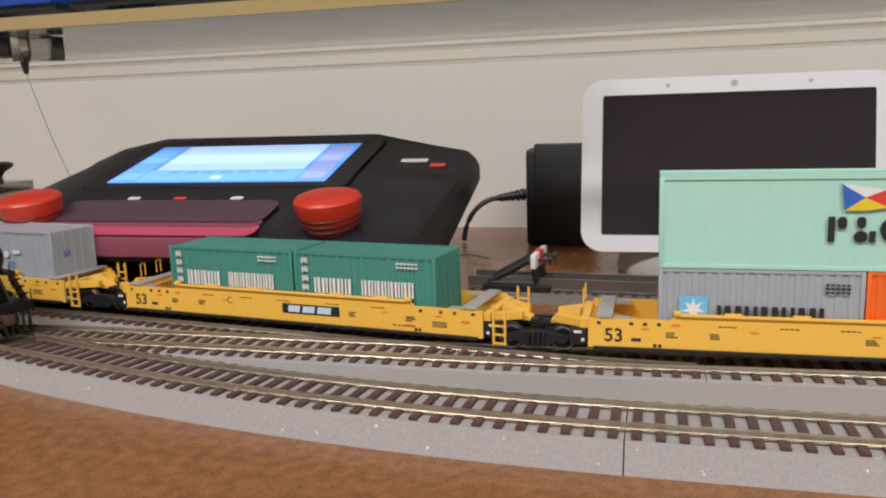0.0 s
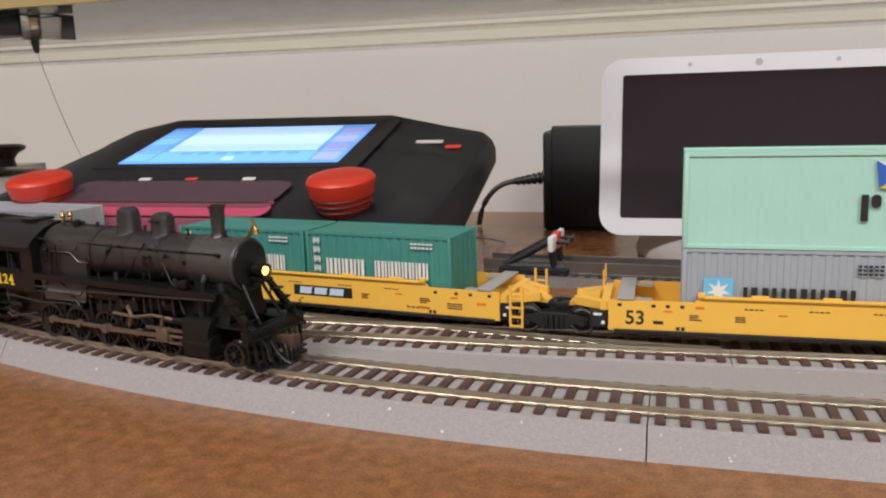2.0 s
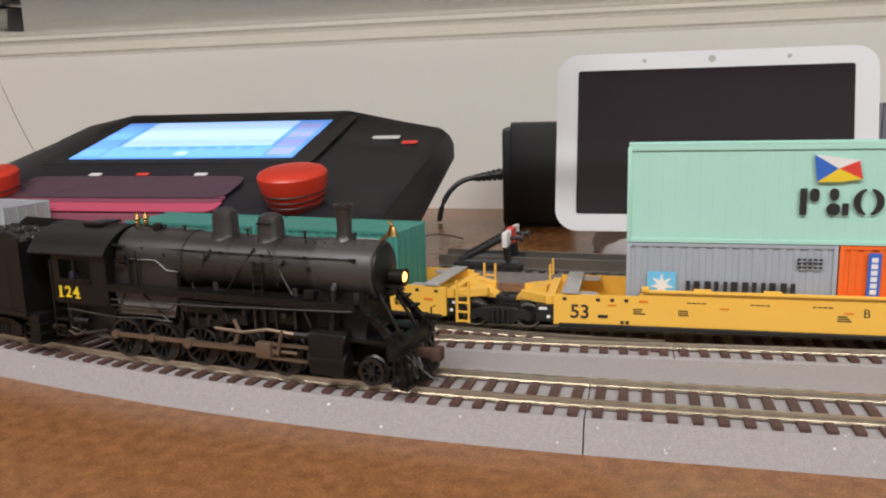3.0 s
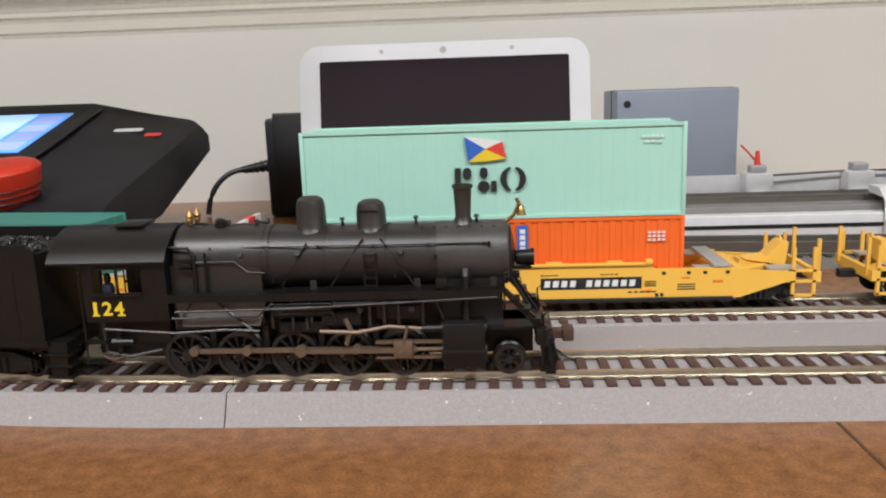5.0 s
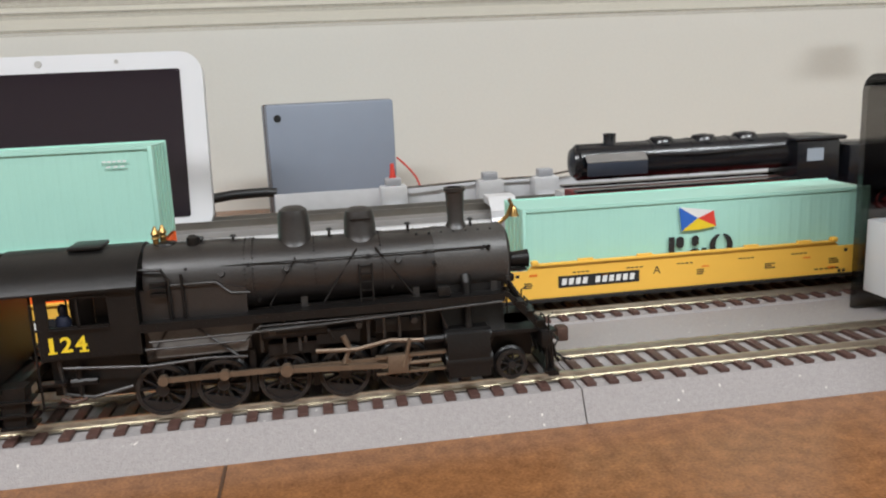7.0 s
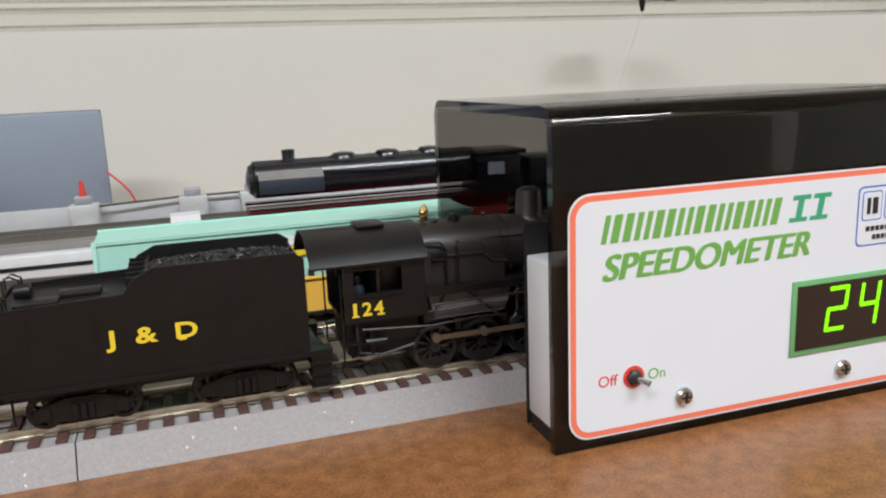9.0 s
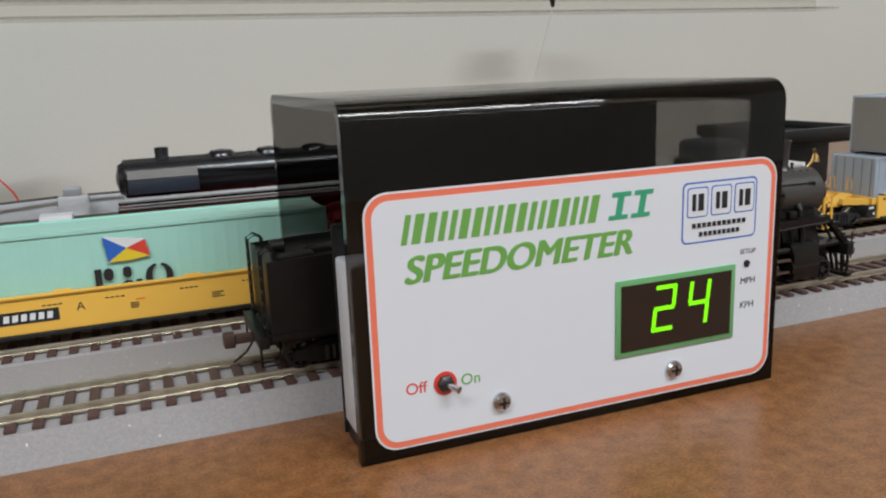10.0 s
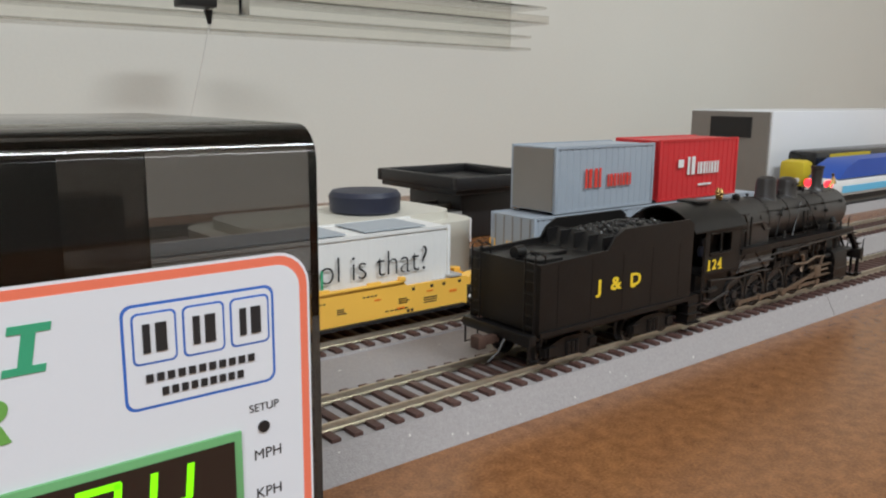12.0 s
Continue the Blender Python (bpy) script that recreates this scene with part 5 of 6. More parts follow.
    part("rear_lamp", lathe(bmesh.new(), [(0.0020, -0.002), (0.0022, 0.002), (0.0010, 0.0024)], (-0.0742, 0.0, 0.0362), "X", 16), M_LOCO, t)
    bm = bmesh.new()
    for sy in (-1, 1):
        for dx in (0.0, 0.0042):
            y = sy * (0.0105 + dx)
            pipe(bm, [(-L - 0.0012, y, 0.0125), (-L - 0.0012, y, 0.0372), (-L + 0.0010, y, 0.0384), (-L + 0.0032, y, 0.0372), (-L + 0.0032, y, 0.0340)], 0.00033, 6)
        for k in range(6):
            rod(bm, (-L - 0.0012, sy * 0.0105, 0.015 + k * 0.0036), (-L - 0.0012, sy * 0.0147, 0.015 + k * 0.0036), 0.00028, 0.00028, 6)
        part("rear_ladder", bm, M_LOCO, t)
        bm = bmesh.new()
    bm.free()
    letters("J  &  D", 0.0061, M_YPRINT, t, side(-0.0415, -w - 0.0001, 0.0242), "lettering", width=0.0236, bold=0.00016)
    bars("serif", [(-0.0353, -0.0333, 0.0217, 0.0222), (-0.0353, -0.0333, 0.0260, 0.0265)], -w - 0.00005, M_YPRINT, t)
    part("frame", bx(-L - 0.0030, 0.0040, -0.0120, 0.0120, 0.0090, 0.0122, 0.0002), M_LOCO, t)
    part("rear_beam", bx(-L - 0.0040, -L - 0.0010, -w, w, 0.0095, 0.0128, 0.0002), M_LOCO, t)
    bm = bx(-L - 0.0100, -L - 0.0030, -0.0013, 0.0013, 0.0075, 0.0102, 0.0003)
    box(bm, -L - 0.0125, -L - 0.0090, -0.0020, 0.0023, 0.0066, 0.0110, 0.0006)
    part("coupler", bm, M_RUST, t)
    part("coupler_hose", pipe(bmesh.new(), [(-L - 0.0035, -0.0045, 0.0100), (-L - 0.0065, -0.0048, 0.0060), (-L - 0.0105, -0.0042, 0.0030)], 0.0004, 6), M_BLACK, t)
    for sy in (-1, 1):
        bm = bmesh.new()
        pipe(bm, [(-L - 0.0035, sy * 0.0150, 0.0110), (-L - 0.0035, sy * 0.0150, 0.0040), (-L + 0.0020, sy * 0.0150, 0.0040), (-L + 0.0020, sy * 0.0150, 0.0110)], 0.0004, 6)
        part("stirrup_step", bm, M_LOCO, t)
    wheels = []
    for cx in (-0.0185, -0.0615):
        for sy in (-1, 1):
            bm = prism(bmesh.new(), [(cx - 0.0125, 0.0062), (cx - 0.0125, 0.0035), (cx - 0.004, 0.0022), (cx + 0.004, 0.0022), (cx + 0.0125, 0.0035), (cx + 0.0125, 0.0062), (cx + 0.005, 0.0088), (cx - 0.005, 0.0088)], sy * 0.0125 - 0.0008, sy * 0.0125 + 0.0008)
            for k in range(3):
                rod(bm, (cx - 0.002 + k * 0.002, sy * 0.0135, 0.0028), (cx - 0.002 + k * 0.002, sy * 0.0135, 0.0072), 0.0009, 0.0009, 8)
            for dx in (-0.0098, 0.0098):
                box(bm, cx + dx - 0.0016, cx + dx + 0.0016, sy * 0.0133 - 0.0008, sy * 0.0133 + 0.0008, 0.0034, 0.0066)
            part("truck_side", bm, M_LOCO, t)
        part("truck_bolster", bx(cx - 0.003, cx + 0.003, -0.0120, 0.0120, 0.0050, 0.0088), M_LOCO, t)
        for dx in (-0.0098, 0.0098):
            bm = bmesh.new()
            for sy in (-1, 1):
                spoked(bm, 0, sy * 0.0082, sy, 0.0046, 8, 0.0024)
            rod(bm, (0, -0.010, 0), (0, 0.010, 0), 0.0010)
            wheels.append((part("wheelset", bm, M_WHEEL, t), cx + dx))
    return t, wheels


LOCO, LOCO_MOVERS = build_loco()
TENDER, TENDER_WHEELS = build_tender()

# ---- speedometer tunnel ----


def build_speedometer():
    t = thing("speedometer", Matrix(), "smoked acrylic speedometer tunnel with a white front label", "speedometer")
    x0, x1, y0, y1, h, th, r = 0.4885, 0.6215, 0.1915, 0.2850, 0.0925, 0.0030, 0.0065
    outer = [(y0, 0.0002)]
    for i in range(9):
        a = radians(180 - 90 * i / 8)
        outer.append((y0 + r + r * math.cos(a), h - r + r * math.sin(a)))
    for i in range(9):
        a = radians(90 - 90 * i / 8)
        outer.append((y1 - r + r * math.cos(a), h - r + r * math.sin(a)))
    outer.append((y1, 0.0002))
    ri = r - th
    inner = [(y0 + th, 0.0002)]
    for i in range(9):
        a = radians(180 - 90 * i / 8)
        inner.append((y0 + r + ri * math.cos(a), h - r + ri * math.sin(a)))
    for i in range(9):
        a = radians(90 - 90 * i / 8)
        inner.append((y1 - r + ri * math.cos(a), h - r + ri * math.sin(a)))
    inner.append((y1 - th, 0.0002))
    bm = bmesh.new()
    rings = [[bm.verts.new((x, p[0], p[1])) for p in outer] + [bm.verts.new((x, p[0], p[1])) for p in reversed(inner)] for x in (x0, x1)]
    n = len(rings[0])
    for i in range(n):
        j = (i + 1) % n
        bm.faces.new((rings[0][i], rings[0][j], rings[1][j], rings[1][i]))
    half = len(outer)
    for ring in rings:
        for i in range(half - 1):
            bm.faces.new((ring[i], ring[i + 1], ring[n - 2 - i], ring[n - 1 - i]))
    part("cover", bm, M_ACRYL, t, "bent smoked acrylic cover")
    case = part("circuit_case", bx(x0 + 0.0012, x1 - 0.0090, y0 + th + 0.0002, y0 + th + 0.0165, 0.0052, 0.0515, 0.0008), M_PANEL, t, "pale grey case behind the front")
    part("rear_sensor_case", bx(0.4905, 0.6000, 0.2685, 0.2812, 0.0150, 0.0415, 0.0006), M_PANEL, t, "pale grey sensor case inside the rear wall")
    part("backing_sheet", bx(x0 + 0.0010, 0.5790, y0 + th + 0.0004, y0 + th + 0.0012, 0.0602, 0.0880), M_BLACK, t)
    part("case_base", bx(x0 + 0.0020, x1 - 0.0090, y0 + th + 0.0004, y0 + th + 0.0160, 0.0003, 0.0051), M_BLACK, t)
    part("dark_sheet", bx(x0 + 0.0010, x1 - 0.0090, y0 + th + 0.0170, y0 + th + 0.0176, 0.0010, 0.0600), M_BLACK, t)
    y = y0
    px0, px1, pz0, pz1 = 0.4926, 0.6193, 0.0030, 0.0702
    part("label_border", prism(bmesh.new(), rounded(px0, px1, pz0, pz1, 0.0062), y - 0.0002, y - 0.00002), M_PANEL, t)
    part("label_stripe", prism(bmesh.new(), rounded(px0 + 0.0005, px1 - 0.0005, pz0 + 0.0005, pz1 - 0.0005, 0.0058), y - 0.00028, y - 0.0002), M_SALMON, t, "salmon red border stripe")
    lab = part("label", prism(bmesh.new(), rounded(px0 + 0.0021, px1 - 0.0021, pz0 + 0.0021, pz1 - 0.0021, 0.0044), y - 0.00036, y - 0.00028), M_PANEL, t, "white printed front label")
    yl = y - 0.00038
    # heavy letters, laid in three thin coats
    for k, dx in enumerate((-0.0004, 0.0, 0.0004)):
        tagged(letters("SPEEDOMETER", 0.0100, M_GPRINT, t, side(0.5354 + dx, yl - 0.00003 * k, 0.0497 + 0.0001 * k), "title", width=0.0660, shear=0.22), kind="stuff")
    # the product name, as leaning blocks of its size
    bars("product_name", stroke_word(0.5018, 0.0568, 0.0565, 0.0074, 9, 0.20), yl, M_GPRINT, t, 0.22)
    bars("product_numeral", [(0.5632, 0.5652, 0.0580, 0.0630), (0.5704, 0.5724, 0.0580, 0.0630), (0.5612, 0.5672, 0.0568, 0.0580), (0.5684, 0.5744, 0.0568, 0.0580), (0.5612, 0.5672, 0.0630, 0.0643), (0.5684, 0.5744, 0.0630, 0.0643)], yl, M_TEAL, t, 0.18)
    # maker's badge: outlined squares with plain marks
    def outline(name, a, b, c, d, wd, rr, mat, lift):
        part(name, prism(bmesh.new(), rounded(a, b, c, d, rr), yl - lift, yl + 0.00005), mat, t)
        part(name + "_field", prism(bmesh.new(), rounded(a + wd, b - wd, c + wd, d - wd, rr - wd * 0.6), yl - lift - 0.00006, yl - lift + 0.00005), M_PANEL, t)
    outline("badge_outline", 0.5855, 0.6120, 0.0470, 0.0648, 0.0005, 0.0018, M_BPRINT, 0.0)
    for k in range(3):
        outline("badge_square", 0.5871 + k * 0.0083, 0.5944 + k * 0.0083, 0.0546, 0.0633, 0.00035, 0.0010, M_BPRINT, 0.00012)
    for k in range(3):
        bars("badge_print", stroke_word(0.5888 + k * 0.0083, 0.0566, 0.0042, 0.0048, 1, 0.08), yl - 0.0003, M_KPRINT, t)
    bars("badge_print", block_word(0.5890, 0.0516, 0.0195, 0.0013, 11, 0.3) + block_word(0.5915, 0.0490, 0.0148, 0.0013, 9, 0.3), yl - 0.0002, M_KPRINT, t)
    letters("Off", 0.0044, M_RPRINT, t, side(0.5040, yl, 0.0188), "lettering")
    letters("On", 0.0044, M_GPRINT, t, side(0.5193, yl, 0.0188), "lettering")
    letters("SETUP", 0.0021, M_KPRINT, t, side(0.6095, yl, 0.0425), "lettering")
    letters("MPH", 0.0028, M_KPRINT, t, side(0.6100, yl, 0.0335), "lettering")
    letters("KPH", 0.0028, M_KPRINT, t, side(0.6100, yl, 0.0260), "lettering")
    part("setup_hole", cyl((0.6093, yl - 0.0003, 0.0388), (0.6093, yl + 0.0002, 0.0388), 0.0011), M_BLACK, t)
    # toggle switch
    sw = part("switch", lathe(bmesh.new(), [(0.0024, 0.0), (0.0024, -0.0010), (0.0017, -0.0016), (0.0010, -0.0020)], (0.5120, yl, 0.0190), "Y", 6), M_STEELDARK, t)
    part("switch_ring", lathe(bmesh.new(), [(0.0032, 0.0), (0.0032, -0.0003)], (0.5120, yl, 0.0190), "Y", 24), M_RPRINT, t)
    part("lever", rod(bmesh.new(), (0.5120, yl - 0.001, 0.0190), (0.5142, yl - 0.0045, 0.0182), 0.0006, 0.0010, 12), M_STEEL, sw, "steel toggle lever")
    for x, z in ((0.5280, 0.0108), (0.5838, 0.0102)):
        s = part("screw", lathe(bmesh.new(), [(0.0026, 0.0), (0.0026, -0.0008), (0.0021, -0.0015), (0.0008, -0.0018)], (x, yl, z), "Y", 20), M_STEEL, t, "domed steel screw")
        bm = bx(x - 0.0016, x + 0.0016, yl - 0.0020, yl - 0.0016, z - 0.0003, z + 0.0003)
        box(bm, x - 0.0003, x + 0.0003, yl - 0.0020, yl - 0.0016, z - 0.0016, z + 0.0016)
        part("screw_slot", bm, M_BLACK, s)
    # display
    d = part("display", bx(0.5637, 0.6048, yl - 0.0006, yl + 0.0001, 0.0168, 0.0392, 0.0001), M_TEALPALE, t, "pale green display bezel")
    part("display_glass", bx(0.5652, 0.6033, yl - 0.0008, yl - 0.0002, 0.0183, 0.0377), M_LEDOFF, d)
    def seg(on, ax, az, w, hh):
        q, g, lean = 0.0012, 0.0003, 0.10
        rows = {"a": (g, w - g, hh - q, hh), "d": (g, w - g, 0, q), "g": (g, w - g, hh / 2 - q / 2, hh / 2 + q / 2), "f": (0, q, hh / 2 + g, hh - g), "e": (0, q, g, hh / 2 - g), "b": (w - q, w, hh / 2 + g, hh - g), "c": (w - q, w, g, hh / 2 - g)}
        for k in on:
            a, b, c, e = rows[k]
            bm = prism(bmesh.new(), [(ax + a + c * lean, az + c), (ax + b + c * lean, az + c), (ax + b + e * lean, az + e), (ax + a + e * lean, az + e)], yl - 0.00095, yl - 0.00075)
            part("digit_segment", bm, M_LED, d, "lit green display segment")
    seg("abged", 0.5752, 0.0228, 0.0074, 0.0136)
    seg("fgbc", 0.5872, 0.0228, 0.0074, 0.0136)


M_TEALPALE = plain("pale_green_bezel", (0.16, 0.42, 0.17), 0.4)
build_speedometer()

# ---- control console ----


def build_console():
    t = thing("control_console", Matrix(), "black sloping control console with a lit screen and two red knobs", "controller")
    x0, x1 = -0.3180, -0.0165
    slope = 0.277

    def top(y):
        return 0.083 + slope * (y - 0.516)
    # body drawn out in stations, so that the shoulders slope down
    bm = bmesh.new()
    stations = [(x0, 0.021, 0.020), (x0 + 0.005, 0.016, 0.008), (x0 + 0.030, 0.007, 0.0), (x0 + 0.068, 0.0, 0.0), (x1 - 0.068, 0.0, 0.0), (x1 - 0.030, 0.008, 0.0), (x1 - 0.005, 0.0125, 0.006), (x1, 0.0165, 0.016)]
    rings = []
    for x, drop, back in stations:
        ring = []
        for y, z in ((0.376 + back, 0.030), (0.376 + back, 0.0385), (0.384 + back, top(0.388) - drop * 0.3), (0.430, top(0.430) - drop * 0.6), (0.528, top(0.528) + 0.0006 - drop), (0.538, top(0.538) + 0.0012 - drop),
                     (0.549 - back * 0.2, 0.0885 - drop), (0.562 - back * 0.3, 0.0740 - drop * 0.5), (0.562 - back * 0.3, 0.056), (0.464, 0.026), (0.400 + back, 0.022)):
            ring.append(bm.verts.new((x, y, z)))
        rings.append(ring)
    n = len(rings[0])
    for p, q in zip(rings, rings[1:]):
        for i in range(n):
            bm.faces.new((p[i], p[(i + 1) % n], q[(i + 1) % n], q[i]))
    bm.faces.new(rings[0])
    bm.faces.new(list(reversed(rings[-1])))
    part("body", bm, M_CONSOLE, t)
    part("foot", bx(-0.290, -0.045, 0.420, 0.520, 0.0, 0.0400, 0.002), M_CONSOLE, t)
    lean = math.degrees(math.atan(slope))

    def plate(name, xa, xb, ya, yb, lift, mat, parent, label="", r=0.002, drop=0.0):
        """A thin plate on the sloping top, between two depths ya and yb."""
        c = math.cos(radians(lean))
        pts = rounded(xa, xb, (ya - 0.516) / c, (yb - 0.516) / c, r) if r else [(xa, (ya - 0.516) / c), (xb, (ya - 0.516) / c), (xb, (yb - 0.516) / c), (xa, (yb - 0.516) / c)]
        ob = part(name, prism(bmesh.new(), pts, lift - 0.0005, lift, "Z"), mat, parent, label)
        ob.matrix_basis = pose(0, 0.516, 0.083 - drop, lean, 0, 0)
        return ob
    s = plate("screen_frame", -0.2560, -0.0745, 0.4440, 0.5300, 0.0004, M_BLACK, t, "", 0.003)
    def flat(name, xa, xb, ya, yb, mat, label="", lift=0.0012):
        ob = plate(name, xa, xb, ya, yb, lift, mat, s, label, 0)
        ob.matrix_basis = Matrix()
    flat("screen", -0.2410, -0.0895, 0.4520, 0.5200, M_SCREEN_B, "lit blue touch screen", 0.0008)
    flat("screen_page", -0.2170, -0.1120, 0.4730, 0.5180, M_SCREEN_A)
    flat("screen_page", -0.2200, -0.1100, 0.4535, 0.4715, M_SCREEN_D)
    for k in range(7):
        flat("screen_button", -0.2040 + k * 0.0125, -0.1965 + k * 0.0125, 0.4650, 0.4690, M_SCREEN_B, "", 0.0015)
    flat("screen_button", -0.1690, -0.1620, 0.4555, 0.4610, M_SCREEN_A, "", 0.0015)
    for k in range(4):
        flat("screen_tile", -0.2385, -0.2225, 0.4560 + k * 0.015, 0.4680 + k * 0.015, M_SCREEN_D)
        flat("screen_tile", -0.1080, -0.0925, 0.4560 + k * 0.015, 0.4680 + k * 0.015, M_SCREEN_C)
    for x, mat in ((-0.2036, M_WPRINT), (-0.1720, M_RPRINT), (-0.1345, M_WPRINT)):
        plate("printed_mark", x - 0.0038, x + 0.0038, 0.4250, 0.4285, 0.0006, mat, t, "", 0.0004)
    plate("maker_mark", -0.0590, -0.0390, 0.5010, 0.5060, 0.0004, M_WPRINT, t, "", 0.001, 0.0058)
    plate("maker_mark", -0.0370, -0.0270, 0.4990, 0.5040, 0.0002, M_RPRINT, t, "", 0.001, 0.0082)
    # the tray at the front, lit from within
    tray = plate("tray", -0.2380, -0.1000, 0.3885, 0.4175, 0.0030, M_TRAY, t, "mauve see-through tray with a pink glow", 0.008)
    # strip added in dim pink so the glow fades towards the mauve
    plate("tray_glow_fade", -0.2410, -0.0990, 0.3830, 0.3930, 0.0026, M_PINKDIM, t, "dim pink strip added to fade the tray glow", 0.006)
    plate("tray_front", -0.2440, -0.0985, 0.3730, 0.3880, 0.0022, M_PINK, t, "pink lit tray front", 0.006)
    part("tray_light", bx(-0.2400, -0.1040, 0.3725, 0.3755, 0.0330, 0.0440, 0.0008), M_PINKDIM, t)
    for cx in (-0.0618, -0.2465):
        k = part("knob", lathe(bmesh.new(), [(0.0115, 0.0), (0.0140, 0.003), (0.0160, 0.009), (0.0176, 0.0165), (0.0177, 0.0182), (0.0166, 0.0198), (0.0146, 0.0206), (0.008, 0.0210), (0.002, 0.0211)], (0, 0, 0), "Z", 40), M_KNOB, t, "glossy red rotary knob")
        k.matrix_basis = pose(cx, 0.3925, 0.0445, lean * 0.6, 0, 0)
        for z in (0.0035, 0.0065, 0.0095):
            part("grip_ring", lathe(bmesh.new(), [(0.0136 + z * 0.28, z), (0.0142 + z * 0.28, z + 0.0004), (0.0138 + z * 0.28, z + 0.0008)], (0, 0, 0), "Z", 40), M_BLACK, k)


M_SCREEN_D = glow("lit_screen_mid", (0.16, 0.46, 1.0), 0.8)
M_SCREEN_C = glow("lit_screen_lilac", (0.35, 0.45, 0.95), 0.6)
build_console()

# ---- smart display, adapter, bumper, grey box ----


def build_display():
    t = thing("smart_display", pose(0.1475, 0.499, 0.0165, -11, 0, 0), "white-framed tablet display with a dark screen on a fabric foot", "display")
    part("bezel", prism(bmesh.new(), rounded(-0.0890, 0.0890, 0, 0.1060, 0.013, 8), 0, 0.0085), M_HUBW, t)
    part("screen", prism(bmesh.new(), rounded(-0.0765, 0.0765, 0.0105, 0.0960, 0.0015, 4), -0.0004, 0.0005), M_GLASS_OFF, t, "dark glass screen")
    for x in (-0.038, 0.0, 0.042):
        part("sensor", cyl((x, -0.0004, 0.1012), (x, 0.0005, 0.1012), 0.0012 if x else 0.002), M_GREYSTEP, t)
    bm = bmesh.new()
    lathe(bm, [(0.046, -0.006), (0.047, 0.0), (0.042, 0.016), (0.036, 0.030)], (0, 0.035, -0.012), "Z", 36)
    bmesh.ops.scale(bm, vec=(1.45, 0.72, 1), verts=bm.verts[:])
    part("fabric_foot", bm, M_FABRIC, t, "pale grey woven fabric foot").matrix_basis = pose(0, 0, 0, 11, 0, 0) @ pose(0, 0.002, 0.001)


build_display()


def build_adapter():
    t = thing("power_adapter", Matrix(), "black mains adapter with a ribbed cable sleeve", "power adapter")
    part("body", bx(0.0080, 0.0600, 0.608, 0.648, 0.0, 0.0740, 0.003), M_BLACK, t)
    part("front_cover", bx(0.0150, 0.0600, 0.605, 0.609, 0.004, 0.0780, 0.0015), M_BLACK, t)
    bm = bmesh.new()
    for k in range(6):
        rod(bm, (0.008 - k * 0.0042, 0.63, 0.0380 - k * 0.0006), (0.0055 - k * 0.0042, 0.63, 0.0376 - k * 0.0006), 0.0052 - k * 0.0004, 0.0052 - k * 0.0004, 14)
    rod(bm, (0.008, 0.63, 0.038), (-0.018, 0.63, 0.0345), 0.0036, 0.0025, 12)
    part("cable_sleeve", bm, M_BLACK, t)
    pts = [Vector((-0.018 - 0.026 * math.sin(1.5 * u), 0.63 - 0.010 * u, 0.0345 - 0.033 * u ** 1.8)) for u in [k / 10 for k in range(11)]]
    part("cable", pipe(bmesh.new(), pts, 0.0021, 10), M_BLACK, t)


build_adapter()


def build_bumper():
    t = thing("buffer_stop", pose(0.028, siding_y(0.028), 0.0075, 0, 0, -4), "black track buffer stop with a red and white beam", "buffer stop")
    for sy in (-1, 1):
        bm = bmesh.new()
        rod(bm, (-0.016, sy * 0.008, 0.001), (0.010, sy * 0.008, 0.0155), 0.0021, 0.0021, 8)
        rod(bm, (0.010, sy * 0.008, 0.0160), (0.012, sy * 0.008, 0.0005), 0.0024, 0.0024, 8)
        rod(bm, (-0.016, sy * 0.008, 0.001), (0.018, sy * 0.008, 0.001), 0.0020, 0.0020, 8)
        part("strut", bm, M_BLACK, t)
        part("buffer", rod(rod(bmesh.new(), (0.0130, sy * 0.0075, 0.0145), (0.0190, sy * 0.0075, 0.0145), 0.0010, 0.0010, 10), (0.0190, sy * 0.0075, 0.0145), (0.0200, sy * 0.0075, 0.0145), 0.0026, 0.0026, 14), M_BLACK, t)
    part("beam", bx(0.0100, 0.0128, -0.0160, 0.0160, 0.0105, 0.0185, 0.0004), M_WPRINT, t, "white beam")
    part("beam_mark", bx(0.0096, 0.0132, -0.0050, 0.0050, 0.0104, 0.0187), M_RPRINT, t, "red stripe")
    part("base", bx(-0.018, 0.020, -0.014, 0.014, -0.0030, 0.0008, 0.0004), M_BLACK, t)
    wire = pipe(bmesh.new(), [Vector((-0.010 - 0.030 * u, 0.55 - 0.09 * u, 0.0008 + 0.010 * math.sin(3.1 * u))) for u in [k / 9 for k in range(10)]], 0.0005, 6)
    solid("thin_wire", wire, M_ROD, "thin brown wire lying on the table", "wire")


build_bumper()


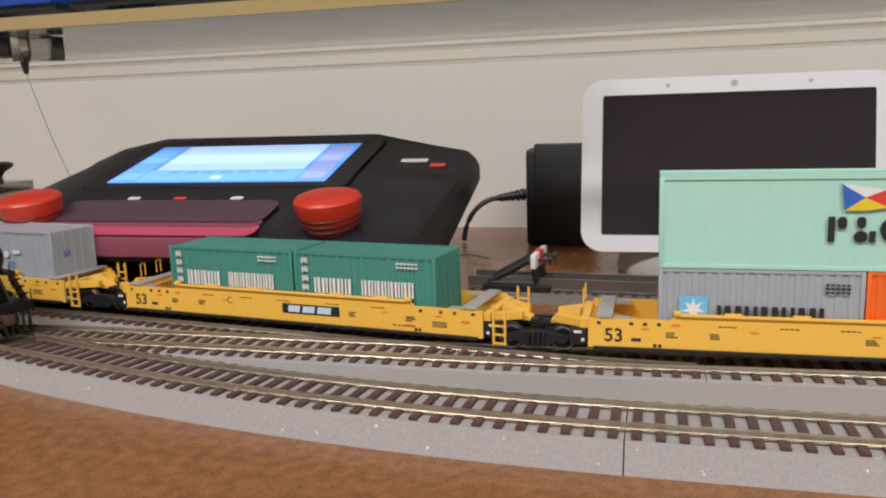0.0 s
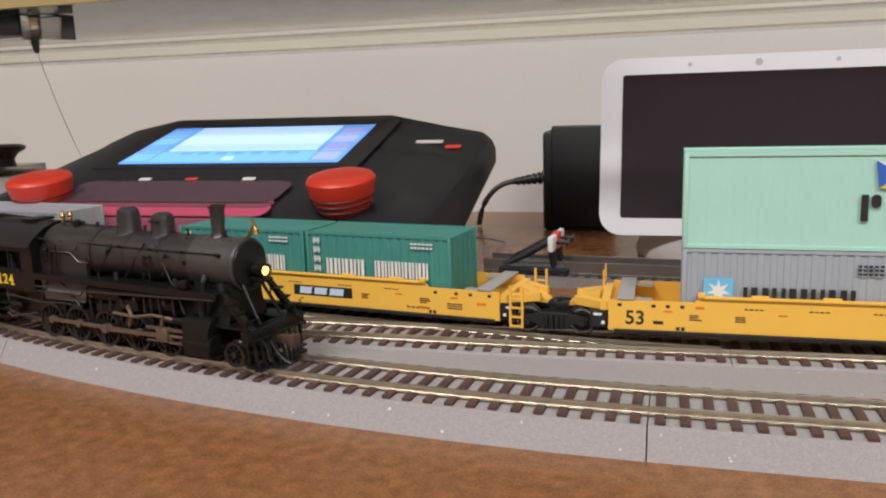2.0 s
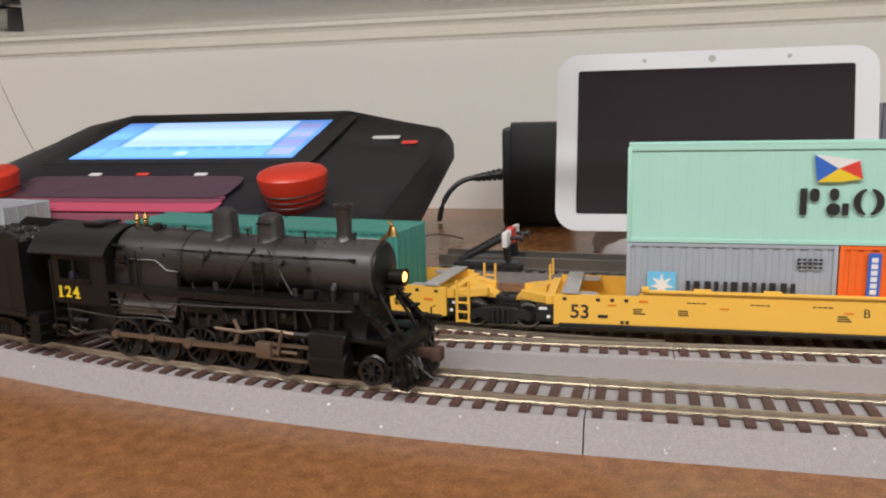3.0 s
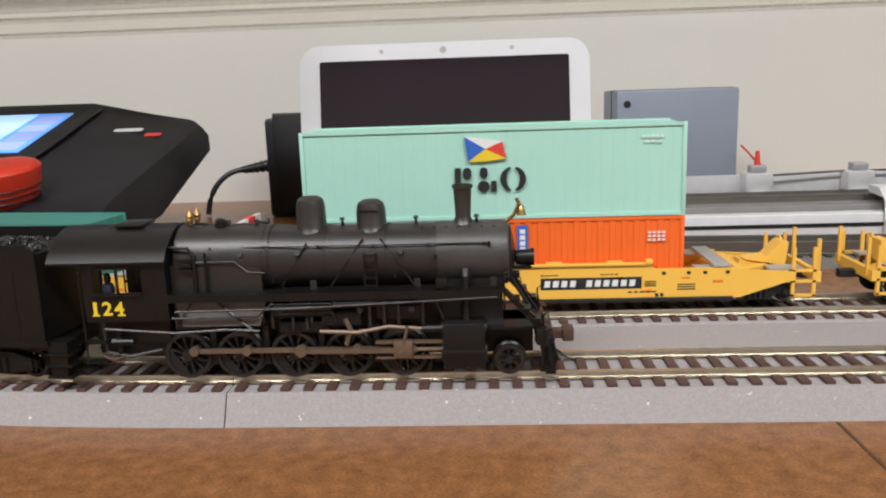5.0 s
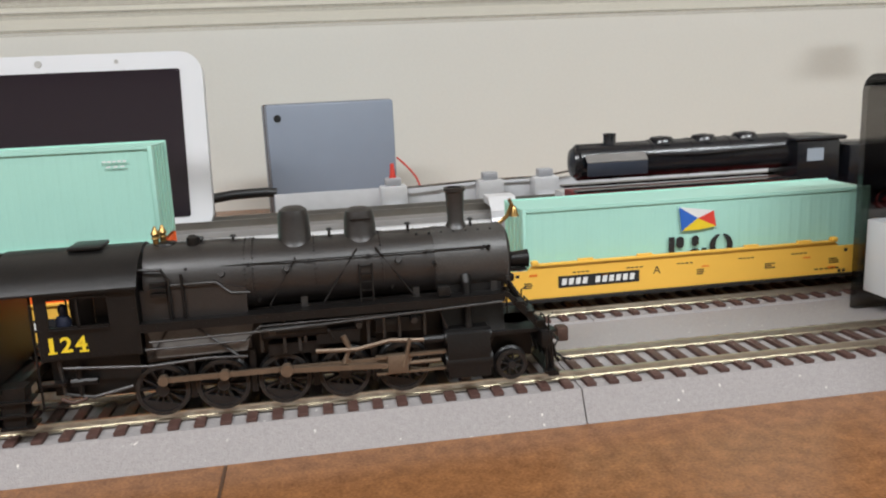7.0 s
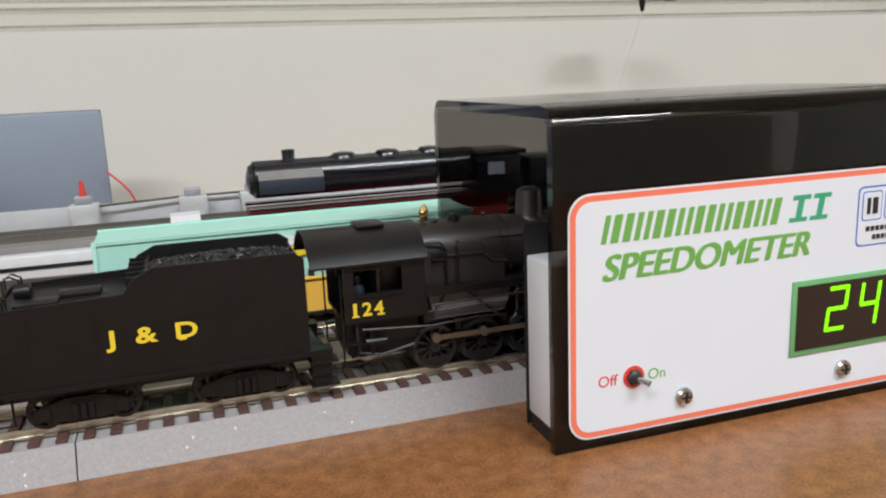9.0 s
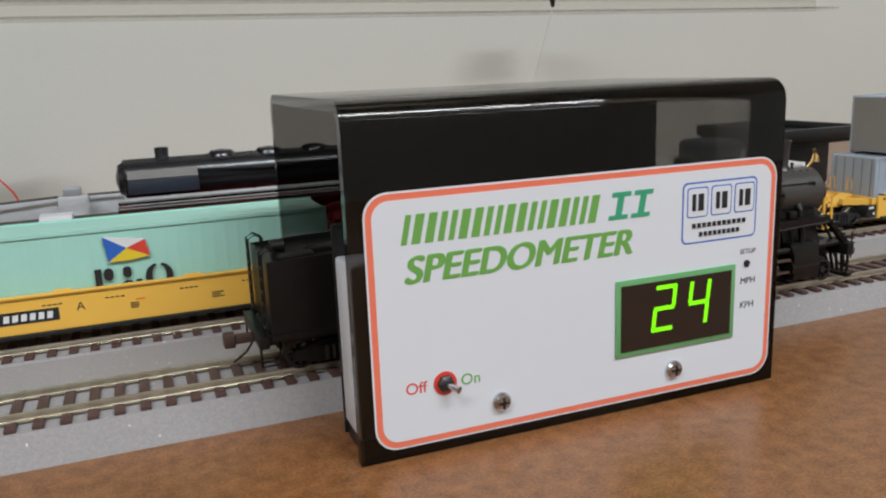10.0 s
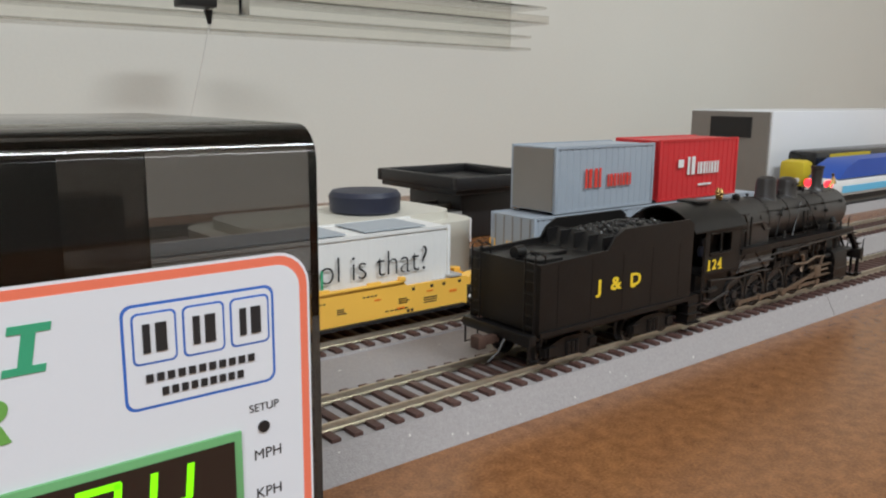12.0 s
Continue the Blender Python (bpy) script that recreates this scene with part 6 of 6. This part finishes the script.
def build_grey_box():
    t = thing("junction_box", pose(0.2660, 0.5960, 0.0, 0, 0, 8), "blue-grey plastic enclosure leaning by the wall", "plastic box")
    part("case", bx(0, 0.0905, 0.0, 0.034, 0.0, 0.0860, 0.002), M_BOXGREY, t)
    part("lid_seam", bx(-0.0004, 0.0909, 0.0125, 0.0132, 0.0, 0.0862), M_GROOVE, t)
    part("screw_hole", cyl((0.0075, -0.0004, 0.0765), (0.0075, 0.0006, 0.0765), 0.0026, 0.0026, 18), M_BLACK, t)
    w = pipe(bmesh.new(), [Vector((0.355 + 0.016 * math.sin(2.6 * u), 0.600, 0.045 - 0.040 * u)) for u in [k / 8 for k in range(9)]], 0.0007, 6)
    solid("red_wire", w, M_RPRINT, "thin red wire beside the enclosure", "wire")
    c = pipe(bmesh.new(), [(0.2280, 0.560, 0.0285), (0.2420, 0.562, 0.0300), (0.2640, 0.566, 0.0300), (0.2700, 0.567, 0.0290)], 0.0032, 12)
    rod(c, (0.2280, 0.560, 0.0285), (0.2280, 0.560, 0.0), 0.0024, 0.0030, 10)
    solid("screwdriver", c, M_BLACK, "black screwdriver grip resting by the enclosure", "tool")


build_grey_box()


def build_stand():
    """A rolling test stand with rails, a bar and clamp blocks; a black engine stands on it."""
    t = thing("test_stand", Matrix(), "grey metal locomotive test stand with clamps", "test stand")
    part("base_bar", bx(0.190, 0.900, 0.478, 0.520, 0.0, 0.0205, 0.001), M_STANDDARK, t)
    part("front_bar", bx(0.200, 0.900, 0.468, 0.4775, 0.0, 0.0170, 0.001), M_ALU, t)
    part("slot", bx(0.262, 0.395, 0.4674, 0.4685, 0.0095, 0.0115), M_BLACK, t)
    for y in (0.491, 0.5075):
        part("bar_rail", bx(0.195, 0.900, y - 0.0008, y + 0.0008, 0.0205, 0.0245), M_RAIL_DARK, t)
    part("back_rail", bx(0.270, 0.640, 0.5400, 0.5420, 0.0, 0.0310), M_ALU, t)
    for x in (0.402, 0.446):
        b = part("clamp", prism(bmesh.new(), [(0.462, 0.006), (0.4675, 0.0), (0.4675, 0.023), (0.476, 0.030), (0.488, 0.030), (0.488, 0.0260), (0.470, 0.0250)], x - 0.008, x + 0.008, "X"), M_ALU, t)
        part("thumb_wheel", cyl((x + 0.002, 0.461, 0.011), (x + 0.002, 0.467, 0.011), 0.0085, 0.0085, 24), M_ALUDARK, b)
    for x in (0.345, 0.408, 0.445):
        part("roller_block", bx(x - 0.0085, x + 0.0085, 0.528, 0.540, 0.0206, 0.0330, 0.001), M_ALU, t)
        part("roller_top", bx(x - 0.005, x + 0.005, 0.530, 0.538, 0.033, 0.038, 0.001), M_ALUDARK, t)
        part("block_foot", bx(x - 0.006, x + 0.006, 0.521, 0.5395, 0.0, 0.0210), M_ALU, t)
    part("red_clip", lathe(bmesh.new(), [(0.0035, 0.033), (0.0018, 0.040), (0.0012, 0.047)], (0.345, 0.534, 0), "Z", 14), M_RPRINT, t, "small red terminal clip")
    bm = pipe(bmesh.new(), [(0.352, 0.534, 0.031), (0.400, 0.536, 0.0325), (0.445, 0.536, 0.0325), (0.470, 0.536, 0.036), (0.480, 0.530, 0.030)], 0.0008, 6)
    part("bare_wire", bm, M_STEEL, t)


M_STANDDARK = material("dark_anodised_bar", (0.27, 0.26, 0.25), 0.45, 0.2, 0.8, 80, 2000, 0.08)
M_ALUDARK = material("dull_aluminium", (0.50, 0.51, 0.54), 0.4, 0.25, 0.85, 150, 2200, 0.08)
build_stand()


def build_black_engine():
    """A second steam engine, at rest behind the train."""
    t = thing("steam_locomotive", pose(0.4580, 0.450, 0.0130, 0, 0, 0), "satin black tender engine with red frame, at rest", "locomotive")
    bm = bmesh.new()
    lathe(bm, [(0.0090, -0.020), (0.0100, -0.019), (0.0100, 0.105)], (0, 0, 0.0365), "X", 32)
    part("boiler", bm, M_LOCO2, t)
    for x in (0.0, 0.022, 0.045, 0.068):
        part("boiler_band", lathe(bmesh.new(), [(0.0103, x), (0.0103, x + 0.001)], (0, 0, 0.0365), "X", 32), M_LOCO2, t)
    part("smokebox_door", lathe(bmesh.new(), [(0.0085, 0), (0.0075, -0.002), (0.002, -0.0034)], (-0.020, 0, 0.0365), "X", 24), M_LOCO2, t)
    part("chimney", lathe(bmesh.new(), [(0.0042, 0.0450), (0.0034, 0.0470), (0.0036, 0.0515), (0.0026, 0.0515), (0.001, 0.050)], (0.0, 0, 0), "Z", 20), M_LOCO2, t)
    for x in (0.030, 0.055, 0.080):
        part("dome", lathe(bmesh.new(), [(0.0075, 0.0440), (0.0070, 0.0465), (0.0055, 0.0480), (0.001, 0.0486)], (x, 0, 0), "Z", 20), M_LOCO2, t)
    for sy in (-1, 1):
        part("smoke_deflector", bx(-0.018, 0.016, sy * 0.0150 - 0.0005, sy * 0.0150 + 0.0005, 0.0300, 0.0372, 0.0004), M_BLUEBLACK, t, "satin blue-black smoke deflector")
        # sloping plate added, its lighter grey standing for the deflector's highlight
        part("deflector_highlight", prism(bmesh.new(), [(sy * 0.0155, 0.0376), (sy * 0.0150, 0.0372), (sy * 0.0108, 0.0410), (sy * 0.0112, 0.0415)], -0.018, 0.016, "X"), M_STANDDARK, t, "grey plate added as the deflector's highlight")
        part("running_board", bx(-0.024, 0.105, sy * 0.0125 - 0.0030, sy * 0.0125 + 0.0030, 0.0215, 0.0228), M_LOCO2, t)
        part("cylinder", rod(bmesh.new(), (-0.014, sy * 0.0125, 0.010), (0.004, sy * 0.0125, 0.010), 0.0052, 0.0052, 20), M_LOCO2, t)
        part("pipework", pipe(bmesh.new(), [(0.01, sy * 0.0105, 0.0400), (0.05, sy * 0.0108, 0.0385), (0.10, sy * 0.0108, 0.0400)], 0.0006, 6), M_LOCO2, t)
    for x in (0.016, 0.034, 0.052, 0.070, 0.088):
        bm = bmesh.new()
        for sy in (-1, 1):
            spoked(bm, x, sy * 0.0082, sy, 0.0080, 12)
        bmesh.ops.translate(bm, vec=(0, 0, 0.0080), verts=bm.verts[:])
        part("driving_wheelset", bm, M_REDWHEEL, t)
    part("frame", bx(-0.024, 0.125, -0.0065, 0.0065, 0.0060, 0.0215), M_REDWHEEL, t, "dull red frame")
    bm = bx(0.104, 0.130, -0.0145, 0.0145, 0.0200, 0.0420, 0.0008)
    part("cab", bm, M_LOCO2, t)
    part("cab_roof", bx(0.102, 0.134, -0.0155, 0.0155, 0.0420, 0.0445, 0.0012), M_LOCO2, t)
    part("cab_window", bx(0.110, 0.120, -0.0148, 0.0148, 0.0310, 0.0380), M_BLUEGREY, t)
    part("front_buffer_beam", bx(-0.0265, -0.0240, -0.0140, 0.0140, 0.0100, 0.0150, 0.0005), M_LOCO2, t)
    part("tender_body", bx(0.136, 0.205, -0.0145, 0.0145, 0.0120, 0.0390, 0.0015), M_LOCO2, t)
    part("tender_frame", bx(0.136, 0.205, -0.0105, 0.0105, 0.0040, 0.0120), M_LOCO2, t)
    for x in (0.148, 0.163, 0.178, 0.193):
        bm = bmesh.new()
        for sy in (-1, 1):
            spoked(bm, x, sy * 0.0082, sy, 0.0056, 9)
        bmesh.ops.translate(bm, vec=(0, 0, 0.0056), verts=bm.verts[:])
        part("tender_wheelset", bm, M_REDWHEEL, t)
    solid("stand_rail", bx(0.405, 0.700, 0.438, 0.4615, 0.0, 0.0128, 0.0005), M_STANDDARK, "dark rail base under the black engine", "track base")


M_BLUEBLACK = material("satin_blue_black", (0.05, 0.06, 0.085), 0.3, 0.3, 0.8, 200, 2000, 0.05)
M_REDWHEEL = material("dull_red_wheel", (0.22, 0.02, 0.02), 0.45, 0, 0.8, 200, 2000, 0.05)
build_black_engine()

# ---- shelf on the wall ----


def clear(ob):
    """A clear pane lets the room's light through."""
    ob.visible_shadow = False
    return ob


def build_shelf():
    t = thing("wall_shelf", Matrix(), "long clear plastic wall rack with a gold-edged shelf board", "shelf")
    clear(part("board", bx(-1.2, 0.52, 0.398, 0.640, 0.1590, 0.1630), M_SHELF, t))
    part("front_edge", bx(-1.2, 0.52, 0.3940, 0.3978, 0.1575, 0.1645), M_GOLD, t, "dull gold front edge")
    clear(part("back_plate", bx(-1.2, 1.148, 0.6955, 0.6990, 0.1440, 0.1950), M_SHELF, t))
    for z in (0.1440, 0.1560, 0.1680, 0.1830):
        clear(part("ledge", bx(-1.2, 1.148, 0.6450 if z > 0.16 else 0.6650, 0.6950, z, z + 0.0022), M_SHELF, t))
    clear(part("lip", bx(-1.2, 1.148, 0.6410, 0.6440, 0.1680, 0.1760), M_SHELF, t))
    for x, y, z, w in ((-0.3015, 0.440, 0.1585, 0.0165), (0.7780, 0.625, 0.1680, 0.012)):
        part("bracket", bx(x - w, x + w, y - 0.010, y + 0.010, z - 0.0115, z - 0.0001, 0.0012), M_BLACK, t, "black clamp bracket")
        clear(part("clear_bracket", bx(x + w + 0.0003, x + w + 0.025, y - 0.008, y + 0.010, z - 0.0150, z - 0.0001, 0.0008), M_CLEAR, t))
        part("hook", cyl((x + w * 0.9, y + 0.004, z - 0.012), (x + w * 0.95, y + 0.004, z - 0.022), 0.0032, 0.0014), M_BLACK, t)
        pts = [Vector((x + w * 0.95 + (-0.088 if x < 0 else -0.012) * u, y + 0.004 + (0.136 if x < 0 else 0.055) * u, z - 0.022 - (0.078 if x < 0 else 0.120) * u - 0.004 * math.sin(3.14 * u))) for u in [k / 10 for k in range(11)]]
        solid("hanging_cable", pipe(bmesh.new(), pts, 0.00025, 6), M_WPRINT, "thin pale cable hanging down the wall", "cable")
    # blue rolling stock on the shelf
    t = thing("blue_coach", Matrix(), "royal blue model coach standing on the shelf", "coach")
    part("body", bx(-0.70, -0.235, 0.412, 0.446, 0.1730, 0.2040, 0.003), M_LBLUE, t)
    part("floor", bx(-0.70, -0.235, 0.415, 0.443, 0.1700, 0.1732), M_BLACK, t)
    part("stripe", bx(-0.6995, -0.2355, 0.4115, 0.4118, 0.1780, 0.1800), M_YPRINT, t)
    for x in (-0.64, -0.62, -0.31, -0.29):
        bm = bmesh.new()
        for sy in (-1, 1):
            rod(bm, (x, 0.429 + sy * 0.006, 0.1684), (x, 0.429 + sy * 0.009, 0.1684), 0.0052, 0.0052, 18)
        part("wheelset", bm, M_WHEEL, t)
    t = thing("blue_coach", Matrix(), "royal blue and dark model coach on the shelf", "coach")
    part("body", bx(-0.225, 0.020, 0.412, 0.446, 0.1730, 0.2040, 0.003), M_LBLUE, t)
    part("floor", bx(-0.225, 0.020, 0.415, 0.443, 0.1700, 0.1732), M_BLACK, t)
    for x in (-0.20, -0.18, -0.03, -0.01):
        bm = bmesh.new()
        for sy in (-1, 1):
            rod(bm, (x, 0.429 + sy * 0.006, 0.1684), (x, 0.429 + sy * 0.009, 0.1684), 0.0052, 0.0052, 18)
        part("wheelset", bm, M_WHEEL, t)


build_shelf()


def build_left_corner():
    t = thing("control_box", Matrix(), "pale grey control box with a black knob", "control box")
    part("case", bx(-0.520, -0.420, 0.520, 0.600, 0.0, 0.0480, 0.002), M_HUBW, t)
    part("clear_lid", bx(-0.515, -0.425, 0.525, 0.595, 0.0482, 0.0560, 0.001), M_CLEAR, t)
    part("post", lathe(bmesh.new(), [(0.010, 0.0482), (0.010, 0.060), (0.008, 0.061)], (-0.455, 0.545, 0), "Z", 24), M_ALU, t)
    part("knob", lathe(bmesh.new(), [(0.0075, 0.056), (0.0060, 0.062), (0.0085, 0.066), (0.0150, 0.070), (0.0155, 0.0725), (0.0120, 0.074), (0.002, 0.0745)], (-0.425, 0.552, 0), "Z", 28), M_BLACK, t, "black flanged knob")


build_left_corner()


def build_right_end():
    # puck and ivory holder behind the train
    t = thing("ivory_holder", Matrix(), "rounded ivory plastic holder behind the train", "holder")
    bm = prism(bmesh.new(), rounded(0.690, 0.826, 0.375, 0.445, 0.016, 8), 0.0, 0.0345, "Z")
    part("body", bm, M_CREAM, t)
    part("top_cover", prism(bmesh.new(), rounded(0.7, 0.816, 0.383, 0.437, 0.014, 8), 0.0345, 0.0390, "Z"), M_CREAM, t)
    t = thing("round_cap", Matrix(), "dark navy round cap resting on the ivory holder", "cap")
    part("disc", lathe(bmesh.new(), [(0.0165, 0.0390), (0.0180, 0.0402), (0.0184, 0.0478), (0.0168, 0.0500), (0.002, 0.0505)], (0.773, 0.406, 0), "Z", 36), M_NAVY, t)
    t = thing("black_tray", Matrix(), "open black plastic tray by the wall", "tray")
    part("base", bx(0.900, 0.950, 0.480, 0.540, 0.0, 0.0330, 0.002), M_BLACK, t)
    part("plate", bx(0.884, 0.966, 0.466, 0.552, 0.0330, 0.0390, 0.001), M_BLACK, t)
    for a in ((0.882, 0.968, 0.463, 0.468), (0.882, 0.968, 0.550, 0.555), (0.882, 0.888, 0.468, 0.550), (0.962, 0.968, 0.468, 0.550)):
        part("rim", bx(*a, 0.0365, 0.0450, 0.001), M_BLACK, t)
    t = thing("white_box", Matrix(), "large white box with a shaded grey end and dark window", "box")
    part("body", bx(1.282, 1.700, 0.470, 0.560, 0.0, 0.0865, 0.002), M_HUBW, t)
    # the west end's shade is given by this darker colour
    part("end_panel", bx(1.2790, 1.2820, 0.472, 0.558, 0.002, 0.0850), M_END_SHADE, t)
    part("window", bx(1.2780, 1.2792, 0.490, 0.535, 0.060, 0.080), M_BLACK, t)
    # yellow and black diesel, blue and white railcar on a rear track
    t = thing("diesel_locomotive", Matrix(), "black diesel locomotive with bright yellow nose", "locomotive")
    part("body", bx(1.2850, 1.4950, 0.426, 0.455, 0.0180, 0.0500, 0.004), M_LOCO2, t)
    part("nose", bx(1.2670, 1.2870, 0.428, 0.453, 0.0170, 0.0420, 0.005), M_YLOCO, t)
    part("cab_band", bx(1.3100, 1.3950, 0.4255, 0.4262, 0.0370, 0.0470), M_YLOCO, t)
    part("frame", bx(1.2630, 1.4950, 0.429, 0.452, 0.0100, 0.0180), M_BLACK, t)
    part("lamp", cyl((1.2665, 0.434, 0.024), (1.2680, 0.434, 0.024), 0.0025), M_HUBW, t)
    for x in (1.2900, 1.3100, 1.4450, 1.4650):
        part("wheelset", cyl((x, 0.431, 0.0065), (x, 0.450, 0.0065), 0.0052), M_WHEEL, t)
    solid("rear_track_base", bx(1.02, 1.80, 0.420, 0.462, 0.0, 0.0013), M_BED, "grey base under the rear models", "track base")
    t = thing("railcar", Matrix(), "blue and white railcar with a glowing red tail lamp", "railcar")
    part("body", bx(1.2350, 1.4650, 0.384, 0.412, 0.0145, 0.0300, 0.004), M_WHITE, t)
    bm = prism(bmesh.new(), [(1.2450, 0.0302), (1.4650, 0.0302), (1.4650, 0.0460), (1.2770, 0.0460), (1.2570, 0.0400)], 0.3845, 0.4115)
    part("upper_body", bm, M_LBLUE, t)
    part("side_stripe", bx(1.2500, 1.3450, 0.3836, 0.3842, 0.0180, 0.0240), M_SKY, t)
    for y in (0.389, 0.407):
        part("tail_lamp", lathe(bmesh.new(), [(0.0034, 0.0), (0.0034, -0.0012), (0.001, -0.0020)], (1.2355, y, 0.0262), "X", 14), M_TAIL, t, "glowing red tail lamp")
    part("underframe", bx(1.2400, 1.4650, 0.388, 0.408, 0.0102, 0.0146), M_BLACK, t)


build_right_end()

# ---- what moves ----
RUN = [(0, -0.196), (0.5, -0.160), (1, -0.1245), (1.5, -0.089), (2, -0.0535), (2.5, -0.0178), (3.5, 0.0545), (4.5, 0.127), (5, 0.1645), (5.5, 0.203), (6, 0.2445), (6.5, 0.288),
       (7.1, 0.3450), (7.7, 0.4050), (8.3, 0.4680), (9, 0.5535), (9.5, 0.615), (10, 0.677), (10.5, 0.739), (11, 0.801), (11.5, 0.863), (12, 0.925)]


def run_at(t):
    """Distance run, by cubic pieces through the rows of RUN."""
    n = len(RUN)
    i = max(0, min(n - 2, sum(1 for r in RUN if r[0] <= t) - 1))
    t0, s0 = RUN[i]
    t1, s1 = RUN[i + 1]
    tp, sp = RUN[max(0, i - 1)]
    tn, sn = RUN[min(n - 1, i + 2)]
    m0, m1 = (s1 - sp) / (t1 - tp), (sn - s0) / (tn - t0)
    h = t1 - t0
    u = (t - t0) / h
    return s0 * (2 * u ** 3 - 3 * u * u + 1) + h * m0 * (u ** 3 - 2 * u * u + u) + s1 * (3 * u * u - 2 * u ** 3) + h * m1 * (u ** 3 - u * u)


def on_track(xa, xb):
    """A rigid pose over the near track, through two points of its line; origin at xa."""
    a = math.degrees(math.atan2(near_y(xb) - near_y(xa), xb - xa))
    return pose(xa, near_y(xa), RAIL_TOP, 0, 0, a)


def motions():
    times = [k / 15 for k in range(181)]
    rows, tender_rows, spin = [], [], []
    for t in times:
        s = run_at(t)
        rear = s - 0.085
        m = on_track(rear, s - 0.015)
        rows.append((t, m @ pose(0.085, 0, 0)))
        tr = on_track(s - 0.190, s - 0.135)
        tender_rows.append((t, tr @ pose(0.068, 0, 0)))
        spin.append(math.degrees(s / WR) - 211.0)
    walk(LOCO, rows)
    walk(TENDER, tender_rows)
    for ob, x in LOCO_MOVERS["drivers"]:
        walk(ob, [(t, pose(x, 0, WR, 0, a, 0)) for t, a in zip(times, spin)])
    walk(LOCO_MOVERS["lead"], [(t, pose(0.0128, 0, 0.0044, 0, a * WR / 0.0044, 0)) for t, a in zip(times, spin)])
    for ob, x in TENDER_WHEELS:
        walk(ob, [(t, pose(x, 0, 0.0046, 0, a * WR / 0.0046, 0)) for t, a in zip(times, spin)])

    def pin(a, sy):
        a = radians(a + (0 if sy < 0 else 90))
        return CRANK * math.sin(a), WR + CRANK * math.cos(a)
    for ob, sy in LOCO_MOVERS["rods"]:
        walk(ob, [(t, pose(pin(a, sy)[0], 0, pin(a, sy)[1])) for t, a in zip(times, spin)])
    for ob, sy, what in LOCO_MOVERS["main"]:
        keyed = []
        for t, a in zip(times, spin):
            px, pz = pin(a, sy)
            dz = 0.0088 - pz
            reach = math.sqrt(0.0300 ** 2 - dz * dz)
            if what == "rod":
                keyed.append((t, pose(DRIVERS[2] + px, 0, pz, 0, -math.degrees(math.asin(dz / 0.0300)), 0)))
            else:
                keyed.append((t, pose(DRIVERS[2] + px + reach, 0, 0.0088)))
        walk(ob, keyed)


motions()
